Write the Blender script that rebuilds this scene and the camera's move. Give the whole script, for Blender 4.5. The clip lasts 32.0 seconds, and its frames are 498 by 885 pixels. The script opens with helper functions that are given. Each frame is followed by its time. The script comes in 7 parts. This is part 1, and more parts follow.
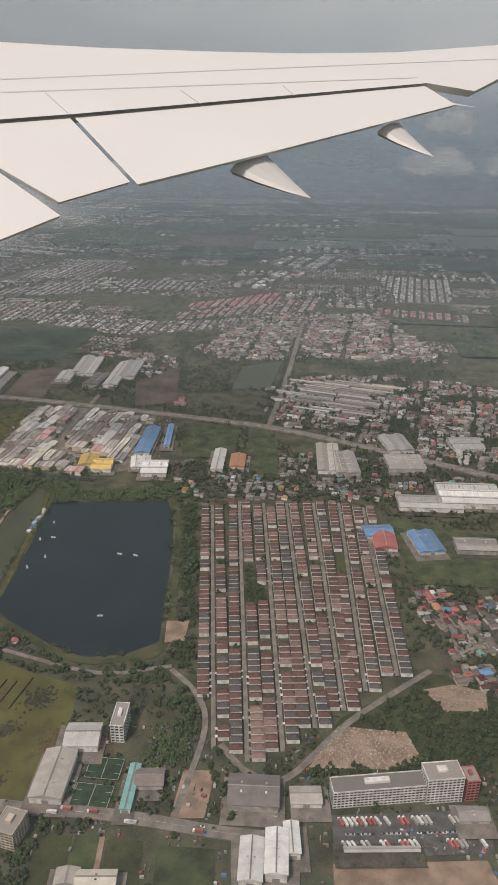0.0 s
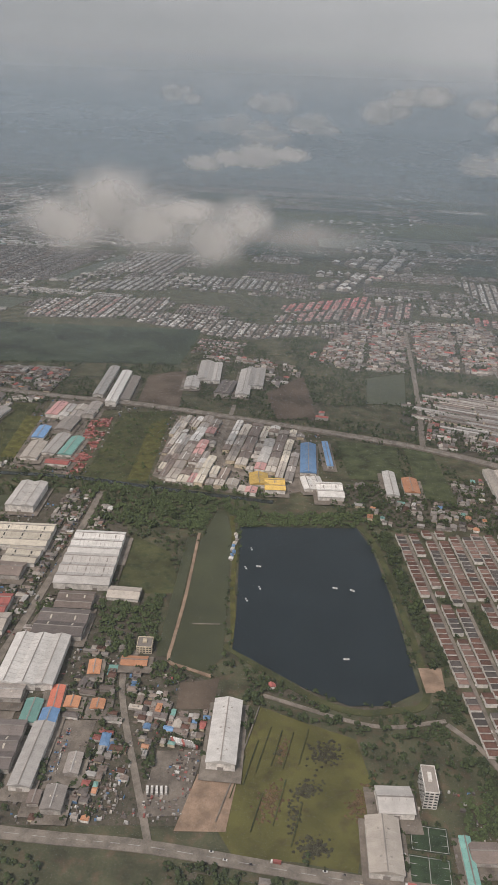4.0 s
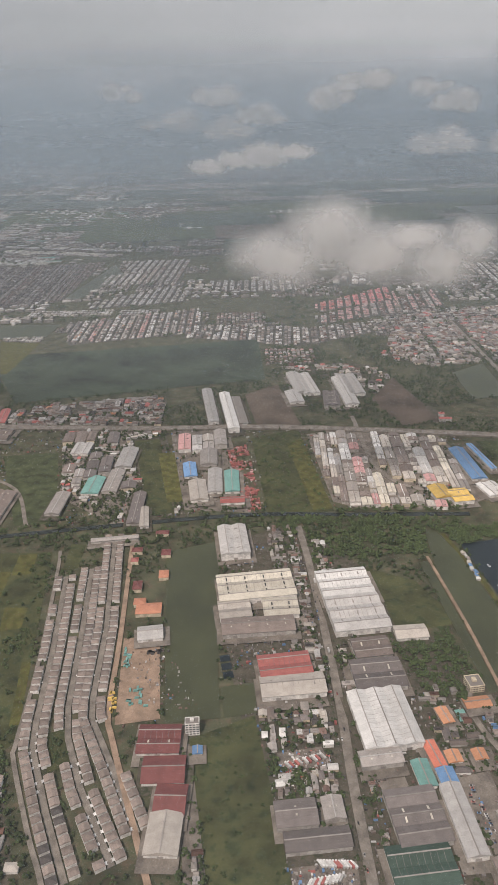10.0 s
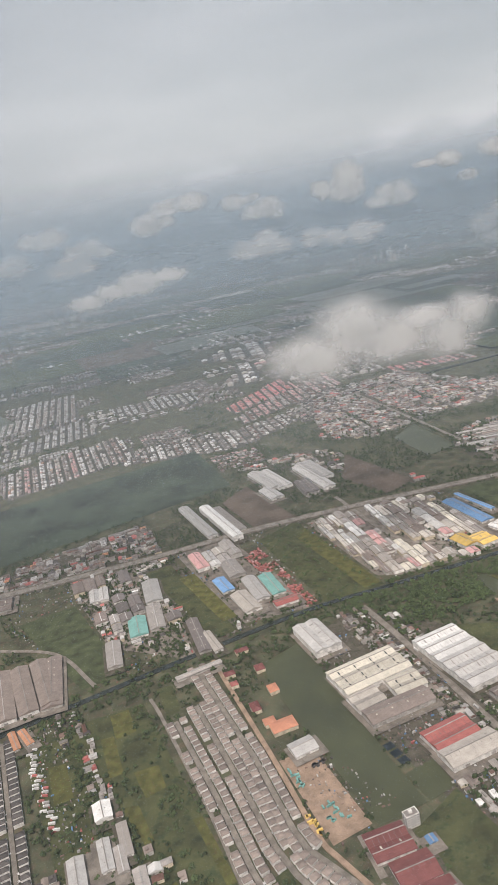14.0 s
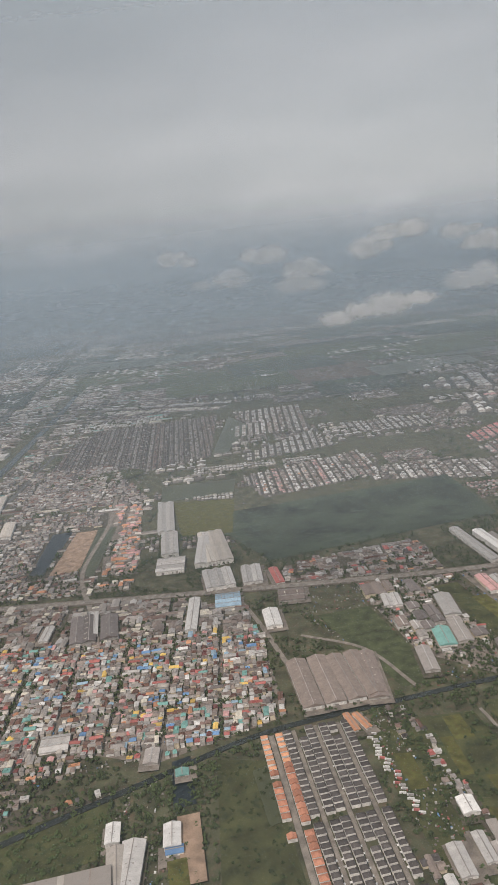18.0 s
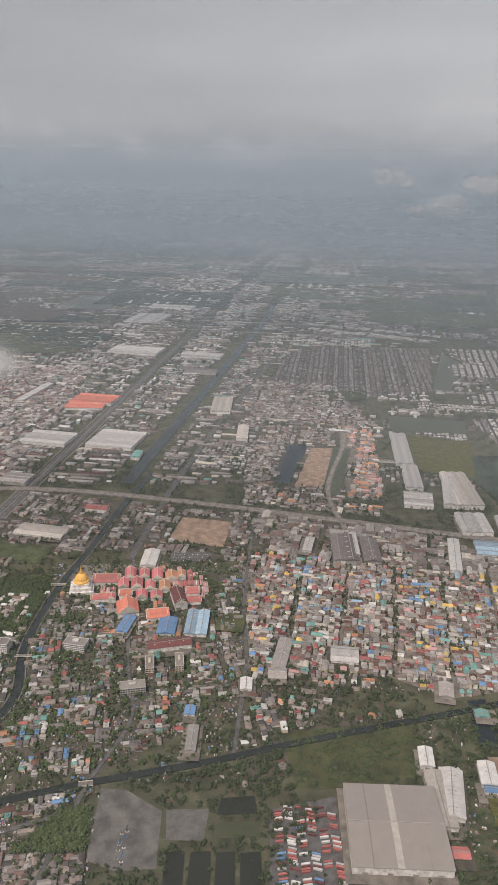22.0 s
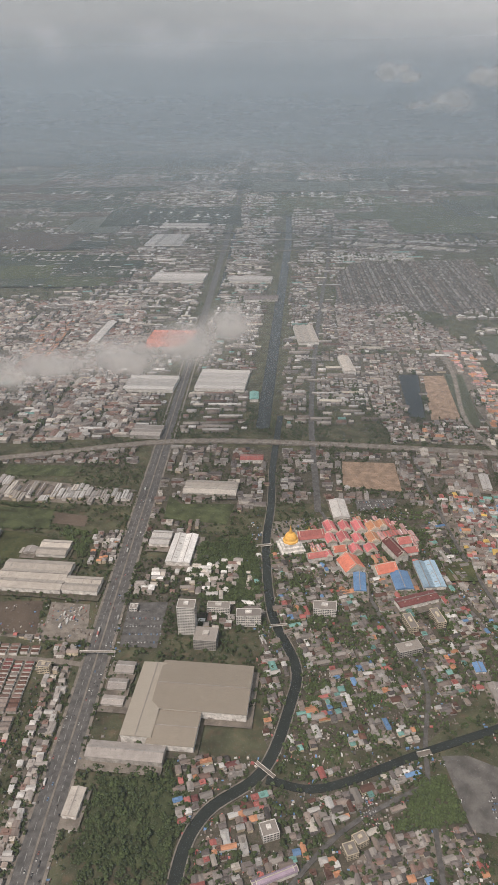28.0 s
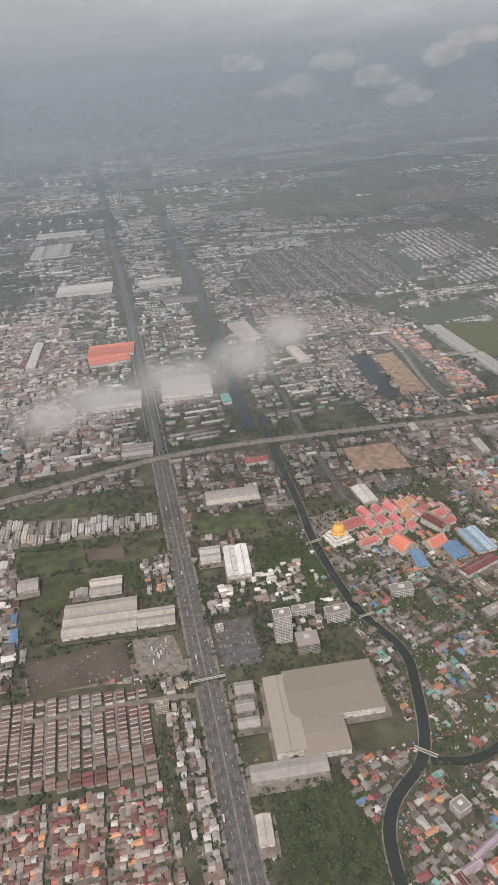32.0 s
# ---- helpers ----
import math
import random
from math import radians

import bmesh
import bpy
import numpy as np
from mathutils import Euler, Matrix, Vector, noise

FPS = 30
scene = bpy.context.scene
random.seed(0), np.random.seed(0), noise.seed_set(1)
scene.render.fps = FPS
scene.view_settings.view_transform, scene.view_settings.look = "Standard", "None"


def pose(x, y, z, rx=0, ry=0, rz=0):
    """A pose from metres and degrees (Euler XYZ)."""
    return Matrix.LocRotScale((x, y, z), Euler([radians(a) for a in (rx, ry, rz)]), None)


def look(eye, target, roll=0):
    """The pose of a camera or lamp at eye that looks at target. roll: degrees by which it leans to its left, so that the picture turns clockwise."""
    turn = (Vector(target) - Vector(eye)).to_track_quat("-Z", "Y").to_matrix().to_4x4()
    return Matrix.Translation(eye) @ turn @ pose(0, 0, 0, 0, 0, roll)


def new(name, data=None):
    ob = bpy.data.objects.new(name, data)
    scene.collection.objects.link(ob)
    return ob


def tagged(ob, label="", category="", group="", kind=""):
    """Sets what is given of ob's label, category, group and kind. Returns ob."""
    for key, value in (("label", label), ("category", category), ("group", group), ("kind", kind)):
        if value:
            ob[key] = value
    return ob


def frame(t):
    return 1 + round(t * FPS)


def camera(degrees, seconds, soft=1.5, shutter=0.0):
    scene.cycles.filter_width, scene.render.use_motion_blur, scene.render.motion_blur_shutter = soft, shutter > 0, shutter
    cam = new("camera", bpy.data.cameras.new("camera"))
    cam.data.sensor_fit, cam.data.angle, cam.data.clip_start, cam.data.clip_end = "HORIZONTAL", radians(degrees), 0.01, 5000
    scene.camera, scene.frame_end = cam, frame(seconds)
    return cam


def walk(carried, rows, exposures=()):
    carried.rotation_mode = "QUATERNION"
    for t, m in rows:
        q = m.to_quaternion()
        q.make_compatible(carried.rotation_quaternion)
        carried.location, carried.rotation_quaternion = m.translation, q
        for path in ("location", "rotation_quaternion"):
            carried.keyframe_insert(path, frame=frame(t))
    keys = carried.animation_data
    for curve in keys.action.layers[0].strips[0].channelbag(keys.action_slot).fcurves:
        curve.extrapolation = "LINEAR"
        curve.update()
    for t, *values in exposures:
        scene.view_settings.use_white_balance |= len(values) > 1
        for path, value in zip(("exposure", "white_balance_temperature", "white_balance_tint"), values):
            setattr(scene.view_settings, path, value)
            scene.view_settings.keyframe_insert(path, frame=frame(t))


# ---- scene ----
cam = camera(37.9, 32.0, soft=0.45)
PATH = [
    (0, (1.858, -2.278, 235.618), (1.921, -0.432, 234.851), 0.5),
    (0.5, (-15.017, 2.267, 237.495), (-14.97, 4.112, 236.725), 0.6),
    (1, (-31.803, 5.9, 239.833), (-31.767, 7.743, 239.059), 0.6),
    (1.5, (-48.356, 10.153, 241.792), (-48.318, 11.994, 241.011), 0.8),
    (2, (-64.499, 14.424, 244.106), (-64.464, 16.261, 243.314), 0.8),
    (2.5, (-81.199, 18.702, 245.66), (-81.137, 20.535, 244.862), 1.0),
    (4.5, (-147.801, 27.295, 251.757), (-147.761, 29.129, 250.96), 3.6),
    (5, (-162.577, 30.377, 253.912), (-162.58, 32.207, 253.106), 4.1),
    (5.5, (-178.183, 35.759, 254.75), (-178.219, 37.586, 253.936), 4.1),
    (6, (-194.402, 38.869, 256.15), (-194.431, 40.695, 255.335), 4.5),
    (6.5, (-209.109, 41.992, 257.185), (-209.112, 43.82, 256.372), 4.5),
    (7, (-225.23, 45.141, 259.443), (-225.208, 46.966, 258.627), 4.3),
    (7.5, (-241.925, 47.44, 260.293), (-241.874, 49.265, 259.477), 3.5),
    (8, (-257.923, 51.529, 261.912), (-257.841, 53.351, 261.091), 2.1),
    (8.5, (-274.259, 54.74, 263.082), (-274.143, 56.559, 262.26), 1.6),
    (9, (-290.577, 58.023, 264.794), (-290.382, 59.836, 263.971), 1.6),
    (9.5, (-307.406, 60.91, 266.78), (-307.17, 62.717, 265.957), 0.8),
    (10, (-324.125, 64.032, 269.184), (-323.844, 65.831, 268.358), -1.4),
    (10.5, (-341.317, 67.387, 271.573), (-341.001, 69.178, 270.74), -1.9),
    (11, (-358.333, 70.559, 273.295), (-358.0, 72.346, 272.462), -3.6),
    (11.5, (-375.136, 73.933, 275.495), (-374.784, 75.717, 274.664), -5.4),
    (12, (-391.014, 78.021, 276.625), (-390.568, 79.786, 275.798), -6.9),
    (12.5, (-407.142, 81.988, 278.238), (-406.57, 83.753, 277.491), -6.7),
    (13, (-423.927, 85.626, 279.796), (-423.286, 87.377, 279.072), -7.6),
    (13.5, (-441.116, 89.491, 281.585), (-440.444, 91.255, 280.927), -9.6),
    (15.5, (-510.093, 97.174, 293.297), (-509.172, 98.873, 292.785), -10.3),
    (16, (-528.994, 100.657, 295.221), (-528.083, 102.362, 294.711), -10.1),
    (16.5, (-547.024, 103.539, 297.546), (-546.271, 105.325, 297.054), -10.2),
    (17, (-564.734, 107.446, 298.736), (-564.098, 109.279, 298.247), -8.6),
    (17.5, (-582.697, 110.314, 299.777), (-582.18, 112.183, 299.289), -7.8),
    (18, (-599.815, 113.323, 302.081), (-599.439, 115.228, 301.6), -6.3),
    (18.5, (-616.794, 116.16, 303.159), (-616.49, 118.079, 302.683), -4.8),
    (19, (-633.99, 119.392, 304.706), (-633.744, 121.318, 304.227), -3.5),
    (19.5, (-651.756, 120.865, 306.06), (-651.56, 122.794, 305.566), -1.7),
    (20, (-668.75, 123.992, 306.762), (-668.616, 125.915, 306.228), -1.0),
    (20.5, (-685.938, 127.136, 307.954), (-685.857, 129.051, 307.381), -0.2),
    (21, (-703.745, 129.831, 310.277), (-703.685, 131.735, 309.667), 0.7),
    (21.5, (-719.865, 132.333, 312.497), (-719.835, 134.226, 311.851), 0.6),
    (22, (-736.628, 134.982, 313.951), (-736.622, 136.864, 313.275), 0.8),
    (22.5, (-753.081, 137.577, 315.255), (-753.097, 139.437, 314.521), 0.9),
    (23, (-770.38, 140.2, 317.182), (-770.435, 142.041, 316.404), 1.1),
    (23.5, (-787.199, 143.715, 318.644), (-787.283, 145.545, 317.843), 1.3),
    (24, (-803.357, 147.36, 319.964), (-803.463, 149.181, 319.143), 1.6),
    (24.5, (-820.9, 150.584, 322.222), (-821.006, 152.394, 321.378), 2.0),
    (25, (-838.41, 152.907, 324.509), (-838.517, 154.705, 323.64), 2.3),
    (25.5, (-855.01, 156.584, 327.442), (-855.111, 158.373, 326.554), 2.3),
    (26, (-872.637, 160.357, 330.149), (-872.727, 162.139, 329.246), 2.4),
    (26.5, (-889.661, 163.345, 331.754), (-889.739, 165.125, 330.845), 2.5),
    (28.5, (-954.569, 180.55, 340.706), (-954.355, 182.32, 339.798), -3.0),
    (29, (-971.169, 184.005, 342.37), (-970.916, 185.77, 341.465), -4.2),
    (29.5, (-988.383, 187.721, 344.956), (-988.081, 189.478, 344.049), -3.9),
    (30, (-1005.338, 191.276, 347.716), (-1004.994, 193.021, 346.8), -3.8),
    (30.5, (-1021.855, 195.351, 349.19), (-1021.471, 197.082, 348.263), -4.1),
    (31, (-1038.361, 200.03, 351.321), (-1037.943, 201.746, 350.383), -4.2),
    (31.5, (-1055.627, 203.775, 353.422), (-1055.154, 205.475, 352.481), -4.9),
    (32, (-1073.458, 207.628, 356.004), (-1072.942, 209.314, 355.059), -4.9),
]
walk(cam, [(t, look(eye, target, roll)) for t, eye, target, roll in PATH], [(0.0, 0.18, 6750, 16), (2.0, 0.18, 6800, 17), (5.0, 0.28, 6850, 18), (9.0, 0.38, 6850, 19), (13.0, 0.64, 6650, 16), (16.0, 0.74, 6650, 16), (17.0, 0.56, 6700, 16), (18.0, 0.42, 6750, 16), (20.0, 0.42, 6800, 18), (23.0, 0.42, 6900, 19), (25.5, 0.42, 7150, 12), (29.0, 0.44, 6800, 19), (32.0, 0.48, 6750, 18)])

scene.cycles.transparent_max_bounces = 16

# ---- daylight: a bright overcast sky with a weak, wide sun ----
world = bpy.data.worlds.new("overcast")
scene.world = world
world.use_nodes = True
wn, wl = world.node_tree.nodes, world.node_tree.links
sky = wn.new("ShaderNodeTexSky")
sky.sky_type, sky.sun_disc = "NISHITA", False
sky.sun_elevation, sky.sun_rotation = radians(52), radians(215)
sky.air_density, sky.dust_density = 1.5, 4.0
gain = wn.new("ShaderNodeVectorMath")
gain.operation = "SCALE"
gain.inputs["Scale"].default_value = 0.06
wl.new(sky.outputs[0], gain.inputs[0])
coord, stretch = wn.new("ShaderNodeTexCoord"), wn.new("ShaderNodeMapping")
stretch.inputs["Scale"].default_value = (1.5, 1.5, 7.0)
cloudy, shades = wn.new("ShaderNodeTexNoise"), wn.new("ShaderNodeValToRGB")
cloudy.inputs["Scale"].default_value, cloudy.inputs["Detail"].default_value = 1.6, 7
shades.color_ramp.elements[0].position, shades.color_ramp.elements[0].color = 0.3, (0.308, 0.336, 0.346, 1)
shades.color_ramp.elements[1].position, shades.color_ramp.elements[1].color = 0.75, (0.432, 0.455, 0.46, 1)
wl.new(coord.outputs["Generated"], stretch.inputs[0])
wl.new(stretch.outputs[0], cloudy.inputs["Vector"])
wl.new(cloudy.outputs[0], shades.inputs[0])
aside, heavy, weighed = wn.new("ShaderNodeSeparateXYZ"), wn.new("ShaderNodeMapRange"), wn.new("ShaderNodeVectorMath")
heavy.interpolation_type, weighed.operation = "SMOOTHSTEP", "SCALE"
for k, value in enumerate((-.25, .45, .84, 1.04)):
    heavy.inputs[k + 1].default_value = value
wl.new(coord.outputs["Generated"], aside.inputs[0])
wl.new(aside.outputs["X"], heavy.inputs[0])
wl.new(shades.outputs[0], weighed.inputs[0])
wl.new(heavy.outputs[0], weighed.inputs["Scale"])
mixed = wn.new("ShaderNodeMix")
mixed.data_type = "RGBA"
mixed.inputs[0].default_value = 0.88
wl.new(gain.outputs[0], mixed.inputs[6])
wl.new(weighed.outputs[0], mixed.inputs[7])
# a ragged row of distant cumulus low over the horizon all round
up, low_edge, high_edge = wn.new("ShaderNodeSeparateXYZ"), wn.new("ShaderNodeMapRange"), wn.new("ShaderNodeMapRange")
lumps, heap, squash, row, bank = wn.new("ShaderNodeTexNoise"), wn.new("ShaderNodeMapRange"), wn.new("ShaderNodeMapping"), wn.new("ShaderNodeMath"), wn.new("ShaderNodeMath")
wl.new(coord.outputs["Generated"], up.inputs[0])
for edge, ends in ((low_edge, (0.0, 0.025, 0.0, 1.0)), (high_edge, (0.04, 0.1, 1.0, 0.0))):
    edge.interpolation_type = "SMOOTHSTEP"
    for k in range(4):
        edge.inputs[k + 1].default_value = ends[k]
    wl.new(up.outputs["Z"], edge.inputs[0])
squash.inputs["Scale"].default_value = (12, 12, 22)
lumps.inputs["Scale"].default_value, lumps.inputs["Detail"].default_value, lumps.inputs["Roughness"].default_value = 1.0, 5, 0.5
heap.interpolation_type = "SMOOTHSTEP"
heap.inputs[1].default_value, heap.inputs[2].default_value, heap.inputs[4].default_value = 0.47, 0.68, 0.4
wl.new(coord.outputs["Generated"], squash.inputs[0])
wl.new(squash.outputs[0], lumps.inputs["Vector"])
wl.new(lumps.outputs[0], heap.inputs[0])
row.operation = bank.operation = "MULTIPLY"
wl.new(low_edge.outputs[0], row.inputs[0])
wl.new(high_edge.outputs[0], row.inputs[1])
wl.new(row.outputs[0], bank.inputs[0])
wl.new(heap.outputs[0], bank.inputs[1])
cumulus = wn.new("ShaderNodeMix")
cumulus.data_type = "RGBA"
cumulus.inputs[7].default_value = (0.56, 0.57, 0.58, 1)
wl.new(bank.outputs[0], cumulus.inputs[0])
wl.new(mixed.outputs[2], cumulus.inputs[6])
wl.new(cumulus.outputs[2], wn["Background"].inputs[0])
wn["Background"].inputs[1].default_value = 1.12

sun = new("sun", bpy.data.lights.new("sun", "SUN"))
sun.data.energy, sun.data.angle, sun.data.color = 2.4, radians(10), (1.0, 0.93, 0.84)
sun.matrix_world = look((0, 0, 900), (0 + 400, 520, 0))


# ---- materials ----
def rgb(c):
    return (c[0], c[1], c[2], 1)


def surface(name, low, high, scale=1.0, rough=0.8, metal=0.0, bump=0.2, rib=0.0, spread=0.25, fine=8.0, stain=0.35, spec=0.4, patchy=None):
    """A weathered surface: two scales of noise between two colours, dirt stains, a share of colour by object or island, optional ribs."""
    m = bpy.data.materials.new(name)
    m.use_nodes = True
    n, l = m.node_tree.nodes, m.node_tree.links
    b = n["Principled BSDF"]
    b.inputs["Roughness"].default_value, b.inputs["Metallic"].default_value = rough, metal
    b.inputs["Specular IOR Level"].default_value = spec
    tc = n.new("ShaderNodeTexCoord")
    big, small = n.new("ShaderNodeTexNoise"), n.new("ShaderNodeTexNoise")
    big.inputs["Scale"].default_value, big.inputs["Detail"].default_value = scale * 0.12, 5
    small.inputs["Scale"].default_value, small.inputs["Detail"].default_value = scale * fine * 0.12, 6
    run = n.new("ShaderNodeMapping")
    run.inputs["Scale"].default_value = (0.12, 1, 0.12) if rib else (1, 1, 1)
    l.new(tc.outputs["Object"], run.inputs[0])
    l.new(run.outputs[0], small.inputs["Vector"])
    l.new(tc.outputs["Object"], big.inputs["Vector"])
    ramp = n.new("ShaderNodeMix")
    ramp.data_type = "RGBA"
    ramp.inputs[6].default_value, ramp.inputs[7].default_value = rgb(low), rgb(high)
    l.new(small.outputs[0], ramp.inputs[0])
    colour = ramp.outputs[2]
    if patchy:
        spots, cut, over = n.new("ShaderNodeTexNoise"), n.new("ShaderNodeMapRange"), n.new("ShaderNodeMix")
        spots.inputs["Scale"].default_value, spots.inputs["Detail"].default_value, spots.inputs["Roughness"].default_value = scale * 0.3, 7, .65
        l.new(tc.outputs["Object"], spots.inputs["Vector"])
        cut.inputs[1].default_value, cut.inputs[2].default_value, cut.inputs[4].default_value = .5, .66, .85
        l.new(spots.outputs[0], cut.inputs[0])
        over.data_type = "RGBA"
        over.inputs[7].default_value = rgb(patchy)
        l.new(cut.outputs[0], over.inputs[0])
        l.new(colour, over.inputs[6])
        colour = over.outputs[2]
    info, geo = n.new("ShaderNodeObjectInfo"), n.new("ShaderNodeNewGeometry")
    add = n.new("ShaderNodeMath")
    add.operation = "ADD"
    l.new(info.outputs["Random"], add.inputs[0])
    l.new(geo.outputs["Random Per Island"], add.inputs[1])
    value = n.new("ShaderNodeMapRange")
    value.inputs[1].default_value, value.inputs[2].default_value = 0.3, 1.7
    value.inputs[3].default_value, value.inputs[4].default_value = 1 - spread, 1 + spread
    l.new(add.outputs[0], value.inputs[0])
    dirt = n.new("ShaderNodeMapRange")
    dirt.inputs[1].default_value, dirt.inputs[2].default_value = 0.35, 0.65
    dirt.inputs[3].default_value, dirt.inputs[4].default_value = 1 - stain, 1.0 + stain * 0.3
    l.new(big.outputs[0], dirt.inputs[0])
    mul = n.new("ShaderNodeMath")
    mul.operation = "MULTIPLY"
    l.new(value.outputs[0], mul.inputs[0])
    l.new(dirt.outputs[0], mul.inputs[1])
    tint = n.new("ShaderNodeVectorMath")
    tint.operation = "SCALE"
    l.new(colour, tint.inputs[0])
    l.new(mul.outputs[0], tint.inputs["Scale"])
    l.new(tint.outputs[0], b.inputs["Base Color"])
    if bump or rib:
        bp = n.new("ShaderNodeBump")
        bp.inputs["Strength"].default_value, bp.inputs["Distance"].default_value = max(bump, rib), 0.2
        l.new(small.outputs[0], bp.inputs["Height"])
        l.new(bp.outputs[0], b.inputs["Normal"])
    return m


ROOF = {
    "white": ((0.50, 0.495, 0.48), (0.66, 0.655, 0.64)),
    "lightgrey": ((0.33, 0.32, 0.308), (0.455, 0.445, 0.43)),
    "grey": ((0.235, 0.215, 0.2), (0.335, 0.31, 0.29)),
    "darkgrey": ((0.12, 0.104, 0.098), (0.19, 0.167, 0.158)),
    "warmgrey": ((0.215, 0.195, 0.177), (0.258, 0.235, 0.214)),
    "tan": ((0.26, 0.225, 0.18), (0.315, 0.277, 0.228)),
    "beige": ((0.352, 0.323, 0.287), (0.467, 0.431, 0.388)),
    "cream": ((0.483, 0.447, 0.375), (0.581, 0.545, 0.466)),
    "brown": ((0.147, 0.118, 0.104), (0.235, 0.195, 0.173)),
    "maroon": ((0.108, 0.036, 0.036), (0.198, 0.072, 0.063)),
    "red": ((0.305, 0.089, 0.082), (0.422, 0.155, 0.134)),
    "redorange": ((0.463, 0.132, 0.089), (0.565, 0.205, 0.14)),
    "orange": ((0.422, 0.192, 0.106), (0.533, 0.281, 0.166)),
    "pink": ((0.418, 0.231, 0.224), (0.505, 0.304, 0.289)),
    "yellow": ((0.558, 0.378, 0.09), (0.675, 0.468, 0.162)),
    "blue": ((0.103, 0.204, 0.377), (0.165, 0.302, 0.496)),
    "lightblue": ((0.226, 0.341, 0.442), (0.314, 0.43, 0.516)),
    "lilac": ((0.23, 0.18, 0.238), (0.319, 0.262, 0.319)),
    "gold": ((0.558, 0.306, 0.072), (0.675, 0.405, 0.108)),
    "teal": ((0.115, 0.273, 0.251), (0.207, 0.387, 0.351)),
    "tile_brown": ((0.082, 0.041, 0.032), (0.152, 0.085, 0.064)),
    "tile_grey": ((0.052, 0.046, 0.044), (0.105, 0.094, 0.088)),
    "tile_orange": ((0.325, 0.137, 0.087), (0.458, 0.22, 0.141)),
    "tile_taupe": ((0.185, 0.15, 0.131), (0.285, 0.237, 0.208)),
    "tile_umber": ((0.145, 0.092, 0.076), (0.235, 0.158, 0.134)),
    "darkgreen": ((0.03, 0.055, 0.042), (0.055, 0.085, 0.066)),
    "sand": ((0.37, 0.335, 0.28), (0.43, 0.39, 0.33)),
    "rose": ((0.46, 0.12, 0.13), (0.58, 0.2, 0.2)),
}
roof_mat = {k: surface("roof_" + k, a, b, 2.0, 0.55 if "tile" not in k else 0.8, 0.0, 0.1, 0.12, 0.36, 7, 0.05 if k in ("tan", "warmgrey", "sand") else 0.16) for k, (a, b) in ROOF.items()}
wall_white = surface("painted_render", (0.60, 0.58, 0.55), (0.76, 0.74, 0.71), 3, 0.8, spread=0.15)
wall_grey = surface("grey_render", (0.32, 0.30, 0.28), (0.47, 0.45, 0.42), 3, 0.85, spread=0.2)
wall_cream = surface("cream_render", (0.50, 0.43, 0.32), (0.63, 0.55, 0.43), 3, 0.85, spread=0.2)
glass = surface("dark_window_glass", (0.03, 0.035, 0.04), (0.06, 0.065, 0.07), 4, 0.12, 0.0, 0.0, spread=0.3, spec=0.6)
asphalt = surface("asphalt", (0.085, 0.082, 0.08), (0.14, 0.135, 0.13), 2, 0.9, spread=0.0)
concrete = surface("concrete_paving", (0.165, 0.146, 0.125), (0.265, 0.236, 0.204), 1.5, 0.9, spread=0.05)
lane_white = surface("road_paint", (0.3, 0.3, 0.29), (0.42, 0.42, 0.40), 3, 0.8, spread=0.0)
earth = surface("bare_earth", (0.24, 0.165, 0.115), (0.38, 0.28, 0.21), 1.2, 0.95, spread=0.08, fine=10)
gravel = surface("grey_gravel", (0.1, 0.094, 0.088), (0.168, 0.159, 0.149), 0.9, 0.95, spread=0.05, fine=7, stain=0.4, patchy=(0.12, 0.115, 0.11))
yard_mat = surface("worn_concrete_yard", (0.13, 0.115, 0.1), (0.27, 0.235, 0.2), 1.1, 0.95, spread=0.15, fine=9, stain=0.4)
rubble_mat = surface("rubble", (0.22, 0.18, 0.15), (0.44, 0.38, 0.33), 5, 0.95, spread=0.3)
grass_dark = surface("rough_grass", (0.045, 0.062, 0.028), (0.095, 0.108, 0.05), 0.8, 0.95, spread=0.1, fine=9, stain=0.5)
grass_light = surface("mown_grass", (0.062, 0.074, 0.02), (0.13, 0.124, 0.037), 1.4, 0.95, spread=0.12, fine=14, stain=0.4, patchy=(0.095, 0.07, 0.026))
field_olive = surface("drilled_field_grass", (0.06, 0.07, 0.022), (0.142, 0.128, 0.04), 0.45, 0.95, spread=0.05, fine=30, stain=0.3, patchy=(0.072, 0.06, 0.027))
scrub_dark = surface("withered_scrub", (0.038, 0.039, 0.024), (0.072, 0.066, 0.04), 3, 0.95, spread=0.3)
scrub_red = surface("reddish_stubble", (0.095, 0.066, 0.034), (0.15, 0.1, 0.055), 3, 0.95, spread=0.25)
grass_mid = surface("meadow_grass", (0.042, 0.052, 0.022), (0.1, 0.1, 0.042), 0.5, 0.95, spread=0.15, fine=22, stain=0.4, patchy=(0.028, 0.045, 0.02))
field_dark = surface("far_paddy_field", (0.035, 0.052, 0.035), (0.07, 0.085, 0.055), 0.15, 0.95, spread=0.3, fine=16, stain=0.4, patchy=(0.025, 0.036, 0.026))
field_brown = surface("fallow_field", (0.085, 0.065, 0.05), (0.14, 0.11, 0.085), 0.3, 0.95, spread=0.2, fine=10)
leaf_mat = surface("leaves", (0.028, 0.049, 0.018), (0.072, 0.094, 0.034), 4, 0.8, spread=0.45, stain=0.3, bump=0.0)
bark = surface("bark", (0.10, 0.075, 0.055), (0.17, 0.13, 0.1), 8, 0.9)
turf = surface("artificial_turf", (0.028, 0.05, 0.025), (0.043, 0.07, 0.036), 2, 0.9, spread=0.1)
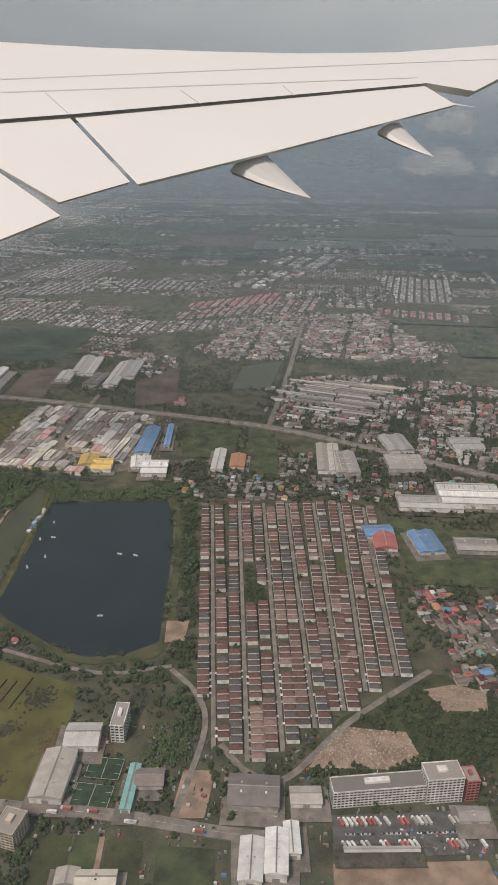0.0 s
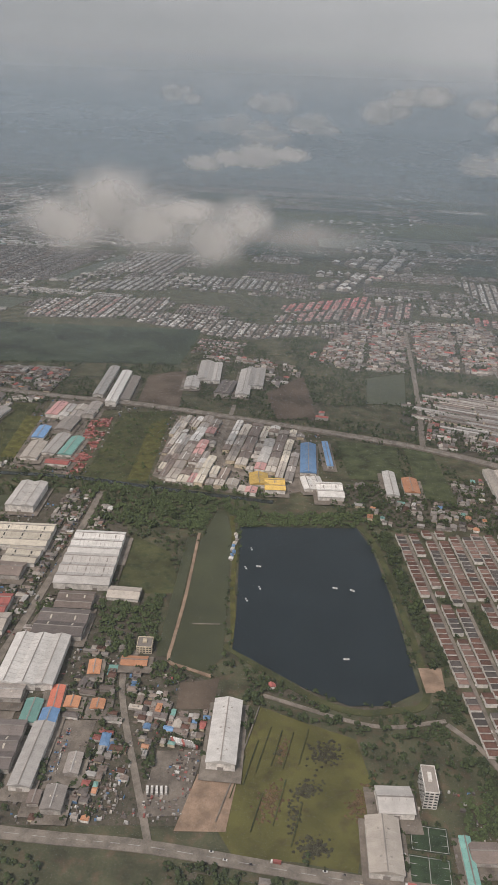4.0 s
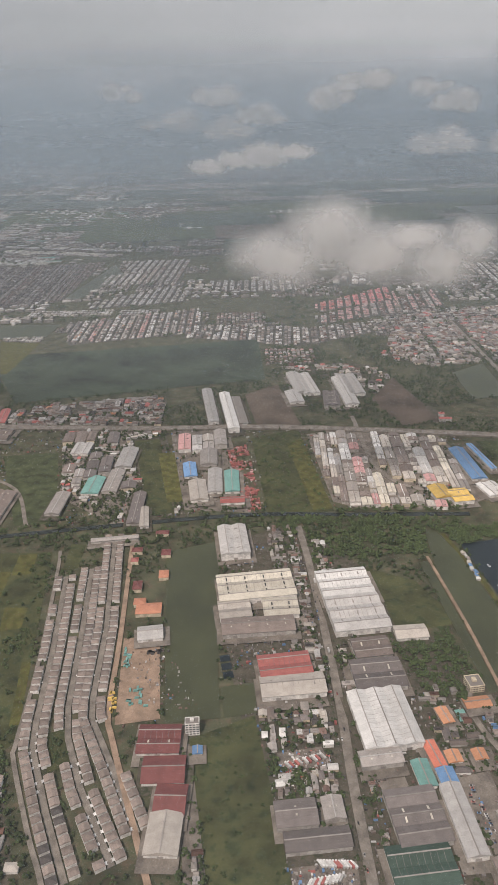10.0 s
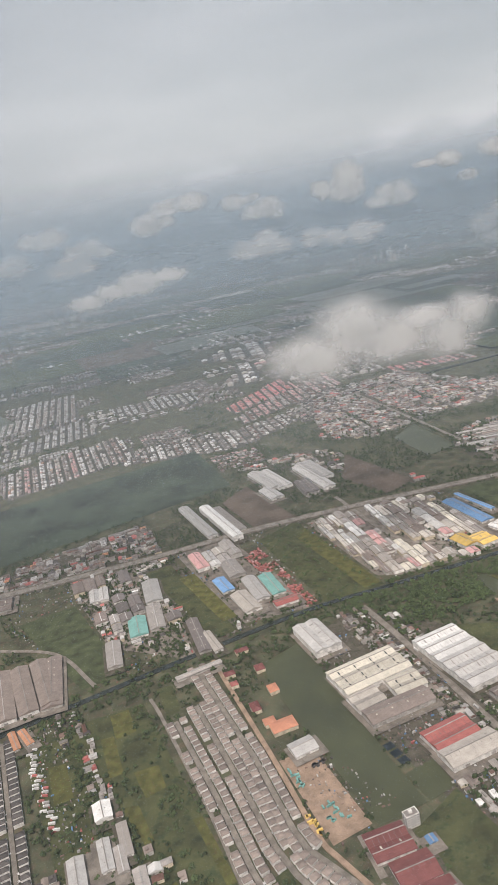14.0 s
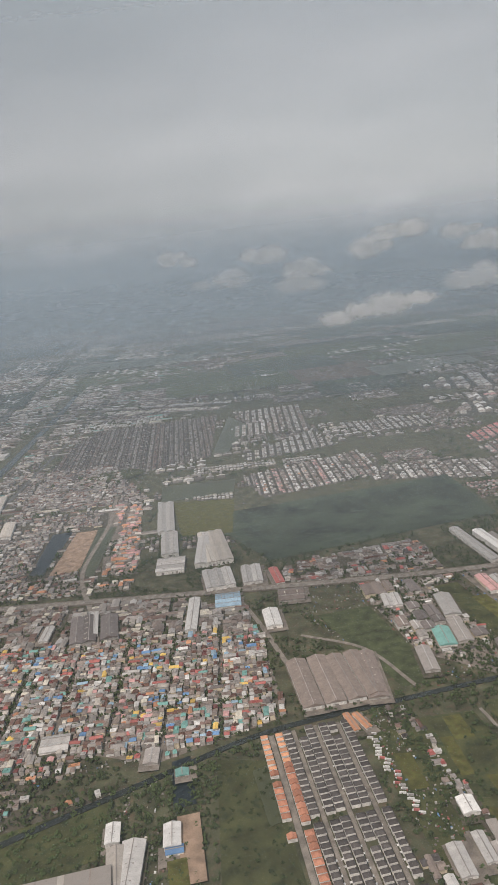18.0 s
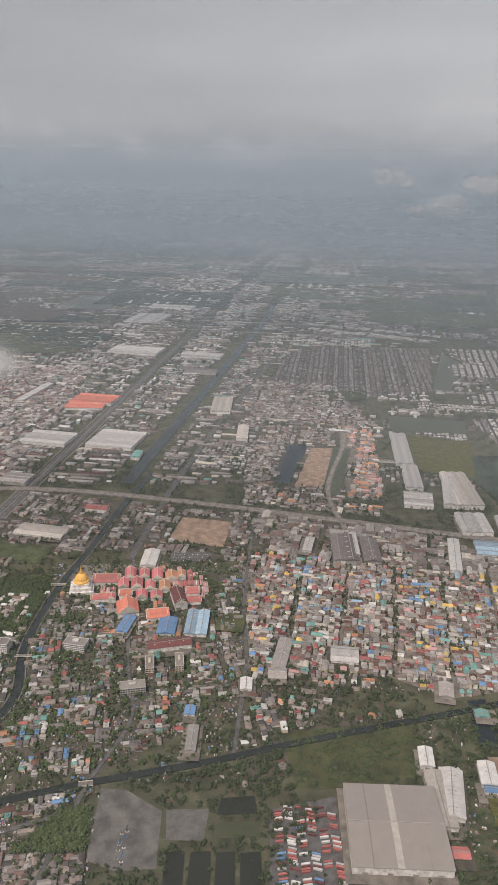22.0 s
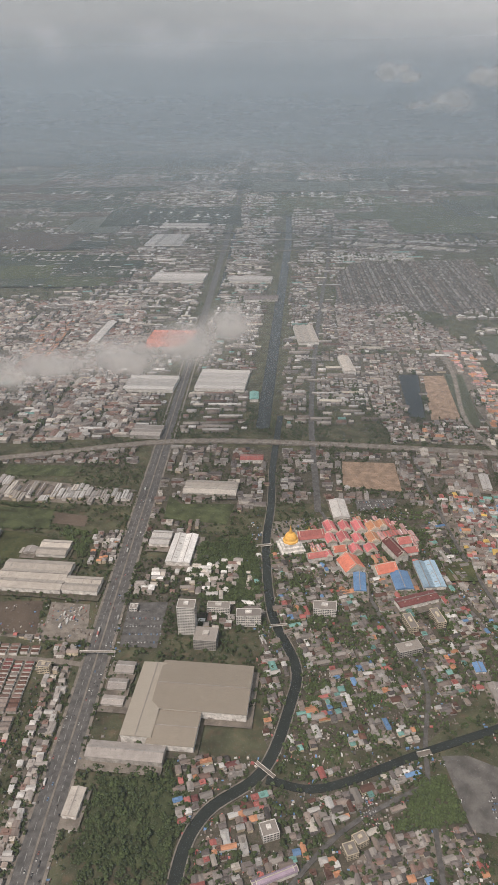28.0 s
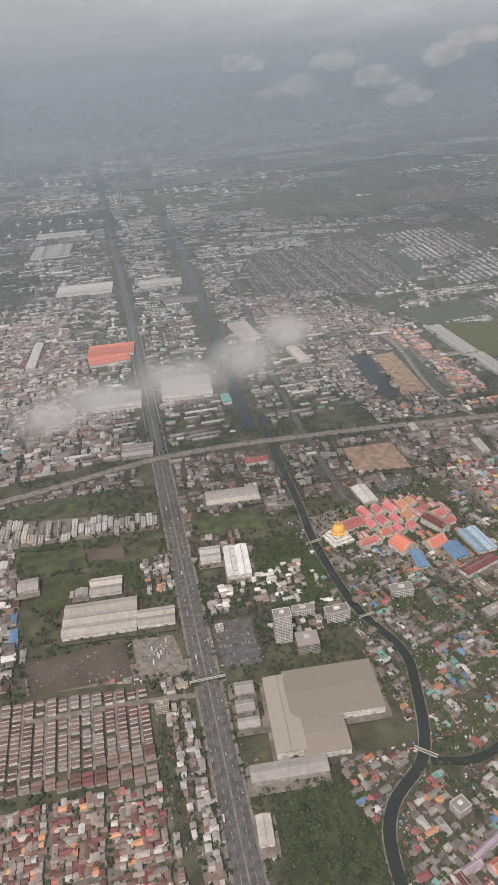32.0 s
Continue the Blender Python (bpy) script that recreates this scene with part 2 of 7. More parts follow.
vehicle_white = surface("vehicle_paint", (0.55, 0.55, 0.54), (0.72, 0.72, 0.70), 4, 0.3, spread=0.3)


def water_mat(name, low, high, rough=0.08):
    m = surface(name, low, high, 0.25, rough, 0.0, 0.0, spread=0.0, fine=6, stain=0.25, spec=0.5)
    return m


lake_water = water_mat("dark_lake_water", (0.010, 0.016, 0.019), (0.017, 0.024, 0.028), 0.3)
fish_water = water_mat("olive_fish_pond_water", (0.016, 0.018, 0.011), (0.024, 0.025, 0.014), 0.4)
green_water = water_mat("green_pond_water", (0.05, 0.056, 0.026), (0.07, 0.075, 0.036), 0.4)
river_water = water_mat("river_water", (0.018, 0.022, 0.018), (0.03, 0.034, 0.028), 0.25)

ground_mat = surface("mixed_soil_and_grass", (0.04, 0.06, 0.028), (0.12, 0.108, 0.07), 0.6, 0.95, spread=0.0, fine=16, stain=0.45, patchy=(0.125, 0.092, 0.062))
town_soil = surface("trodden_town_soil", (0.05, 0.05, 0.036), (0.145, 0.12, 0.095), 1.6, 0.95, spread=0.05, fine=9, stain=0.3, patchy=(0.035, 0.05, 0.022))


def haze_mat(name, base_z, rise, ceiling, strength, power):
    """Upright sheet standing in for haze, its opacity by height imitating distance: clear near the ground at its foot,
    denser towards its top; scatters daylight.
    """
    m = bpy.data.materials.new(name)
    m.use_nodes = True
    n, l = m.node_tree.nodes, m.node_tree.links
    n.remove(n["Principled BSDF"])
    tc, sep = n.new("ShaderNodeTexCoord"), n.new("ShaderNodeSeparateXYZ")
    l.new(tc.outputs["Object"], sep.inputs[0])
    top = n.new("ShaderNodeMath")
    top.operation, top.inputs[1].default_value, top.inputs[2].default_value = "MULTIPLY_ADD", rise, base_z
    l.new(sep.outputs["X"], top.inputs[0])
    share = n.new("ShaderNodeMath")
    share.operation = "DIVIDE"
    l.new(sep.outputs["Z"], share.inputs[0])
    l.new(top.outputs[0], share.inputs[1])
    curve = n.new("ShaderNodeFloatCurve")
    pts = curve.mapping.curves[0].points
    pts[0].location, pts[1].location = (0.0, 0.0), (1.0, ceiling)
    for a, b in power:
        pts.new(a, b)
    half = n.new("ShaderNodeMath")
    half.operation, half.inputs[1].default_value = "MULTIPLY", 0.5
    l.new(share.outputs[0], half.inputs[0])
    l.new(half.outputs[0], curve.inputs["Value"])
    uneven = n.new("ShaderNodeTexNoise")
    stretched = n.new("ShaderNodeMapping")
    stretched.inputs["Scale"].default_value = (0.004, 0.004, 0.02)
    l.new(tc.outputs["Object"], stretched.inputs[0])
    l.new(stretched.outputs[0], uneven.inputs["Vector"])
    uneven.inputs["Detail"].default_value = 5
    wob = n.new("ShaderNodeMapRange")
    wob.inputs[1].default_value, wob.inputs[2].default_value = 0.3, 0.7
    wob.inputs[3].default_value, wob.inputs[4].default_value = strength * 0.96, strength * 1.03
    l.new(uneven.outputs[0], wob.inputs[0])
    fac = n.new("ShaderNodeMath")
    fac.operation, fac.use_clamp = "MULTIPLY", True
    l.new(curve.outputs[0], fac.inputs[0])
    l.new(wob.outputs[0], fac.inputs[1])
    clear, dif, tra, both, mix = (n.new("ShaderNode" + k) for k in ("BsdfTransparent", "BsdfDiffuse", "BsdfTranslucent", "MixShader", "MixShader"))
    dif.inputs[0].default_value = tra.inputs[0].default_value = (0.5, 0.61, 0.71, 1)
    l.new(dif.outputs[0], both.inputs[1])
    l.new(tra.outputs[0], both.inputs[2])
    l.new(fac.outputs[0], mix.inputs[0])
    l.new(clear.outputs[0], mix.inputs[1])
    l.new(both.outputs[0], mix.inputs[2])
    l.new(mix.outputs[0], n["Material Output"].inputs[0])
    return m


# ---- mesh helpers ----
def build(name, verts, faces, mats, index=None, parent=None, label=""):
    me = bpy.data.meshes.new(name)
    me.from_pydata([tuple(v) for v in verts], [], faces)
    for m in mats:
        me.materials.append(m)
    if index is not None:
        me.polygons.foreach_set("material_index", index)
    ob = new(name, me)
    if parent is not None:
        ob.parent = parent
    if label:
        tagged(ob, label)
    return ob


def box_geo(x0, x1, y0, y1, z0, z1):
    v = [(x0, y0, z0), (x1, y0, z0), (x1, y1, z0), (x0, y1, z0), (x0, y0, z1), (x1, y0, z1), (x1, y1, z1), (x0, y1, z1)]
    return v, [(3, 2, 1, 0), (4, 5, 6, 7), (0, 1, 5, 4), (1, 2, 6, 5), (2, 3, 7, 6), (3, 0, 4, 7)]


def merge(*geos):
    v, f = [], []
    for gv, gf in geos:
        k = len(v)
        v += list(gv)
        f += [tuple(i + k for i in q) for q in gf]
    return v, f


def gable_geo(x0, x1, y0, y1, z, rise, thick=0.12):
    """A gable roof, ridge along y, with a thin slab edge."""
    c = (x0 + x1) / 2
    v = []
    for y in (y0, y1):
        v += [(x0, y, z - thick), (x0, y, z), (c, y, z + rise), (x1, y, z), (x1, y, z - thick)]
    return v, [(0, 1, 2, 3, 4), (9, 8, 7, 6, 5), (1, 6, 7, 2), (2, 7, 8, 3), (0, 5, 6, 1), (3, 8, 9, 4), (0, 4, 9, 5)]


def hip_geo(x0, x1, y0, y1, z, rise, thick=0.1):
    c, k = (x0 + x1) / 2, min((x1 - x0), (y1 - y0)) / 2
    v = [(x0, y0, z - thick), (x1, y0, z - thick), (x1, y1, z - thick), (x0, y1, z - thick), (x0, y0, z), (x1, y0, z), (x1, y1, z), (x0, y1, z), (c, y0 + k * 0.95, z + rise), (c, y1 - k * 0.95, z + rise)]
    return v, [(3, 2, 1, 0), (0, 1, 5, 4), (1, 2, 6, 5), (2, 3, 7, 6), (3, 0, 4, 7), (4, 5, 8), (5, 6, 9, 8), (6, 7, 9), (7, 4, 8, 9)]


def turned(v, rot):
    c, s = math.cos(radians(rot)), math.sin(radians(rot))
    return [(x * c - y * s, x * s + y * c, z) for x, y, z in v]


def trimesh(name, v, f, mats, index=None):
    me = bpy.data.meshes.new(name)
    me.vertices.add(len(v))
    me.vertices.foreach_set("co", np.asarray(v, "f").ravel())
    me.loops.add(len(f) * 3)
    me.loops.foreach_set("vertex_index", np.asarray(f, "i").ravel())
    me.polygons.add(len(f))
    me.polygons.foreach_set("loop_start", np.arange(len(f), dtype="i") * 3)
    for m in mats:
        me.materials.append(m)
    if index is not None:
        me.polygons.foreach_set("material_index", np.asarray(index, "i"))
    me.update(calc_edges=True)
    me.validate()
    return new(name, me)


def empty(name, x, y, rot=0.0, z=0.0):
    ob = new(name)
    ob.matrix_world = pose(x, y, z, 0, 0, rot)
    return ob


# ---- plan: which square metres are taken ----
X0, Y0, NX, NY = -1300, 100, 1800, 1900
taken = np.zeros((NY, NX), bool)
gx, gy = np.meshgrid(np.arange(NX) + X0 + 0.5, np.arange(NY) + Y0 + 0.5)


def inside(poly, px, py):
    hit = np.zeros(np.shape(px), bool)
    for (ax, ay), (bx, by) in zip(poly, poly[1:] + poly[:1]):
        if ay == by:
            continue
        cross = ((ay > py) != (by > py)) & (px < (bx - ax) * (py - ay) / (by - ay) + ax)
        hit ^= cross
    return hit


def window_of(poly, pad=2):
    xs, ys = [p[0] for p in poly], [p[1] for p in poly]
    i0, i1 = max(0, int(min(ys) - Y0 - pad)), min(NY, int(max(ys) - Y0 + pad))
    j0, j1 = max(0, int(min(xs) - X0 - pad)), min(NX, int(max(xs) - X0 + pad))
    return slice(i0, max(i0, i1)), slice(j0, max(j0, j1))


def take(poly):
    w = window_of(poly)
    if taken[w].size:
        taken[w] |= inside(poly, gx[w], gy[w])


def free(x, y, r=0.0):
    i, j, k = int(y - Y0), int(x - X0), max(0, int(math.ceil(r)))
    if not (k <= i < NY - k and k <= j < NX - k):
        return True
    return not taken[i - k:i + k + 1, j - k:j + k + 1].any()


def oblong(x, y, w, d, rot, pad=0.0):
    return [(x + a, y + b) for a, b, _ in turned([(-w / 2 - pad, -d / 2 - pad, 0), (w / 2 + pad, -d / 2 - pad, 0), (w / 2 + pad, d / 2 + pad, 0), (-w / 2 - pad, d / 2 + pad, 0)], rot)]


LEVEL = [0.05]


def patch(name, poly, mat, label, block=False, z=None, kind="structure", category="ground"):
    """A flat piece of ground, water or paving with its own outline, each a little above the last."""
    LEVEL[0] += 0.006
    z = LEVEL[0] if z is None else z
    bm = bmesh.new()
    f = bm.faces.new([bm.verts.new((x, y, z)) for x, y in poly])
    if f.normal.z < 0 or f.calc_area() and sum((a[0] * b[1] - b[0] * a[1]) for a, b in zip(poly, poly[1:] + poly[:1])) < 0:
        f.normal_flip()
    low = bmesh.ops.extrude_face_region(bm, geom=[f])
    bmesh.ops.translate(bm, verts=[v for v in low["geom"] if isinstance(v, bmesh.types.BMVert)], vec=(0, 0, -0.04))
    bmesh.ops.recalc_face_normals(bm, faces=bm.faces)
    me = bpy.data.meshes.new(name)
    bm.to_mesh(me)
    bm.free()
    me.materials.append(mat)
    if block:
        take(poly)
    return tagged(new(name, me), label, category, kind=kind)


def smooth_line(pts, steps=6):
    """A soft curve through a few points."""
    p = [Vector(q) for q in pts]
    if len(p) < 3:
        return p
    p = [2 * p[0] - p[1]] + p + [2 * p[-1] - p[-2]]
    out = []
    for a, b, c, d in zip(p, p[1:], p[2:], p[3:]):
        for i in range(steps):
            t = i / steps
            out.append(0.5 * ((2 * b) + (c - a) * t + (2 * a - 5 * b + 4 * c - d) * t * t + (3 * b - a - 3 * c + d) * t ** 3))
    return out + [p[-2]]


def ribbon_geo(line, width, z0, z1, shift=0.0):
    v, f = [], []
    for i, q in enumerate(line):
        a, b = line[max(0, i - 1)], line[min(len(line) - 1, i + 1)]
        t = (b - a).normalized()
        n = Vector((-t.y, t.x))
        for s in (-0.5, 0.5):
            e = q + n * (s * width + shift)
            v += [(e.x, e.y, z0), (e.x, e.y, z1)]
    for i in range(len(line) - 1):
        k = 4 * i
        f += [(k + 1, k + 3, k + 7, k + 5)[::-1], (k, k + 1, k + 5, k + 4), (k + 3, k + 2, k + 6, k + 7)]
    return v, f


def road(name, pts, width, mat, label, z=0.16, block=True, category="road", lines=0):
    LEVEL[0] += 0.003
    z = z + LEVEL[0] * 0.3
    line = smooth_line(pts)
    ob = build(name, *ribbon_geo(line, width, -0.05, z), [mat])
    tagged(ob, label, category, kind="structure")
    if block:
        for a, b in zip(line, line[1:]):
            c, d = (a + b) / 2, b - a
            take(oblong(c.x, c.y, d.length + 0.5, width, math.degrees(math.atan2(d.y, d.x)), 0.6))
    for i in range(lines):
        s = (i + 1) / (lines + 1) - 0.5
        geo = merge(*(ribbon_geo([a, a.lerp(b, 0.55)], 0.22, z - 0.01, z + 0.02, s * width) for a, b in dashes(line, 6.0)))
        build("lane_marking", *geo, [lane_white], parent=ob)
    return ob


def dashes(line, step):
    out = []
    for a, b in zip(line, line[1:]):
        n = max(1, int((b - a).length / step))
        out += [(a.lerp(b, i / n), a.lerp(b, (i + 1) / n)) for i in range(n)]
    return out


# ---- ground, fields, water ----
ground = build("ground", [(-15000, -2500, 0), (15000, -2500, 0), (15000, 15000, 0), (-15000, 15000, 0)], [(0, 1, 2, 3)], [ground_mat])
tagged(ground, "flat lowland of mixed soil and grass", "ground", kind="structure")

patch("green_field", [(-112, 289), (-91, 279), (-69, 270), (-66, 246), (-76, 213), (-78, 206), (-99, 210), (-124, 212), (-132, 226)], field_olive, "olive-green drilled field with bare and scrubby patches beside the lake", True)
patch("meadow", [(-316, 321), (-283, 330), (-284, 228), (-316, 228)], grass_mid, "rough green meadow between sheds", True)
patch("meadow", [(-191, 441), (-165, 421), (-155, 377), (-195, 375)], grass_mid, "green meadow behind the white sheds", True)
patch("meadow", [(-229, 659), (-183, 670), (-191, 516), (-240, 516)], grass_mid, "green marshy field between factories", True)
patch("grass_strip", [(-200, 640), (-184, 650), (-191, 520), (-206, 520)], grass_light, "yellowish grass strip", True)
patch("meadow", [(-334, 676), (-311, 675), (-308, 536), (-327, 537)], grass_mid, "dark green strip between factories", True)
patch("grass_strip", [(-314, 644), (-300, 643), (-300, 553), (-312, 554)], grass_light, "yellow-brown rough grass strip", True)
patch("meadow", [(-448, 667), (-401, 665), (-396, 585), (-398, 540), (-424, 542)], grass_dark, "dark overgrown field beside the factories", True)
patch("meadow", [(-564, 512), (-534, 500), (-538, 396), (-582, 396)], grass_mid, "dark green meadow beside the estate", True)
patch("meadow", [(-714, 490), (-634, 500), (-634, 457), (-682, 446), (-706, 446)], grass_mid, "green meadow along the canal", True)
patch("fallow_land", [(-470, 512), (-393, 500), (-398, 335), (-412, 318), (-470, 318)], grass_mid, "overgrown plots with ditches", False)
GARDENS = [(-470, 520), (-392, 505), (-398, 335), (-412, 318), (-470, 318)]
for grass, corners in ((grass_light, [(-415, 501), (-403, 500), (-405, 476), (-418, 477)]),
                       (grass_mid, [(-418, 476), (-403, 473), (-406, 444), (-417, 446)]),
                       (grass_light, [(-417, 443), (-403, 440), (-405, 421), (-417, 420)]),
                       (grass_light, [(-430, 421), (-422, 418), (-422, 390), (-427, 389)]),
                       (grass_light, [(-401, 391), (-396, 390), (-397, 345), (-402, 345)]),
                       (grass_light, [(-426, 361), (-421, 362), (-420, 346), (-425, 346)]),
                       (grass_light, [(-459, 479), (-449, 476), (-451, 445), (-462, 446)]),
                       (grass_mid, [(-381, 508), (-371, 505), (-375, 477), (-385, 476)]),
                       (grass_light, [(-426, 483), (-418, 481), (-422, 446), (-430, 447)]),
                       (grass_mid, [(-440, 365), (-426, 361), (-427, 337), (-441, 342)]),
                       (grass_dark, [(-454, 382), (-440, 379), (-442, 360), (-454, 365)])):
    patch("vegetable_plot", corners, grass, "bright green vegetable plot" if grass is grass_light else "dark green garden plot", True)
patch("vacant_plot", [(-754, 432), (-777, 431), (-775, 412), (-756, 412)], gravel, "pale grey gravel lot beside the ponds", True)
patch("vacant_plot", [(-814, 445), (-800, 444), (-779, 430), (-778, 396), (-797, 394), (-813, 400)], gravel, "pale grey gravel lot with stains", True)
patch("rice_plot", [(-137, 205), (-84, 196), (-83, 176), (-140, 184)], grass_mid, "green plots south of the road", False)
patch("factory_ground", [(-290, 490), (-222, 500), (-196, 450), (-165, 330), (-132, 300), (-125, 225), (-290, 222)], town_soil, "trodden grey-brown ground between factories", False, z=.015)
YARDS = [[(-290, 490), (-222, 500), (-196, 450), (-165, 330), (-132, 300), (-125, 225), (-290, 222)], [(-470, 730), (-50, 640), (-40, 520), (-400, 545)], [(-722, 445), (-630, 445), (-630, 340), (-724, 340)]]
for soil, corners in ((grass_mid, [(-68, 191), (-55, 190), (-57, 128), (-70, 128)]), (grass_dark, [(-54, 190), (-45, 189), (-47, 128), (-56, 128)]), (earth, [(-45, 189), (-43, 189), (-44, 128), (-46, 128)]), (grass_mid, [(-42, 188), (-29, 187), (-28, 128), (-43, 128)]), (grass_dark, [(-24, 185), (-3, 183), (-2, 128), (-24, 128)])):
    patch("garden_plot", corners, soil, "narrow green garden plot south of the street" if soil is not earth else "bare earth path between plots", True)
patch("truck_yard", [(-282, 253), (-256, 251), (-258, 238), (-284, 238)], yard_mat, "worn concrete yard with parked trucks", True)
patch("dirt_yard", [(-281, 237), (-261, 237), (-259, 227), (-282, 226)], earth, "red-brown earth yard beside the street", True)
patch("truck_yard", [(-277, 305), (-256, 305), (-254, 295), (-278, 293)], yard_mat, "dark worn yard with parked trucks", True)
patch("goods_yard", [(-157, 261), (-137, 262), (-144, 229), (-162, 228)], yard_mat, "worn concrete yard beside sheds", True)
patch("goods_yard", [(-202, 277), (-186, 278), (-190, 243), (-202, 240)], yard_mat, "worn concrete yard with parked motorcycles", True)
patch("scrap_yard", [(-237, 285), (-224, 286), (-224, 276), (-236, 277)], yard_mat, "dark yard full of scrap", True)
patch("burnt_ground", [(-150, 303), (-131, 307), (-134, 286), (-151, 286)], field_brown, "dark bare soil behind the channel", True)
patch("dirt_yard", [(-20, 196), (-7, 196), (-3, 218), (-16, 219)], earth, "bare brown earth yard", True)
patch("dirt_yard", [(39, 176), (94, 176), (98, 150), (36, 150)], earth, "bare brown earth yard", True)
patch("parking_lot", [(41, 196), (101, 197), (98, 179), (40, 177.5)], asphalt, "dark asphalt lot full of trucks", True)
patch("rubble_field", [(35, 219), (50, 241), (79, 237), (82, 222), (68, 217)], earth, "pale heaps of rubble on open ground", True)
patch("rubble_field", [(93, 263), (108, 266), (122, 261), (119, 249), (100, 249)], earth, "pale heaps of rubble on open ground", True)
patch("wasteland", [(28, 214), (52, 246), (98, 274), (140, 268), (150, 214)], grass_mid, "scrubby green wasteland", False, z=0.03)
patch("sand_bank", [(-30, 318), (-18, 318), (-20, 301), (-30, 300)], earth, "sandy bank beside the lake", True)
patch("sand_bank", [(-655, 992), (-629, 990), (-652, 866), (-684, 868)], earth, "sand spit between two lagoons", True)
patch("dirt_yard", [(-346, 400), (-326, 398), (-329, 336), (-351, 336)], earth, "earth yard with stacked teal material", True)
patch("dirt_yard", [(-139, 249), (-122, 249), (-127, 222), (-147, 222)], earth, "bare brown earth yard", True)
patch("dark_field", [(-1124, 612), (-1056, 606), (-1056, 571), (-1122, 580)], field_brown, "dark bare field behind the row houses", True)
patch("concrete_yard", [(-1050, 604), (-1022, 598), (-1020, 560), (-1052, 568)], concrete, "concrete yard beside the avenue", True)
patch("dirt_yard", [(-950, 445), (-965, 395), (-1010, 405), (-1000, 452)], grass_dark, "dark overgrown plot behind the mall", False)
patch("dark_field", [(-1119, 744), (-1067, 732), (-1067, 702), (-1117, 710)], grass_dark, "dark wet field behind the shop rows", True)
patch("dirt_yard", [(-1065, 727), (-1036, 718), (-1037, 701), (-1065, 710)], field_brown, "bare brown plot beside the field", True)
patch("meadow", [(-1117, 708), (-1089, 699), (-1067, 690), (-1051, 655), (-1092, 661), (-1113, 664)], grass_mid, "green meadow behind the warehouse", True)
for slab_at in ([(-1084, 677), (-1074, 675), (-1075, 667), (-1086, 669)], [(-1069, 684), (-1049, 681), (-1050, 664), (-1069, 666)]):
    patch("concrete_slab", slab_at, roof_mat["beige"], "pale empty concrete slab in the meadow", True)
patch("meadow", [(-1125, 823), (-1056, 811), (-1057, 790), (-1124, 802)], grass_dark, "dark green strip beside the highway", True)
patch("meadow", [(-966, 744), (-956, 728), (-908, 722), (-918, 690), (-971, 706)], grass_dark, "overgrown green plot beside the avenue", True)
patch("dirt_yard", [(-799, 787), (-750, 777), (-757, 724), (-808, 740)], earth, "bare sandy building plot with puddles", True)
patch("parking_lot", [(-802, 716), (-765, 714), (-773, 697), (-804, 697)], asphalt, "dark asphalt car park beside the temple", True)
patch("parking_lot", [(-994, 597), (-966, 594), (-973, 548), (-998, 552)], asphalt, "asphalt hospital car park", True)
patch("far_field", [(-505, 971), (-168, 968), (-187, 813), (-455, 800)], field_dark, "dark green paddy fields", True)
patch("far_field", [(-217, 770), (-177, 794), (-178, 674), (-219, 690)], field_brown, "dark ploughed field", True)
patch("far_field", [(-93, 727), (-49, 788), (-47, 660), (-85, 656)], field_brown, "dark ploughed field", True)
patch("far_field", [(-529, 1046), (-449, 1020), (-476, 898), (-533, 915)], grass_light, "yellow-green field beside the factories", True)
patch("far_field", [(-36, 610), (16, 600), (8, 530), (-34, 535)], grass_dark, "dark green field", True)
patch("far_field", [(22, 600), (45, 596), (42, 500), (18, 505)], grass_dark, "dark green field", True)
patch("far_field", [(105, 430), (190, 400), (200, 340), (112, 350)], grass_dark, "dark green field", True)

patch("lake", [(-120, 455), (-40, 458), (-34, 433), (-32, 380), (-33, 301), (-50, 291), (-69, 290), (-89, 301), (-125, 329), (-123, 357), (-121, 418)], lake_water, "dark still lake with small boats", True, z=0.3, category="water")
patch("channel", [(-136, 478), (-146, 437), (-157, 319), (-142, 307), (-130, 322), (-128, 373), (-126, 447), (-130, 476)], green_water, "narrow green-brown pond beside the lake", True, z=0.3, category="water")
patch("pond", [(-317, 485), (-282, 491), (-285, 446), (-297, 363), (-300, 331), (-327, 333)], green_water, "long green pond between estate and factory", True, z=0.3, category="water")
patch("pond", [(-297, 352), (-279, 352), (-282, 331), (-298, 331)], green_water, "small dark green pond", True, z=0.29, category="water")
patch("far_lake", [(-534, 1130), (-429, 1108), (-444, 1050), (-543, 1055)], green_water, "grey-green reservoir", True, z=0.3, category="water")
patch("lagoon", [(-684, 1001), (-660, 998), (-690, 872), (-705, 880)], lake_water, "dark lagoon beside the sand spit", True, z=0.3, category="water")
patch("lagoon", [(-628, 996), (-606, 990), (-638, 840), (-652, 862)], green_water, "grey lagoon beside the sand spit", True, z=0.3, category="water")
patch("far_pond", [(8, 707), (21, 788), (68, 811), (48, 707)], green_water, "dull green pond in the town", True, z=0.3, category="water")
for fx0, fx1 in ((-774, -765), (-762, -752), (-749, -740), (-737, -727)):
    patch("fish_pond", [(fx0, 405), (fx1, 406), (fx1 + 1, 352), (fx0 - 1, 352)], fish_water, "dark olive rectangular fish pond", True, z=0.3, category="water")
patch("fish_pond", [(-751, 413), (-727, 415), (-727, 424), (-751, 423)], green_water, "brown-green fish pond", True, z=0.3, category="water")
patch("fish_pond", [(-750, 428), (-728, 429), (-730, 441), (-748, 439)], fish_water, "dark round-cornered fish pond", True, z=0.3, category="water")
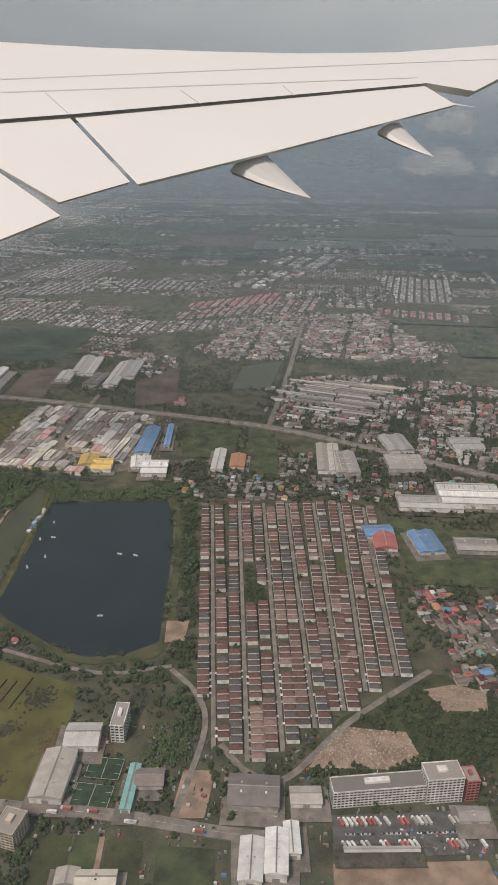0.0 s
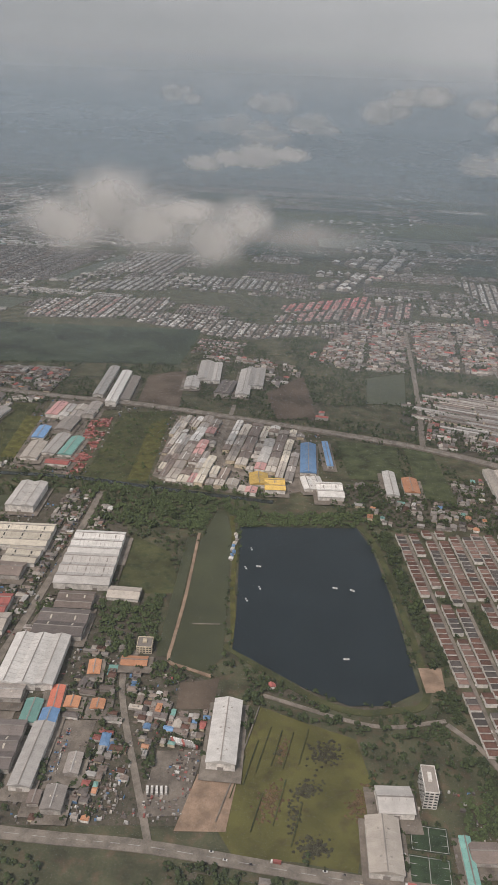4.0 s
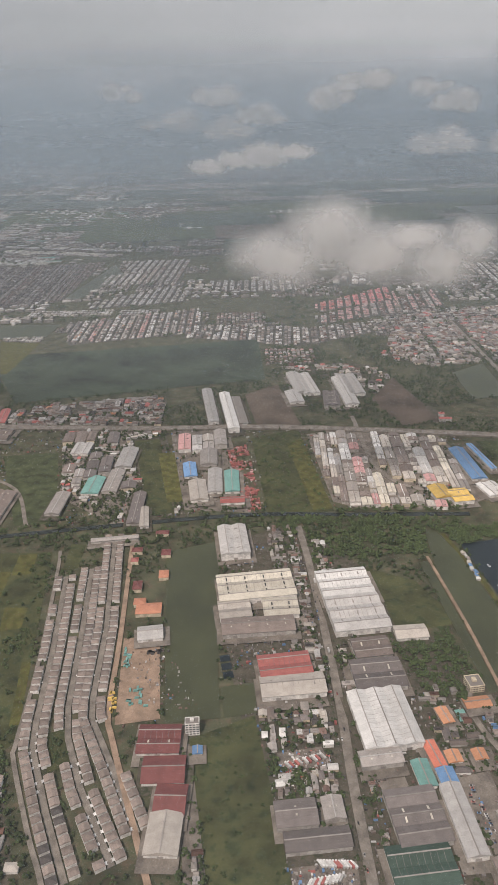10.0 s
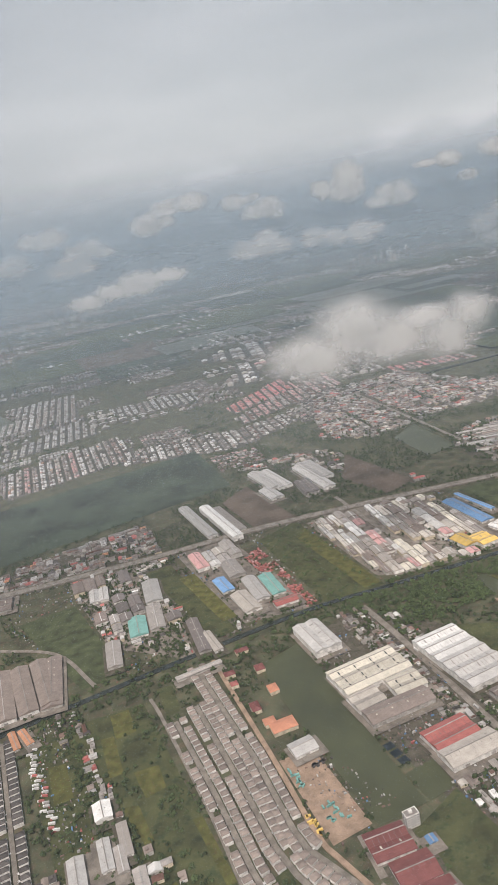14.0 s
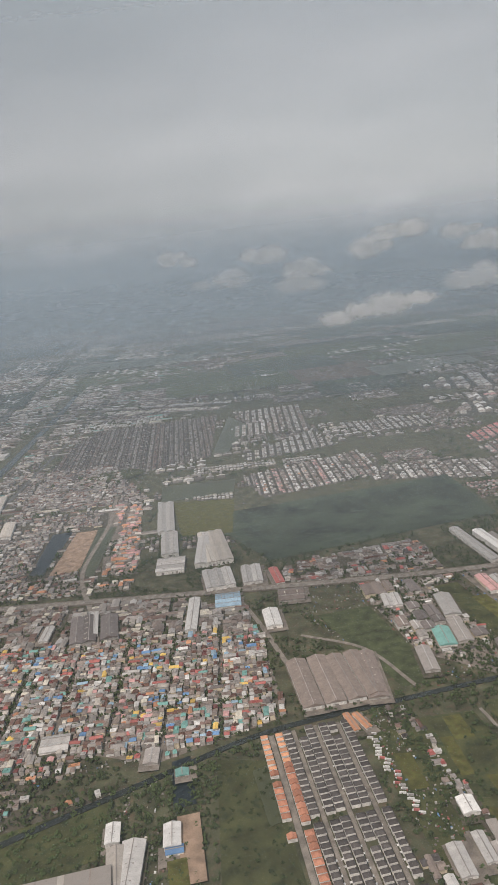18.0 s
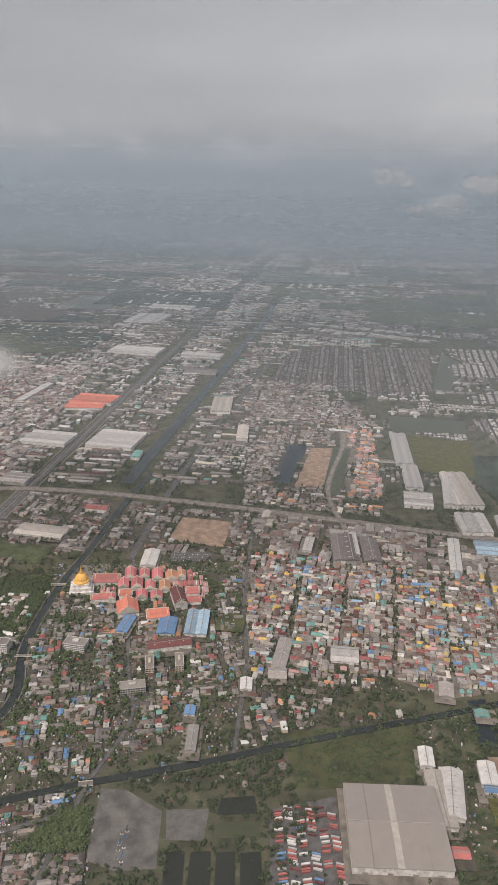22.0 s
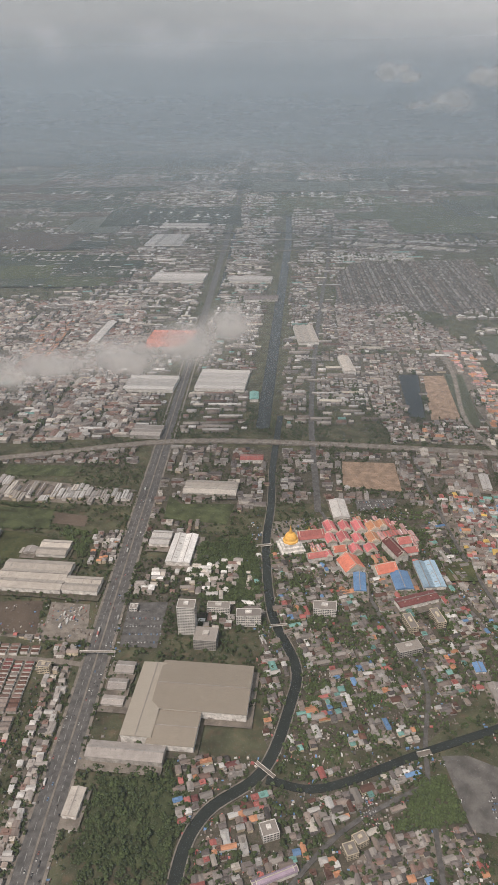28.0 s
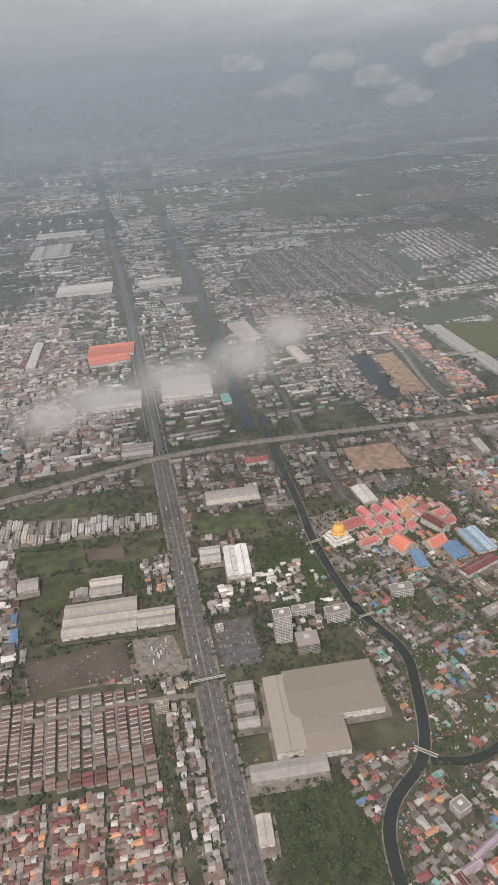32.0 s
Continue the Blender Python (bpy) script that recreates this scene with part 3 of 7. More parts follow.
patch("retention_pond", [(-592, 520), (-580, 522), (-582, 478), (-596, 478)], lake_water, "narrow dark pond", True, z=0.3, category="water")

patch("estate_park", [(-385, 336), (-374, 338), (-371, 315), (-381, 313)], grass_mid, "small green park with trees in the taupe estate", True)
for px, py, pw, pd in ((18, 349, 8, 36), (73, 372, 8, 24)):
    patch("estate_park", oblong(px, py, pw, pd, 0), grass_mid, "small green park between rows of houses", True)

# ---- waterways and roads ----
patch("narrow_channel", [(-155, 440), (-149, 440), (-158, 322), (-164, 322)], green_water, "narrow brown ditch beside the pond", True, z=.29, category="water")
road("channel_bank", [(-147.5, 445), (-152, 375), (-156, 335), (-157, 319), (-149, 314), (-135, 308)], 1.8, earth, "narrow earth bank between two channels", .45, category="bank")
road("channel_pier", [(-147, 349), (-132, 349)], .7, concrete, "thin pale jetty across the pond", .5, category="pier")
road("lake_bank", [(-129, 332), (-90, 298), (-69, 287), (-49, 288), (-29.5, 300), (-28.5, 380), (-31, 436), (-38, 461)], 4, grass_mid, "light green grassy lake bank", .1, category="bank")
road("lake_bank", [(-124, 330), (-125, 380), (-124, 420), (-126, 470)], 3, grass_light, "narrow green bank between lake and channel", .1, category="bank")
road("river", [(-845, 900), (-868, 780), (-877, 715), (-888, 655), (-893, 575), (-884, 522), (-892, 490), (-913, 446), (-945, 424), (-960, 394), (-968, 330)], 6.4, river_water, "dark winding river between houses", 0.28, category="water")
for side in (-3.6, 3.6):
    walkway = build("river_wall", *ribbon_geo(smooth_line([(-868, 780), (-877, 715), (-888, 655), (-893, 575), (-884, 522), (-892, 490), (-913, 446), (-945, 424), (-960, 394), (-968, 330)]), .7, -.05, .75, side), [concrete])
    tagged(walkway, "low pale concrete river wall", "wall", kind="structure")
road("canal", [(-912, 440), (-882, 432), (-824, 448), (-760, 464), (-700, 482), (-612, 506), (-527, 527), (-432, 528), (-354, 527), (-256, 523), (-180, 508), (-96, 492)], 5, river_water, "narrow tree-lined canal", 0.27, category="water")
road("far_river", [(-868, 870), (-803, 1257), (-667, 2102), (-600, 2892)], 15, river_water, "long canal reaching to the horizon", 0.28, category="water")

road("highway", [(-1500, 815), (-1131, 836), (-963, 850), (-800, 822), (-562, 760), (-335, 703), (-205, 678), (-45, 628), (42, 596), (106, 558), (208, 490), (420, 350)], 9, concrete, "wide pale highway on a low bank", 1.2, lines=3)
road("avenue", [(-1046, 270), (-1029, 414), (-1017, 504), (-996, 669), (-971, 859)], 15.5, asphalt, "wide multi-lane avenue with a median", 0.25, lines=3)
road("avenue", [(-972, 852), (-915, 1292), (-822, 2043), (-687, 3146)], 11, asphalt, "far part of the long straight avenue", 0.24)
road("street", [(-330, 236), (-277, 228), (-200, 219), (-155, 215), (-89, 204), (-41, 198), (3, 189), (30, 186)], 5.5, concrete, "two-lane concrete street", 0.24, lines=1)
road("street", [(5, 189), (5, 168), (8, 120)], 4, concrete, "narrow concrete street", 0.23)
road("street", [(-258, 205), (-254, 233), (-247, 285), (-238, 344), (-226, 448), (-222, 500)], 4.5, concrete, "straight concrete lane between factories", 0.24)
road("street", [(-156, 216), (-178, 300), (-172, 330)], 3, concrete, "narrow lane", 0.2)
road("street", [(-103, 520), (-137, 570), (-125, 690)], 4, concrete, "concrete lane", 0.2)
road("street", [(-25, 280), (-12, 262), (-8, 240), (-18, 198)], 2.6, concrete, "winding narrow lane", 0.2)
road("street", [(-110, 296), (-60, 278), (-25, 282)], 2.2, concrete, "pale farm lane", 0.2)
road("street", [(-1, 232), (10, 217), (26, 214), (56, 244), (100, 276)], 3, concrete, "curving estate road", 0.2)
road("street", [(26, 520), (40, 600), (70, 760), (110, 1000)], 5, concrete, "concrete road", 0.2)
road("street", [(-742, 470), (-735, 560), (-737, 640), (-728, 790)], 2.6, asphalt, "town street", 0.2)
road("street", [(-838, 366), (-822, 448), (-806, 500), (-818, 560), (-826, 640), (-835, 700)], 2.6, asphalt, "town street", 0.2)
road("street", [(-930, 360), (-880, 405), (-824, 430)], 2.6, asphalt, "town street", 0.2)
road("street", [(-510, 760), (-498, 680), (-492, 600), (-482, 540)], 4, concrete, "lane beside the long sheds", 0.2)
road("street", [(-470, 640), (-430, 600), (-415, 540)], 3, concrete, "curving lane on open ground", 0.2)
road("street", [(-838, 700), (-806, 925), (-737, 1261), (-608, 1849), (-432, 2798)], 6, asphalt, "long straight road", 0.2)
road("street", [(-640, 760), (-648, 860), (-615, 1000), (-600, 1120)], 5, concrete, "road along the lagoon", 0.2)
road("street", [(-1130, 560), (-1060, 548), (-1012, 536)], 4, concrete, "estate street", 0.2)


# ---- sheds, factories and blocks ----
median = build("avenue_median", *ribbon_geo(smooth_line([(-1046, 270), (-1029, 414), (-1017, 504), (-996, 669), (-971, 859), (-915, 1292)]), 1.1, .1, .62), [concrete])
tagged(median, "pale raised concrete median of the avenue", "median", kind="structure")
for side in (-8.5, 8.5):
    kerb = build("avenue_pavement", *ribbon_geo(smooth_line([(-1046, 270), (-1029, 414), (-1017, 504), (-996, 669), (-971, 859), (-915, 1292)]), 1.8, .05, .5, side), [concrete])
    tagged(kerb, "pale concrete pavement beside the avenue", "pavement", kind="structure")
for side in (-4.6, 4.6):
    rail = build("highway_parapet", *ribbon_geo(smooth_line([(-1500, 815), (-1131, 836), (-963, 850), (-800, 822), (-562, 760), (-335, 703), (-205, 678), (-45, 628), (42, 596), (106, 558), (208, 490), (420, 350)]), .35, .3, 1.75, side), [concrete])
    tagged(rail, "low pale highway parapet", "parapet", kind="structure")


def footbridge(x, y, rot, span, width, deck, name, label):
    """A flat bridge: deck, two rails and three piers."""
    thing = empty(name, x, y, rot)
    tagged(thing, label, "bridge", "bridges")
    build("deck", *box_geo(-span / 2, span / 2, -width / 2, width / 2, deck, deck + .3), [concrete], parent=thing)
    for s in (-1, 1):
        build("rail", *box_geo(-span / 2, span / 2, s * width / 2 - .06, s * width / 2 + .06, deck + .3, deck + .75), [wall_white], parent=thing)
    for k in (-.47, 0, .47):
        build("pier", *box_geo(k * span - .3, k * span + .3, -width * .3, width * .3, 0, deck), [wall_grey], parent=thing)


footbridge(-1011.5, 546, -7.5, 24, 1.3, 2.6, "footbridge", "pale footbridge across the avenue")
footbridge(-890, 655, 5, 13, 2.4, .9, "road_bridge", "small concrete road bridge over the river")
footbridge(-890, 560, 0, 13, 1.6, .9, "road_bridge", "small concrete road bridge over the river")
footbridge(-912, 446, 130, 14, 2.0, .9, "road_bridge", "small concrete road bridge over the river")
footbridge(-823, 447, 8, 8, 3.6, .8, "road_bridge", "small concrete road bridge over the canal")

SAY = {"white": "white sheet-metal", "lightgrey": "pale grey sheet-metal", "grey": "grey fibre-cement", "darkgrey": "dark grey weathered", "warmgrey": "warm grey sheet-metal", "tan": "tan flat", "sand": "pale sandy flat", "beige": "beige weathered",
       "cream": "cream sheet-metal", "brown": "brown rusty", "maroon": "dark red sheet-metal", "red": "red painted", "redorange": "bright orange-red", "orange": "orange tiled", "pink": "faded pink", "yellow": "yellow painted",
       "blue": "bright blue", "lightblue": "light blue", "teal": "teal green", "tile_taupe": "dull taupe", "darkgreen": "dark green", "lilac": "faded lilac"}
shed_rng = random.Random(11)


def shed(x, y, w, d, h, rot, colour):
    """A warehouse: walls, gabled bays with ridge caps, roof lights, a roller door."""
    take(oblong(x, y, w, d, rot, 1.0))
    far = y > 950
    if y < 800:
        patch("yard", oblong(x + shed_rng.uniform(-2, 2), y - 2, w + shed_rng.uniform(3, 7), d + shed_rng.uniform(5, 9), rot), shed_rng.choice((yard_mat, yard_mat, town_soil, concrete)), "worn concrete yard around a warehouse")
    thing = empty("warehouse", x, y, rot)
    tagged(thing, "%s warehouse roof %s" % (SAY[colour], "far across the plain" if far else "above low pale walls"), "warehouse", group="warehouses")
    along_y = d > w * 1.3 or w < 9
    bw, bd = (w, d) if along_y else (d, w)
    geo = box_geo(-bw / 2, bw / 2, -bd / 2, bd / 2, 0, h)
    spin = 0 if along_y else 90
    wall = build("wall", turned(geo[0], spin), geo[1], [wall_grey if colour in ("brown", "darkgrey", "grey") else wall_white], parent=thing)
    bays = max(1, round(bw / 10)) if colour not in ("tan", "warmgrey", "sand") else 1
    step = bw / bays
    for i in range(bays):
        a = -bw / 2 + i * step
        rise = 0.03 * step if colour in ("tan", "warmgrey", "sand") else 0.14 * step
        g = gable_geo(a - (0.4 if i == 0 else -0.02), a + step + (0.4 if i == bays - 1 else -0.02), -bd / 2 - 0.4, bd / 2 + 0.4, h + 0.15, rise)
        part_roof = build("roof_bay", turned(g[0], spin), g[1], [roof_mat[colour]], parent=thing)
        c = a + step / 2
        r = box_geo(c - 0.25, c + 0.25, -bd / 2 - 0.3, bd / 2 + 0.3, h + 0.1 + rise, h + 0.32 + rise)
        if not far:
            build("ridge_cap", turned(r[0], spin), r[1], [roof_mat["grey"] if colour != "grey" else roof_mat["lightgrey"]], parent=part_roof)
            k = max(1, int(bd / 2.6))
            seams = []
            for q in range(1, k):
                yy = -bd / 2 + q * bd / k
                for s in (-1, 1):
                    xa, xb, za, zb = c, c + s * step * .49, h + .18 + rise, h + .2
                    seams.append(([(xa, yy - .07, za), (xb, yy - .07, zb), (xb, yy + .07, zb), (xa, yy + .07, za)], [(0, 1, 2, 3) if s > 0 else (3, 2, 1, 0)]))
            if seams and colour not in ("tan", "warmgrey", "sand"):
                g3 = merge(*seams)
                tagged(build("roof_seam", turned(g3[0], spin), g3[1], [roof_mat["grey"] if colour in ("white", "lightgrey", "cream", "beige", "tan", "warmgrey") else roof_mat["darkgrey"]], parent=part_roof), kind="stuff")
            n = int(bd / 9.5)
            if n and colour not in ("tan", "warmgrey", "sand") and (colour == "cream" or shed_rng.random() < 0.55):
                for k in range(n):
                    for s in (-1, 1):
                        yy = -bd / 2 + (k + 0.5) * bd / n
                        xa, xb = c + s * step * 0.12, c + s * step * 0.38
                        za, zb = h + 0.19 + rise * 0.76, h + 0.19 + rise * 0.24
                        g2 = ([(xa, yy - 0.4, za), (xb, yy - 0.4, zb), (xb, yy + 0.4, zb), (xa, yy + 0.4, za), (xa, yy - 0.4, za - 0.1), (xb, yy - 0.4, zb - 0.1), (xb, yy + 0.4, zb - 0.1), (xa, yy + 0.4, za - 0.1)],
                              [(0, 1, 2, 3) if s > 0 else (3, 2, 1, 0), (0, 4, 5, 1), (2, 6, 7, 3), (1, 5, 6, 2), (3, 7, 4, 0)])
                        build("roof_light", turned(g2[0], spin), g2[1], [roof_mat["cream"] if colour in ("darkgrey", "brown", "grey", "maroon") else glass if colour == "cream" else roof_mat["grey"]], parent=part_roof)
    if not far:
        for s in range(max(1, int(w / 12))):
            cx = -w / 2 + (s + 0.5) * w / max(1, int(w / 12))
            g = box_geo(cx - 1.3, cx + 1.3, -d / 2 - 0.06, -d / 2 + 0.1, 0.1, min(h * 0.75, 2.6))
            build("roller_door", *g, [roof_mat["grey"]], parent=thing)
    return thing


def block(x, y, w, d, h, rot, colour):
    """A flat-roofed building of several storeys, with window rows on each floor, a parapet and roof sheds."""
    take(oblong(x, y, w, d, rot, 1.0))
    thing = empty("building", x, y, rot)
    tagged(thing, "%s concrete building of several storeys with a flat roof" % {"white": "white", "lightgrey": "pale grey", "cream": "cream", "red": "brick red"}[colour], "building", group="flat-roofed buildings")
    wall = {"white": wall_white, "lightgrey": wall_grey, "cream": wall_cream, "red": roof_mat["red"]}[colour]
    build("body", *box_geo(-w / 2, w / 2, -d / 2, d / 2, 0, h), [wall], parent=thing)
    geo = merge(box_geo(-w / 2 - .1, w / 2 + .1, -d / 2 - .1, -d / 2 + .2, h - .1, h + .45), box_geo(-w / 2 - .1, w / 2 + .1, d / 2 - .2, d / 2 + .1, h - .1, h + .45),
                box_geo(-w / 2 - .1, -w / 2 + .2, -d / 2 + .2, d / 2 - .2, h - .1, h + .45), box_geo(w / 2 - .2, w / 2 + .1, -d / 2 + .2, d / 2 - .2, h - .1, h + .45))
    build("parapet", *geo, [wall], parent=thing)
    build("roof_slab", *box_geo(-w / 2 + .2, w / 2 - .2, -d / 2 + .2, d / 2 - .2, h, h + .08), [roof_mat["warmgrey"]], parent=thing)
    build("stair_head", *box_geo(-w * .15, w * .12, -d * .1, d * .2, h + .08, h + 1.2), [wall], parent=thing)
    floors = max(2, int(h / 1.3))
    for i in range(floors):
        z = (i + 0.45) * h / floors
        for side in range(3):
            run = w if side == 0 else d
            n = max(2, int(run / 1.5))
            bits = []
            for k in range(n):
                c = -run / 2 + (k + .5) * run / n
                q = run / n * .34
                if side == 0:
                    bits.append(box_geo(c - q, c + q, -d / 2 - .04, -d / 2 + .1, z, z + h / floors * .45))
                else:
                    e = w / 2 * (1 if side == 1 else -1)
                    bits.append(box_geo(e - .05, e + .05, c - q, c + q, z, z + h / floors * .45))
            build("window_row", *merge(*bits), [glass], parent=thing)
    return thing


shed(12, 205, 19.2, 14.3, 4.0, -5, "darkgrey")
shed(32, 203, 11.6, 7.8, 3.0, -1, "beige")
block(60, 204, 36.7, 7.4, 8.0, 4, "white")
block(85, 205, 14.4, 8.6, 12.0, 4, "white")
shed(10, 176, 8.1, 16.5, 4.0, -5, "white")
shed(19, 178, 7.7, 17.5, 5.0, -5, "white")
shed(25, 184, 5.2, 12.7, 4.0, -1, "white")
shed(-53, 171, 7.6, 5.7, 4.0, -1, "beige")
shed(-43, 170, 13.3, 5.7, 4.0, -1, "cream")
shed(-67, 215, 12.5, 23.5, 4.0, -5, "beige")
shed(-59, 235, 14.0, 12.6, 4.0, -1, "lightgrey")
block(-44, 241, 5.7, 13.6, 9.0, -5, "white")
shed(-36, 209, 3.8, 21.3, 3.0, -5, "teal")
shed(-29, 213, 11.0, 8.3, 3.0, -1, "brown")
shed(175, 457, 42.8, 32.2, 5.0, -5, "white")
shed(144, 446, 43.5, 19.1, 4.0, -5, "lightgrey")
shed(102, 395, 13.9, 19.1, 3.0, -5, "red")
shed(100, 408, 18.5, 13.2, 3.0, 4, "blue")
shed(128, 394, 16.4, 26.1, 3.0, 5, "blue")
shed(158, 388, 25.8, 15.3, 4.0, -5, "grey")
shed(142, 515, 28.4, 27.3, 4.0, -1, "grey")
shed(95, 515, 18.5, 41.2, 4.0, -1, "grey")
shed(83, 525, 17.5, 53.3, 4.0, -5, "beige")
shed(144, 554, 20.7, 33.5, 4.0, 5, "lightgrey")
shed(202, 552, 25.7, 24.6, 4.0, -1, "lightgrey")
shed(-94, 514, 15.0, 19.2, 4.0, -1, "yellow")
shed(-53, 508, 19.1, 24.1, 4.0, -1, "white")
shed(-47, 576, 4.6, 49.1, 3.0, -1, "blue")
shed(11, 521, 11.4, 24.2, 3.0, -5, "orange")
shed(-103, 769, 19.7, 60.8, 4.0, -5, "lightgrey")
shed(-114, 752, 13.8, 82.1, 4.0, -5, "lightgrey")
shed(-4, 524, 9.0, 40.1, 3.0, -5, "white")
shed(-233, 724, 14.6, 71.8, 3.0, -2, "warmgrey")
shed(-134, 732, 15.5, 40.2, 4.0, -12, "darkgrey")
shed(-223, 313, 27.3, 35.8, 5.0, -2, "white")
shed(-212, 393, 31.7, 32.6, 5.0, -2, "lightgrey")
shed(-211, 422, 31.3, 27.3, 5.0, -2, "white")
shed(-262, 358, 27.2, 17.3, 4.0, -2, "red")
shed(-265, 430, 46.4, 26.8, 5.0, -2, "cream")
shed(-270, 393, 41.1, 13.6, 4.0, -5, "brown")
shed(-261, 343, 32.6, 14.5, 4.0, -4, "beige")
shed(-271, 483, 19.1, 35.8, 6.0, -3, "lightgrey")
shed(-227, 260, 21.4, 26.3, 4.0, -2, "darkgrey")
shed(-209, 255, 8.8, 33.7, 4.0, -4, "lightgrey")
shed(-207, 276, 7.3, 8.2, 4.0, -2, "blue")
shed(-276, 270, 17.0, 12.5, 4.0, -4, "darkgrey")
shed(-270, 257, 26.5, 9.0, 3.5, -4, "darkgrey")
shed(-260, 270, 8.5, 10.5, 3.5, -4, "grey")
shed(-128, 269, 12.3, 36.8, 5.0, -5, "white")
shed(-216, 280, 7.3, 13.9, 3.0, -2, "teal")
shed(-216, 343, 25.9, 21.4, 4.0, -4, "darkgrey")
shed(-213, 363, 19.7, 15.1, 4.0, -2, "brown")
shed(-187, 372, 17.8, 10.8, 3.0, -5, "beige")
shed(-199, 287, 6.3, 6.4, 2.0, -2, "orange")
shed(-187, 286, 5.8, 5.7, 2.0, -2, "orange")
shed(-281, 410, 18.5, 15.8, 4.0, -2, "beige")
shed(-254, 407, 20.3, 16.1, 4.0, -6, "cream")
shed(-157, 787, 13.4, 63.1, 4.0, -2, "lightgrey")
shed(-148, 782, 16.5, 64.2, 4.0, -2, "lightgrey")
shed(-169, 747, 14.7, 32.8, 3.0, -2, "lightgrey")
shed(-241, 719, 10.1, 94.0, 6.0, -2, "white")
shed(-257, 741, 9.9, 90.9, 4.0, -2, "lightgrey")
shed(-106, 522, 13.8, 19.3, 4.0, 1, "yellow")
shed(-290, 601, 10.2, 25.1, 3.0, -2, "blue")
shed(-287, 564, 13.2, 32.5, 3.0, -2, "beige")
shed(-272, 578, 11.0, 40.0, 3.0, -7, "lightgrey")
shed(-272, 622, 14.0, 30.0, 3.0, -7, "grey")
shed(-259, 574, 11.0, 36.0, 3.0, -7, "teal")
shed(-263, 543, 18.0, 9.0, 3.0, -7, "red")
shed(-203, 234, 4.3, 5.8, 3.0, -2, "brown")
shed(-195, 233, 7.9, 10.8, 4.0, -2, "grey")
shed(-191, 251, 5.7, 10.3, 3.0, -2, "grey")
shed(-64, 566, 12.3, 57.5, 3.0, -5, "blue")
shed(-65, 520, 15.2, 20.6, 3.0, 5, "white")
shed(-232, 291, 19.0, 8.3, 4.0, -2, "grey")
shed(-335, 546, 8.8, 47.0, 3.0, -9, "darkgrey")
shed(-330, 531, 6.1, 27.8, 3.0, -2, "beige")
shed(-331, 399, 13.8, 11.3, 3.0, -2, "lightgrey")
shed(-330, 321, 19.5, 16.8, 3.0, -10, "maroon")
shed(-329, 303, 18.7, 14.4, 3.0, -9, "maroon")
shed(-327, 287, 13.1, 14.5, 3.0, -12, "maroon")
shed(-331, 271, 13.6, 18.8, 3.0, -12, "beige")
shed(-351, 505, 32.2, 4.1, 3.0, -2, "grey")
shed(-440, 562, 14.0, 60.1, 3.0, -11, "brown")
shed(-341, 636, 13.5, 37.8, 3.0, -12, "lightgrey")
shed(-368, 589, 13.5, 27.7, 3.0, -12, "teal")
shed(-352, 594, 11.3, 38.0, 3.0, -12, "grey")
shed(-394, 565, 10.7, 33.6, 3.0, -12, "grey")
shed(-380, 663, 15.2, 22.7, 3.0, -12, "lightgrey")
shed(-313, 312, 4.0, 4.3, 2.0, -6, "blue")
block(-314, 325, 6.7, 4.3, 7.0, -6, "white")
shed(-489, 568, 14.5, 61.5, 4.0, -4, "tile_taupe")
shed(-473, 567, 14.0, 61.4, 4.0, -4, "tile_taupe")
shed(-459, 565, 12.6, 59.5, 4.0, -2, "tile_taupe")
shed(-445, 565, 12.0, 58.4, 4.0, -2, "tile_taupe")
shed(-517, 857, 13.6, 86.8, 5.0, -12, "lightgrey")
shed(-504, 858, 28.1, 89.8, 5.0, -2, "beige")
shed(-515, 773, 28.5, 42.5, 5.0, -3, "lightgrey")
shed(-482, 770, 19.0, 40.0, 4.0, -8, "lightgrey")
shed(-460, 757, 8.4, 36.5, 3.0, -2, "red")
shed(-556, 831, 29.3, 35.1, 4.0, -10, "lightgrey")
shed(-550, 893, 18.6, 67.7, 4.0, -6, "lightgrey")
shed(-544, 986, 20.2, 109.9, 4.0, -6, "lightgrey")
shed(-550, 710, 9.7, 60.0, 4.0, -12, "white")
shed(-647, 721, 21.9, 48.8, 4.0, -2, "darkgrey")
shed(-637, 729, 6.0, 42.9, 4.0, -2, "lightgrey")
shed(-624, 717, 14.8, 43.2, 4.0, -2, "darkgrey")
shed(-486, 673, 13.3, 31.1, 4.0, -6, "white")
shed(-515, 725, 23.0, 26.9, 3.0, -9, "lightblue")
shed(-458, 711, 22.8, 23.0, 3.0, -12, "brown")
shed(-666, 564, 19.0, 17.1, 3.0, -7, "lightgrey")
shed(-710, 564, 9.5, 35.1, 3.0, -12, "grey")
shed(-631, 467, 7.8, 14.5, 4.0, -6, "white")
shed(-623, 441, 12.5, 33.6, 4.0, -12, "lightgrey")
shed(-599, 455, 9.2, 16.6, 4.0, -7, "white")
shed(-599, 445, 9.4, 5.6, 3.0, -5, "blue")
shed(-587, 506, 7.7, 6.4, 2.0, -5, "teal")
shed(-679, 728, 7.7, 26.7, 3.0, -12, "lightgrey")
shed(-604, 527, 9.0, 14.0, 3.0, -12, "grey")
shed(-742, 1036, 14.0, 55.0, 5.0, -2, "beige")
hangar = shed(-658, 418, 48.8, 51.1, 6.0, -2, "warmgrey")
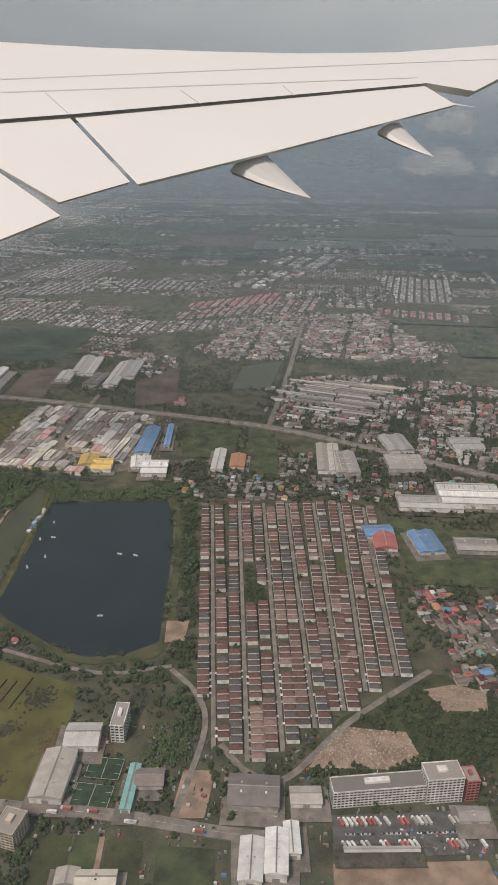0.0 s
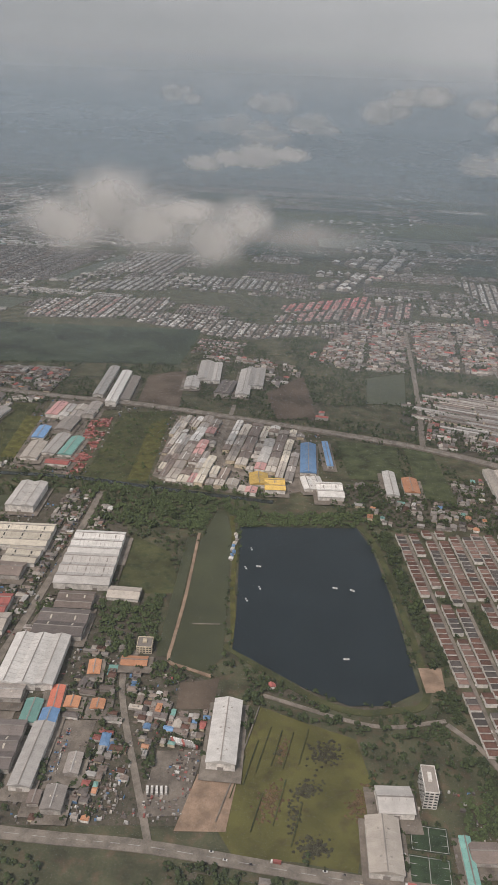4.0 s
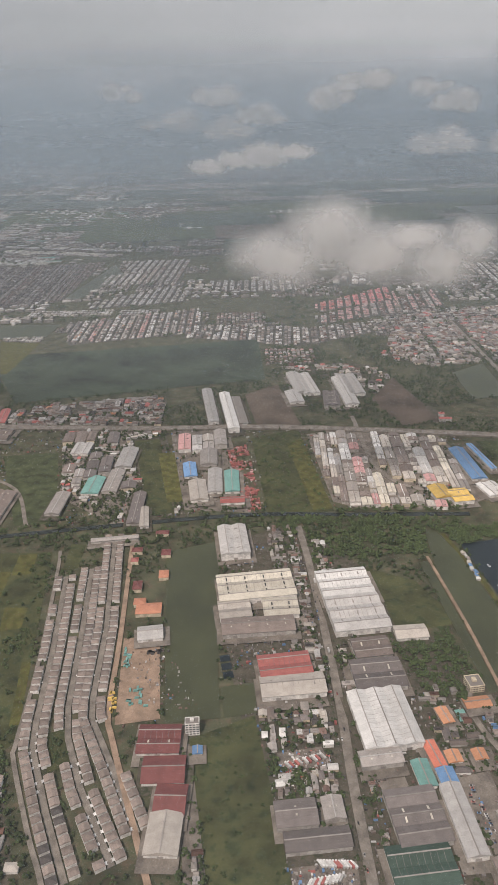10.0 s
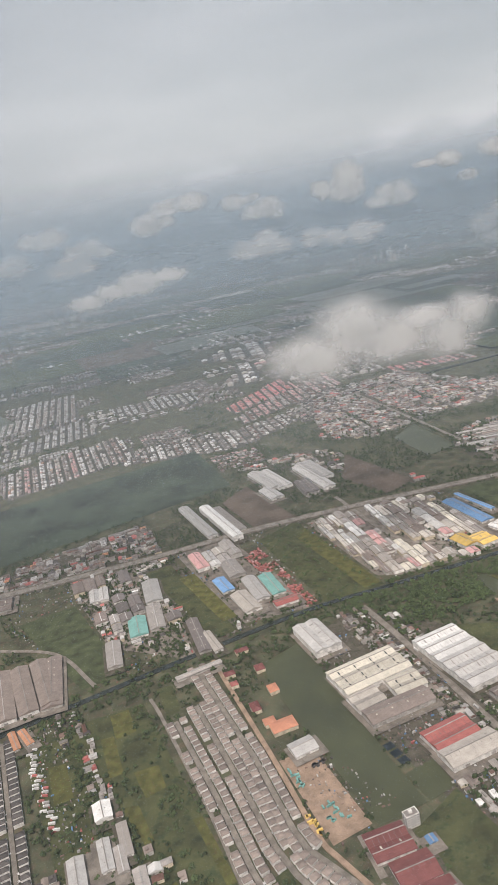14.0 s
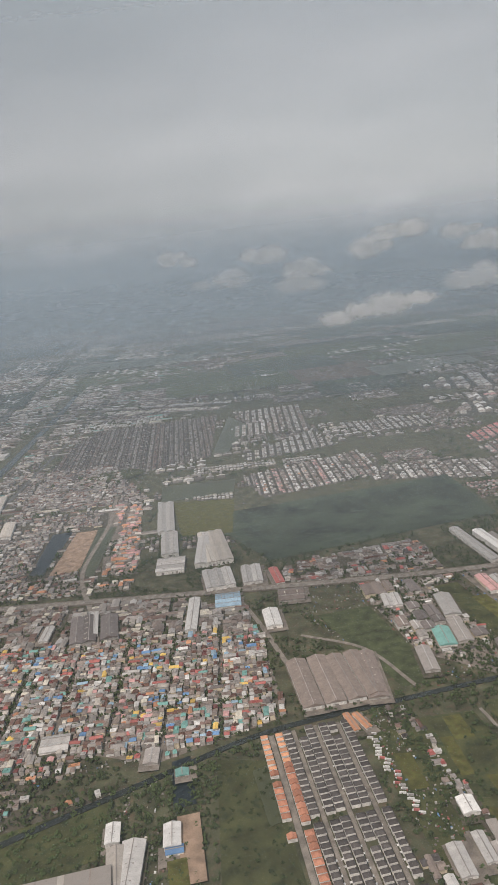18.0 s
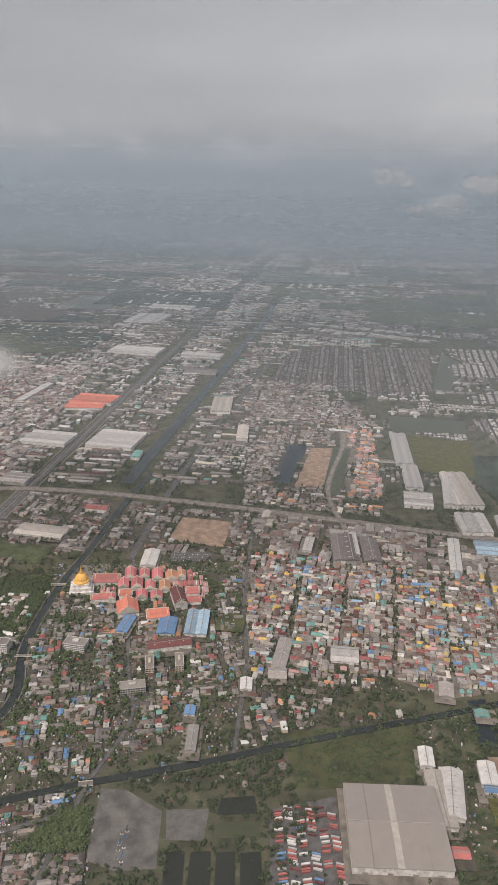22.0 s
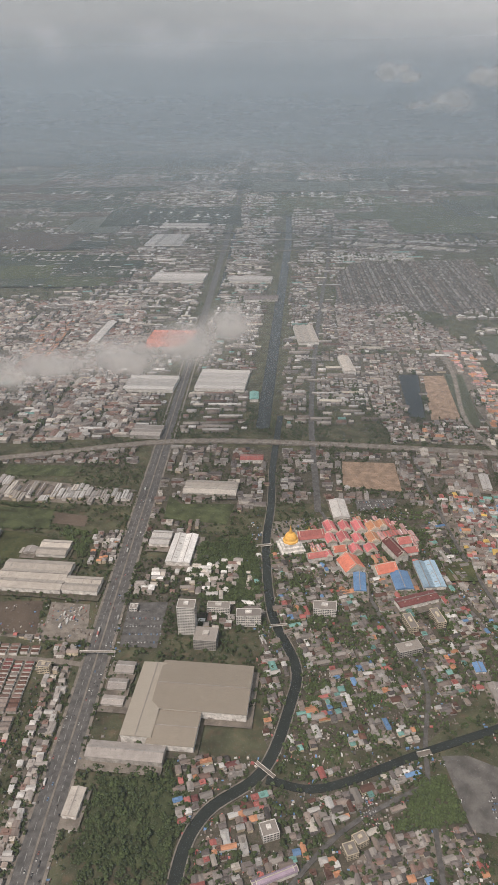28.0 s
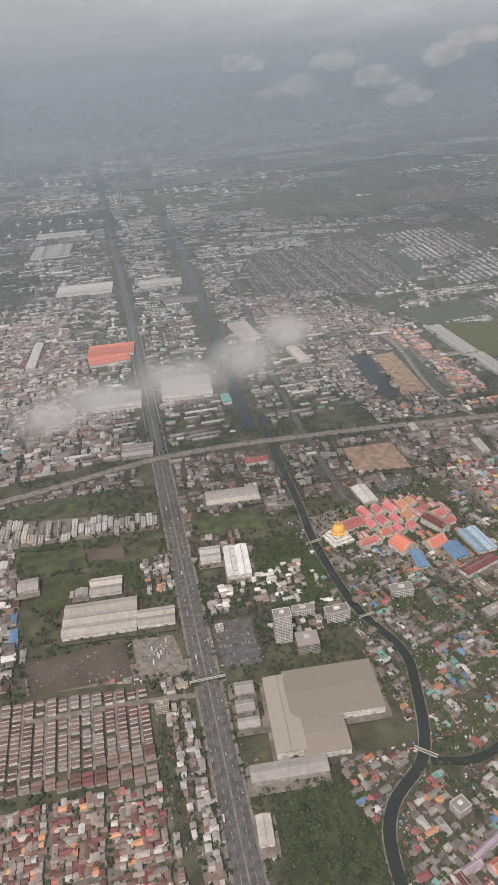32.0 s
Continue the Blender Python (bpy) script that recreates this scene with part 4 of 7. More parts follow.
for x, w in ((-1.0, 3.4), (14, .5), (-14, .5)):
    strip = ([(x - w / 2, -25.8, 6.3), (x + w / 2, -25.8, 6.3), (x + w / 2, 0, 7.85), (x - w / 2, 0, 7.85), (x + w / 2, 25.8, 6.3), (x - w / 2, 25.8, 6.3)], [(0, 1, 2, 3), (3, 2, 4, 5)])
    build("roof_strip", *strip, [roof_mat["beige" if w > 1 else "tile_taupe"]], parent=hangar)
shed(-630, 437, 10.6, 38.1, 4.0, -2, "beige")
shed(-629, 405, 10.7, 6.5, 2.0, -2, "red")
shed(-772, 600, 16.2, 31.1, 4.0, -2, "lightblue")
shed(-794, 596, 12.9, 20.6, 3.0, -2, "blue")
shed(-714, 542, 12.0, 10.8, 3.0, -2, "grey")
shed(-820, 699, 13.2, 28.1, 3.0, -2, "lightgrey")
shed(-973, 1155, 55.1, 35.1, 4.0, -2, "redorange")
shed(-735, 531, 7.3, 11.4, 3.0, -2, "white")
shed(-770, 505, 6.2, 7.7, 3.0, -2, "blue")
shed(-767, 481, 5.8, 20.8, 3.0, -2, "grey")
shed(-943, 504, 56.6, 38.6, 7.0, -12, "tan")
shed(-977, 499, 17.4, 57.0, 7.0, -12, "sand")
shed(-961, 476, 26.7, 25.3, 6.0, -12, "tan")
shed(-988, 463, 43.0, 10.7, 5.0, -12, "grey")
shed(-1067, 633, 52.6, 33.8, 5.0, -12, "beige")
shed(-1029, 617, 26.6, 16.2, 5.0, -12, "beige")
shed(-964, 1185, 62.7, 41.2, 5.0, -12, "redorange")
shed(-1057, 668, 23.9, 19.4, 4.0, -12, "beige")
shed(-955, 654, 18.6, 38.0, 5.0, -12, "white")
shed(-972, 672, 15.8, 18.7, 4.0, -12, "lightgrey")
shed(-992, 530, 11.6, 9.3, 3.0, -12, "grey")
shed(-996, 516, 11.3, 8.0, 3.0, -10, "grey")
shed(-998, 503, 12.7, 6.7, 3.0, -12, "grey")
shed(-928, 749, 48.0, 22.4, 3.0, -12, "beige")
shed(-1114, 694, 15.1, 14.4, 4.0, -7, "grey")
shed(-1076, 669, 8.9, 8.1, 3.0, -12, "grey")
shed(-1013, 435, 7.4, 16.4, 4.0, -12, "beige")
shed(-825, 598, 8.5, 21.2, 3.0, -11, "blue")
shed(-989, 1010, 60.6, 44.5, 4.0, -12, "lightgrey")
shed(-1067, 1219, 12.3, 100.8, 4.0, -12, "lightgrey")
shed(-902, 1008, 60.4, 61.5, 4.0, -12, "lightgrey")
shed(-990, 875, 31.7, 25.4, 4.0, -12, "grey")
shed(-823, 1490, 77.1, 34.2, 4.0, -12, "lightgrey")
shed(-953, 1528, 98.2, 60.3, 4.0, -12, "lightgrey")
shed(-774, 1165, 28.6, 74.8, 4.0, -2, "beige")
shed(-937, 2045, 116.2, 52.1, 4.0, -12, "lightgrey")
shed(-978, 1876, 81.7, 113.0, 4.0, -12, "lightgrey")
shed(-817, 1366, 56.8, 26.0, 4.0, -12, "darkgrey")
shed(-869, 952, 9.9, 21.5, 4.0, -6, "teal")
shed(-886, 800, 22.2, 10.5, 4.0, -8, "red")
block(-952, 563, 11.9, 9.0, 23.0, -10, "white")
block(-910, 566, 17.0, 8.0, 9.0, -6, "white")
block(-930, 580, 16.0, 7.0, 6.0, -10, "white")
block(-990, 589, 5.5, 5.5, 3.2, -8, "white")
block(-940, 549, 15.0, 13.0, 8.0, -12, "lightgrey")
block(-856, 571, 16.0, 9.1, 6.0, -12, "white")
block(-1044, 535, 8.3, 5.1, 6.0, -12, "cream")
shed(-790, 572, 30.7, 9.6, 5.0, 13, "maroon")
block(-801, 550, 5.7, 14.8, 5.0, 7, "cream")
block(-781, 553, 5.8, 14.8, 5.0, 7, "cream")
block(-809, 526, 16.4, 8.1, 5.0, 10, "lightgrey")
shed(-918, 360, 4.5, 10.8, 3.0, 12, "orange")
block(-914, 409, 8.5, 7.6, 5.0, 11, "white")
block(-876, 395, 6.1, 6.6, 4.0, 12, "cream")
block(-870, 400, 6.6, 5.7, 4.0, 20, "cream")
shed(-473, 514, 3.9, 19.2, 3.0, 4, "orange")
shed(-466, 513, 4.2, 17.7, 3.0, 11, "orange")
shed(57, 180, 26.8, 1.8, 2.0, -1, "lightgrey")
shed(94, 193, 10.9, 5.9, 3.0, -1, "grey")
block(96, 205, 5.0, 7.2, 10.0, 5, "red")
block(-77, 190, 8.4, 10.3, 8.0, -17, "cream")
block(-170, 328, 7.7, 8.1, 4.0, -1, "cream")
shed(-174, 316, 12.6, 6.6, 2.0, -1, "orange")
shed(-193, 311, 5.5, 9.7, 2.0, 3, "orange")
shed(-207, 290, 5.6, 14.3, 2.0, 2, "redorange")
shed(-233, 239, 25.0, 18.0, 3.5, -3, "darkgreen")

shed(-440, 422, 9.0, 12.2, 4.0, -6, "white")
shed(-446, 394, 6.0, 20.1, 3.0, -6, "lightgrey")
shed(-440, 387, 5.0, 16.1, 3.0, -6, "grey")
shed(-461, 390, 8.0, 21.1, 3.5, -6, "lightgrey")
shed(-435, 398, 5.0, 22.2, 3.0, -6, "warmgrey")
shed(-448, 359, 8.0, 11.2, 3.0, -6, "red")
shed(-435, 369, 6.0, 15.3, 3.0, -6, "grey")
shed(-425, 335, 5.0, 15.5, 3.0, -6, "maroon")
shed(-411, 325, 5.0, 10.2, 3.0, -6, "white")
shed(-438, 336, 6.0, 9.1, 3.0, -6, "red")
shed(-463, 352, 8.0, 11.0, 3.5, -6, "lightgrey")

# row-house block, wood and car park south of the river mouth are kept clear of other houses
take([(-850, 404), (-830, 431), (-816, 432), (-815, 404)])



# ---- houses ----
def house_meshes(w, d, h, rise, roof, wall, style, porch):
    """The shared meshes of one house type: walls, roof, and a carport or porch."""
    made = []

    def mesh(name, geo, mat):
        me = bpy.data.meshes.new(name)
        me.from_pydata(geo[0], [], geo[1])
        me.materials.append(mat)
        made.append((name, me))
    mesh("wall", merge(box_geo(-w / 2, w / 2, -d / 2, d / 2, 0, h), box_geo(-w * .3, w * .3, -d / 2 - .04, -d / 2, h * .15, h * .55)), wall)
    o = 0.22 if roof is not None and w > 5 else 0.06
    if style == "gable":
        mesh("roof", gable_geo(-w / 2 - .02, w / 2 + .02, -d / 2 - o, d / 2 + o, h + .05, rise), roof)
    elif style == "cross":
        g = gable_geo(-d / 2 - o, d / 2 + o, -w / 2 - .02, w / 2 + .02, h + .05, rise)
        mesh("roof", (turned(g[0], 90), g[1]), roof)
    elif style == "hip":
        mesh("roof", hip_geo(-w / 2 - o, w / 2 + o, -d / 2 - o, d / 2 + o, h + .05, rise), roof)
    else:
        mesh("roof", merge(box_geo(-w / 2 - .1, w / 2 + .1, -d / 2 - .1, d / 2 + .1, h, h + .12), box_geo(-w * .2, w * .25, 0, d * .4, h + .12, h + 1.0)), roof)
    if porch is not None:
        p = w * .24
        mesh("carport", merge(box_geo(-p, p * .8, -d / 2 - 1.1, -d / 2 - .05, h * .5, h * .5 + .08), box_geo(-p, -p + .1, -d / 2 - 1.5, -d / 2 - 1.4, 0, h * .5), box_geo(p * .7, p * .8, -d / 2 - 1.5, -d / 2 - 1.4, 0, h * .5)), porch)
    return made


def put_house(meshes, x, y, rot, name, label, category, group):
    thing = empty(name, x, y, rot)
    tagged(thing, label, category, group)
    for part_name, me in meshes:
        ob = new(part_name, me)
        ob.parent = thing
    return thing


class Batch:
    """Many houses joined into one piece of the town, for those too many to count."""

    def __init__(self, mats):
        self.v, self.f, self.i, self.mats, self.n = [], [], [], mats, 0

    def add(self, geo, x, y, rot, mat):
        v = np.asarray(turned(geo[0], rot)) + (x, y, 0)
        self.f += [tuple(k + self.n for k in q) for q in geo[1]]
        self.i += [mat] * len(geo[1])
        self.v.append(v)
        self.n += len(v)

    def done(self, name, label, category="houses"):
        if not self.v:
            return
        me = bpy.data.meshes.new(name)
        me.from_pydata(np.concatenate(self.v).tolist(), [], self.f)
        for m in self.mats:
            me.materials.append(m)
        me.polygons.foreach_set("material_index", self.i)
        tagged(new(name, me), label, category, kind="stuff")


PALETTE = ["warmgrey", "white", "lightgrey", "grey", "darkgrey", "beige", "brown", "red", "orange", "blue", "teal", "lightblue", "tile_brown", "tile_grey", "tile_taupe", "pink", "yellow", "maroon", "cream", "tile_umber"]
BATCH_MATS = [roof_mat[k] for k in PALETTE] + [wall_white, wall_grey, wall_cream, wall_grey]


def batch_house(b, x, y, w, d, h, rot, roof, style, wall=None):
    k = len(PALETTE) + (int(x * 7 + y * 13) % 4 if wall is None else wall)
    b.add(box_geo(-w / 2, w / 2, -d / 2, d / 2, 0, h), x, y, rot, k)
    o = .2 if wall is None else .05
    if style == "hip":
        g = hip_geo(-w / 2 - o, w / 2 + o, -d / 2 - o, d / 2 + o, h + .04, min(w, d) * .22)
    elif style == "flat":
        g = merge(box_geo(-w / 2 - .1, w / 2 + .1, -d / 2 - .1, d / 2 + .1, h, h + .15), box_geo(-w * .2, w * .2, -d * .1, d * .3, h + .15, h + .8))
    else:
        g = gable_geo(-w / 2 - o, w / 2 + o, -d / 2 - o, d / 2 + o, h + .04, w * .2)
    b.add(g, x, y, rot, PALETTE.index(roof))


est_rng = random.Random(5)


def block_kind(x, y, n):
    """Neighbouring houses were built alike, with a few changed since."""
    k = 0.5 + 0.75 * noise.noise(Vector((x * .045, y * .03, 1.7)))
    if est_rng.random() < .12:
        k = est_rng.random()
    return min(n - 1, max(0, int(k * n)))



def estate(streets, pitch, depth, gap, kinds, batch_roof, label, limit, width=3.6, within=None, skip=0.04, mixed=False, fill=.64):
    """Streets of small houses, both sides: the nearest as houses of their own, the rest joined."""
    spots = []
    for (ax, ay), (bx, by) in streets:
        road("estate_street", [(ax, ay), (bx, by)], width, concrete, "pale concrete estate street", 0.2)
        run = math.hypot(bx - ax, by - ay)
        ux, uy = (bx - ax) / run, (by - ay) / run
        rot = math.degrees(math.atan2(uy, ux))
        for k in range(round(run / pitch)):
            s = (k + .5) * run / max(1, round(run / pitch))
            if k % 17 == 16 and run > 60:
                continue
            for side in (-1, 1):
                o = side * (width / 2 + gap + depth / 2)
                x, y = ax + ux * s - uy * o, ay + uy * s + ux * o
                if est_rng.random() < skip or (within and not bool(inside(within, np.array(x), np.array(y)))) or not free(x, y):
                    continue
                spots.append((x, y, rot + (0 if side > 0 else 180)))
    spots.sort(key=lambda q: q[1])
    b = Batch(BATCH_MATS)
    for i, (x, y, rot) in enumerate(spots):
        if i < limit:
            put_house(kinds[est_rng.randrange(len(kinds)) if mixed else block_kind(x, y, len(kinds))], x, y, rot, "row_house", label, "house", label.split(" with")[0])
        else:
            batch_house(b, x, y, pitch * est_rng.uniform(fill - .04, fill + .04), depth * est_rng.uniform(.9, .97), est_rng.uniform(2.2, 2.6), rot, batch_roof[est_rng.randrange(len(batch_roof)) if mixed else block_kind(x, y, len(batch_roof))], "hip" if pitch > 4 and fill < .8 else "gable", 0)
            if est_rng.random() < .3:
                q = est_rng.uniform(-.1, .25) * pitch
                b.add(box_geo(q - .5, q + .45, -depth / 2 - est_rng.uniform(.4, 1.0), -depth / 2 - .02, .9, 1.05), x, y, rot, PALETTE.index(est_rng.choice(("white", "lightgrey", "grey", "white", "beige"))))
    b.done("estate_houses", "far rows of " + label)
    for x, y, rot in spots:
        take(oblong(x, y, pitch, depth, rot, 1.2))


SHEET = roof_mat["white"]
kinds_a = [house_meshes(3.4, 5.6, 2.2, 1.0, roof_mat[r], wall_white, "hip", s) for r, s in (("tile_grey", None), ("tile_brown", SHEET), ("tile_grey", None), ("tile_brown", None), ("tile_umber", roof_mat["grey"]), ("tile_brown", SHEET), ("tile_grey", None))]
estate([((-4, 229), (-8, 450)), ((10, 222), (11, 455)), ((25, 227), (28, 452)), ((40, 240), (44, 452)), ((54, 250), (63, 452)), ((66, 262), (81, 452)), ((83, 272), (97, 445))],
       4.4, 5.7, 0.75, kinds_a, ("tile_grey", "tile_brown", "tile_grey", "tile_brown", "tile_brown", "tile_umber", "tile_brown", "tile_grey", "tile_umber"), "small brown-roofed row house with white side walls", 120, width=2.1, fill=.78)
kinds_b = [house_meshes(3.7, 4.4, 2.1, 0.8, roof_mat[r], wall_white, st, c) for r, st, c in (("tile_taupe", "cross", None), ("tile_taupe", "hip", SHEET), ("tile_taupe", "cross", SHEET), ("tile_taupe", "hip", None), ("tile_taupe", "cross", None), ("tile_grey", "hip", None))]
TAUPE_STREETS = [[(-382, 468), (-385, 398), (-389, 345), (-389, 328), (-380, 292), (-370, 258)], [(-366, 474), (-370, 405), (-374, 352), (-373, 332), (-366, 302), (-352, 262)], [(-351, 512), (-356, 410), (-362, 355), (-362, 342), (-352, 310), (-342, 275)]]
road("estate_road", [(-388, 500), (-388, 476), (-392, 388), (-397, 334), (-397, 323), (-386, 282), (-379, 260), (-372, 225)], 2.2, concrete, "pale boundary road of the estate", .22)
road("estate_road", [(-338, 512), (-348, 401), (-354, 346), (-352, 326), (-342, 272), (-336, 240)], 2.8, earth, "dusty tan road beside the estate", .22)
estate([(p, q) for line in TAUPE_STREETS for p, q in zip(line, line[1:])],
       4.9, 4.6, 0.5, kinds_b, ("tile_taupe", "tile_taupe", "tile_taupe", "brown"), "taupe-roofed terraced house with white side walls", 80, width=3.0, fill=.74, skip=.03)
kinds_c = [house_meshes(3.3, 4.6, 2.7, 1.1, roof_mat["tile_grey"], wall_white, "hip", s) for s in (None, SHEET)] + [house_meshes(3.1, 4.8, 2.9, 1.2, roof_mat["tile_grey"], wall_white, "hip", None)]
kinds_o = [house_meshes(4.2, 5.2, 2.4, 1.1, roof_mat["tile_orange"], wall_white, st, None) for st in ("hip", "cross")]
estate([((-526, 522), (-537, 360))], 5.0, 5.0, 0.6, kinds_o, ("orange",), "orange-roofed detached house on the estate edge", 40)
estate([((-511, 522), (-521, 360)), ((-496, 522), (-506, 360)), ((-481, 520), (-491, 360))], 4.9, 5.6, 0.5, kinds_c, ("tile_grey",), "dark-grey-roofed detached house in a dense estate", 70, width=2.6, fill=.72)
kinds_d = [house_meshes(3.4, 6.0, 2.2, 0.7, roof_mat[r], wall_grey, "gable", None) for r in ("maroon", "tile_brown", "brown", "tile_umber")]
estate([((-1168, 582), (-1176, 518)), ((-1154, 580), (-1162, 514)), ((-1140, 578), (-1148, 511)), ((-1126, 575), (-1134, 508)), ((-1112, 572), (-1120, 505)), ((-1098, 569), (-1106, 500)), ((-1084, 566), (-1092, 497)), ((-1070, 562), (-1078, 492)), ((-1056, 558), (-1064, 488))], 3.5, 5.2, 0.1, kinds_d, ("maroon", "tile_brown", "tile_umber", "brown"), "rusty-roofed narrow row house", 40, width=2.0)


GREYTOWN = ["grey", "darkgrey", "tile_umber", "tile_taupe", "warmgrey", "lightgrey", "beige", "grey", "tile_grey", "brown", "tile_brown", "tile_umber", "darkgrey", "brown"]
TOWNS = []
KEEP_CLEAR = [(-880, 690), (-828, 700), (-762, 692), (-755, 650), (-770, 606), (-812, 612), (-862, 632), (-886, 642)]


def town(poly, pitch, rot, palette, share, limit, name, label, size=(2.3, 4.2), tall=(1.3, 2.4), seed=1, styles=("gable", "flat", "hip"), green=.25):
    """Unplanned houses on an uneven grid of lanes; the nearest are houses of their own."""
    r = random.Random(seed)
    xs, ys = [p[0] for p in poly], [p[1] for p in poly]
    cx, cy = sum(xs) / len(xs), sum(ys) / len(ys)
    reach = max(max(xs) - min(xs), max(ys) - min(ys))
    kinds = [(c, house_meshes(r.uniform(*size), r.uniform(*size), r.uniform(*tall), .8, roof_mat[c], (wall_white, wall_grey, wall_cream)[i % 3], styles[i % len(styles)], None)) for i, c in enumerate(palette)] if limit else []
    limit = int(limit * .6)
    b, made, n = Batch(BATCH_MATS), 0, int(reach / pitch) + 2
    TOWNS.append((poly, green))
    patch("town_ground", poly, yard_mat if green < .05 else town_soil, "trodden grey-brown ground between houses", False, z=0.02 + seed * .001)
    spots = []
    for i in range(-n, n):
        for j in range(-n, n):
            if i % 9 == 8 or j % 11 == 10 or r.random() > share + .08:
                continue
            u, v = i * pitch + r.uniform(-.25, .25) * pitch, j * pitch + r.uniform(-.25, .25) * pitch
            q = turned([(u, v, 0)], rot)[0]
            spots.append((cx + q[0], cy + q[1]))
    sx, sy = np.array([s[0] for s in spots]), np.array([s[1] for s in spots])
    ok = inside(poly, sx, sy) & ~inside(KEEP_CLEAR, sx, sy)
    spots = sorted([s for s, k in zip(spots, ok) if k and free(s[0], s[1], 1.5) and noise.noise(Vector((s[0] * .035, s[1] * .035, seed))) > green * 1.1 - .68], key=lambda s: s[1])
    for x, y in spots:
        turn = rot + r.choice((0, 90)) + r.uniform(-4, 4)
        if made < limit:
            c, kind = kinds[r.randrange(len(kinds))]
            put_house(kind, x, y, turn, "house", "%s house with a %s roof" % (label, c.replace("tile_", "").replace("grey", "grey ").strip()), "house", name)
            made += 1
        else:
            batch_house(b, x, y, r.uniform(*size), r.uniform(*size) * r.choice((.8, 1, 1, 1.3, 1.8, 2.3)), r.uniform(*tall), turn, palette[r.randrange(len(palette))], styles[r.randrange(len(styles))], None if y < 640 or r.random() < .35 else 1)
        take(oblong(x, y, pitch * .7, pitch * .7, turn))
    b.done("town_houses", "crowded " + label + " houses with mixed roofs")


for x, y, w, d, tone in ((-318, 507, 9, 4.5, "maroon"), (-317, 481, 6, 7, "maroon"), (-337, 447, 5.5, 9, "maroon"), (-320, 456, 6, 8, "tile_orange"), (-331, 422, 15, 10, "tile_orange"), (-336, 430, 7, 6, "tile_orange"), (-336, 488, 7, 5, "maroon"), (-338, 476, 5, 5, "red")):
    take(oblong(x, y, w, d, -7, 1))
    put_house(house_meshes(w, d, 2.6, 1.5, roof_mat[tone], wall_cream, "hip", None), x, y, -7, "villa", "large villa with a %s hipped roof in a garden" % {"maroon": "dark red", "red": "red", "tile_orange": "orange tiled"}[tone], "house", "pondside villas")
MIX = ["white", "lightgrey", "grey", "grey", "beige", "brown", "tile_brown", "tile_taupe", "darkgrey", "red", "blue", "grey", "brown", "tile_taupe", "teal", "warmgrey", "lightgrey", "tile_brown", "orange", "darkgrey", "tile_grey", "tile_taupe", "grey", "brown", "warmgrey", "darkgrey"]
BRIGHT = ["white", "lightgrey", "grey", "red", "pink", "blue", "lightgrey", "teal", "orange", "beige", "brown", "tile_brown", "cream", "lightgrey", "grey", "tile_taupe", "warmgrey", "brown", "maroon", "beige", "grey", "tile_umber", "grey", "beige", "tile_taupe", "pink", "darkgrey", "tile_brown", "lightgrey", "warmgrey", "brown", "red", "lightblue", "tile_umber", "yellow", "grey", "tile_taupe"]
DARKTOWN = ["grey", "darkgrey", "brown", "tile_taupe", "tile_grey", "tile_umber", "grey", "lightgrey", "tile_brown", "darkgrey", "brown", "beige", "lightgrey", "grey", "tile_taupe", "tile_umber", "red"]
DULL = ["lightgrey", "grey", "grey", "darkgrey", "brown", "beige", "warmgrey", "tile_taupe", "tile_grey", "tile_umber", "lightgrey", "grey", "white"]
town([(-740, 715), (-500, 668), (-510, 540), (-603, 522), (-640, 545), (-735, 540)], 4.3, -10, BRIGHT, .97, 60, "shophouses", "small concrete town", (2.6, 4.5), (1.8, 4.2), 2, green=.0)
town([(-899, 640), (-835, 690), (-740, 690), (-738, 515), (-822, 452), (-910, 456)], 4.1, 8, MIX, .78, 40, "river town houses", "low riverside", (2.0, 4.3), (1.3, 2.3), 3, green=.45)
town([(-879, 388), (-861, 400), (-814, 402), (-812, 384), (-876, 376)], 3.1, 8, ["darkgrey", "tile_taupe", "darkgrey", "tile_grey", "brown", "tile_umber", "grey"], 1.0, 12, "old row houses", "old grey terraced", (2.6, 3.1), (1.5, 1.9), 53, ("gable",), green=.0)
town([(-960, 470), (-905, 440), (-827, 446), (-806, 340), (-960, 340)], 3.9, 10, MIX + ["red", "maroon", "tile_brown", "tile_umber", "darkgrey"], .82, 40, "southern houses", "low riverside", (2.0, 4.1), (1.3, 2.2), 4, green=.38)
RUSTY = ["brown", "tile_brown", "tile_umber", "grey", "tile_taupe", "brown", "red", "tile_umber", "warmgrey", "tile_brown", "orange", "maroon", "beige", "tile_umber", "brown", "lightgrey", "maroon", "tile_taupe", "tile_brown"]
town([(-1185, 505), (-1054, 484), (-1066, 330), (-1195, 330)], 3.5, -8, RUSTY, .99, 60, "western row houses", "crowded narrow", (2.6, 3.5), (1.6, 2.6), 54, ("gable", "gable", "hip"), green=.0)
town([(-1040, 560), (-1026, 556), (-1044, 330), (-1056, 330)], 3.6, -7, DULL, .9, 12, "avenue shophouses", "avenue-side", (2.3, 3.6), (1.8, 3.4), 6, green=.0)
town([(-1124, 600), (-1010, 570), (-1010, 556), (-1124, 582)], 3.6, -12, DULL + ["white", "red"], .9, 8, "lane houses", "low lane-side", (2.1, 3.6), (1.4, 2.0), 41, green=.0)
town([(-738, 520), (-700, 500), (-640, 545), (-735, 545)], 4.4, -8, MIX, .75, 8, "canal houses", "canal-side", seed=7, green=.4)
town([(-738, 512), (-610, 505), (-640, 500), (-740, 440)], 4.6, 10, MIX, .7, 8, "canal houses", "canal-side", seed=8, green=.4)
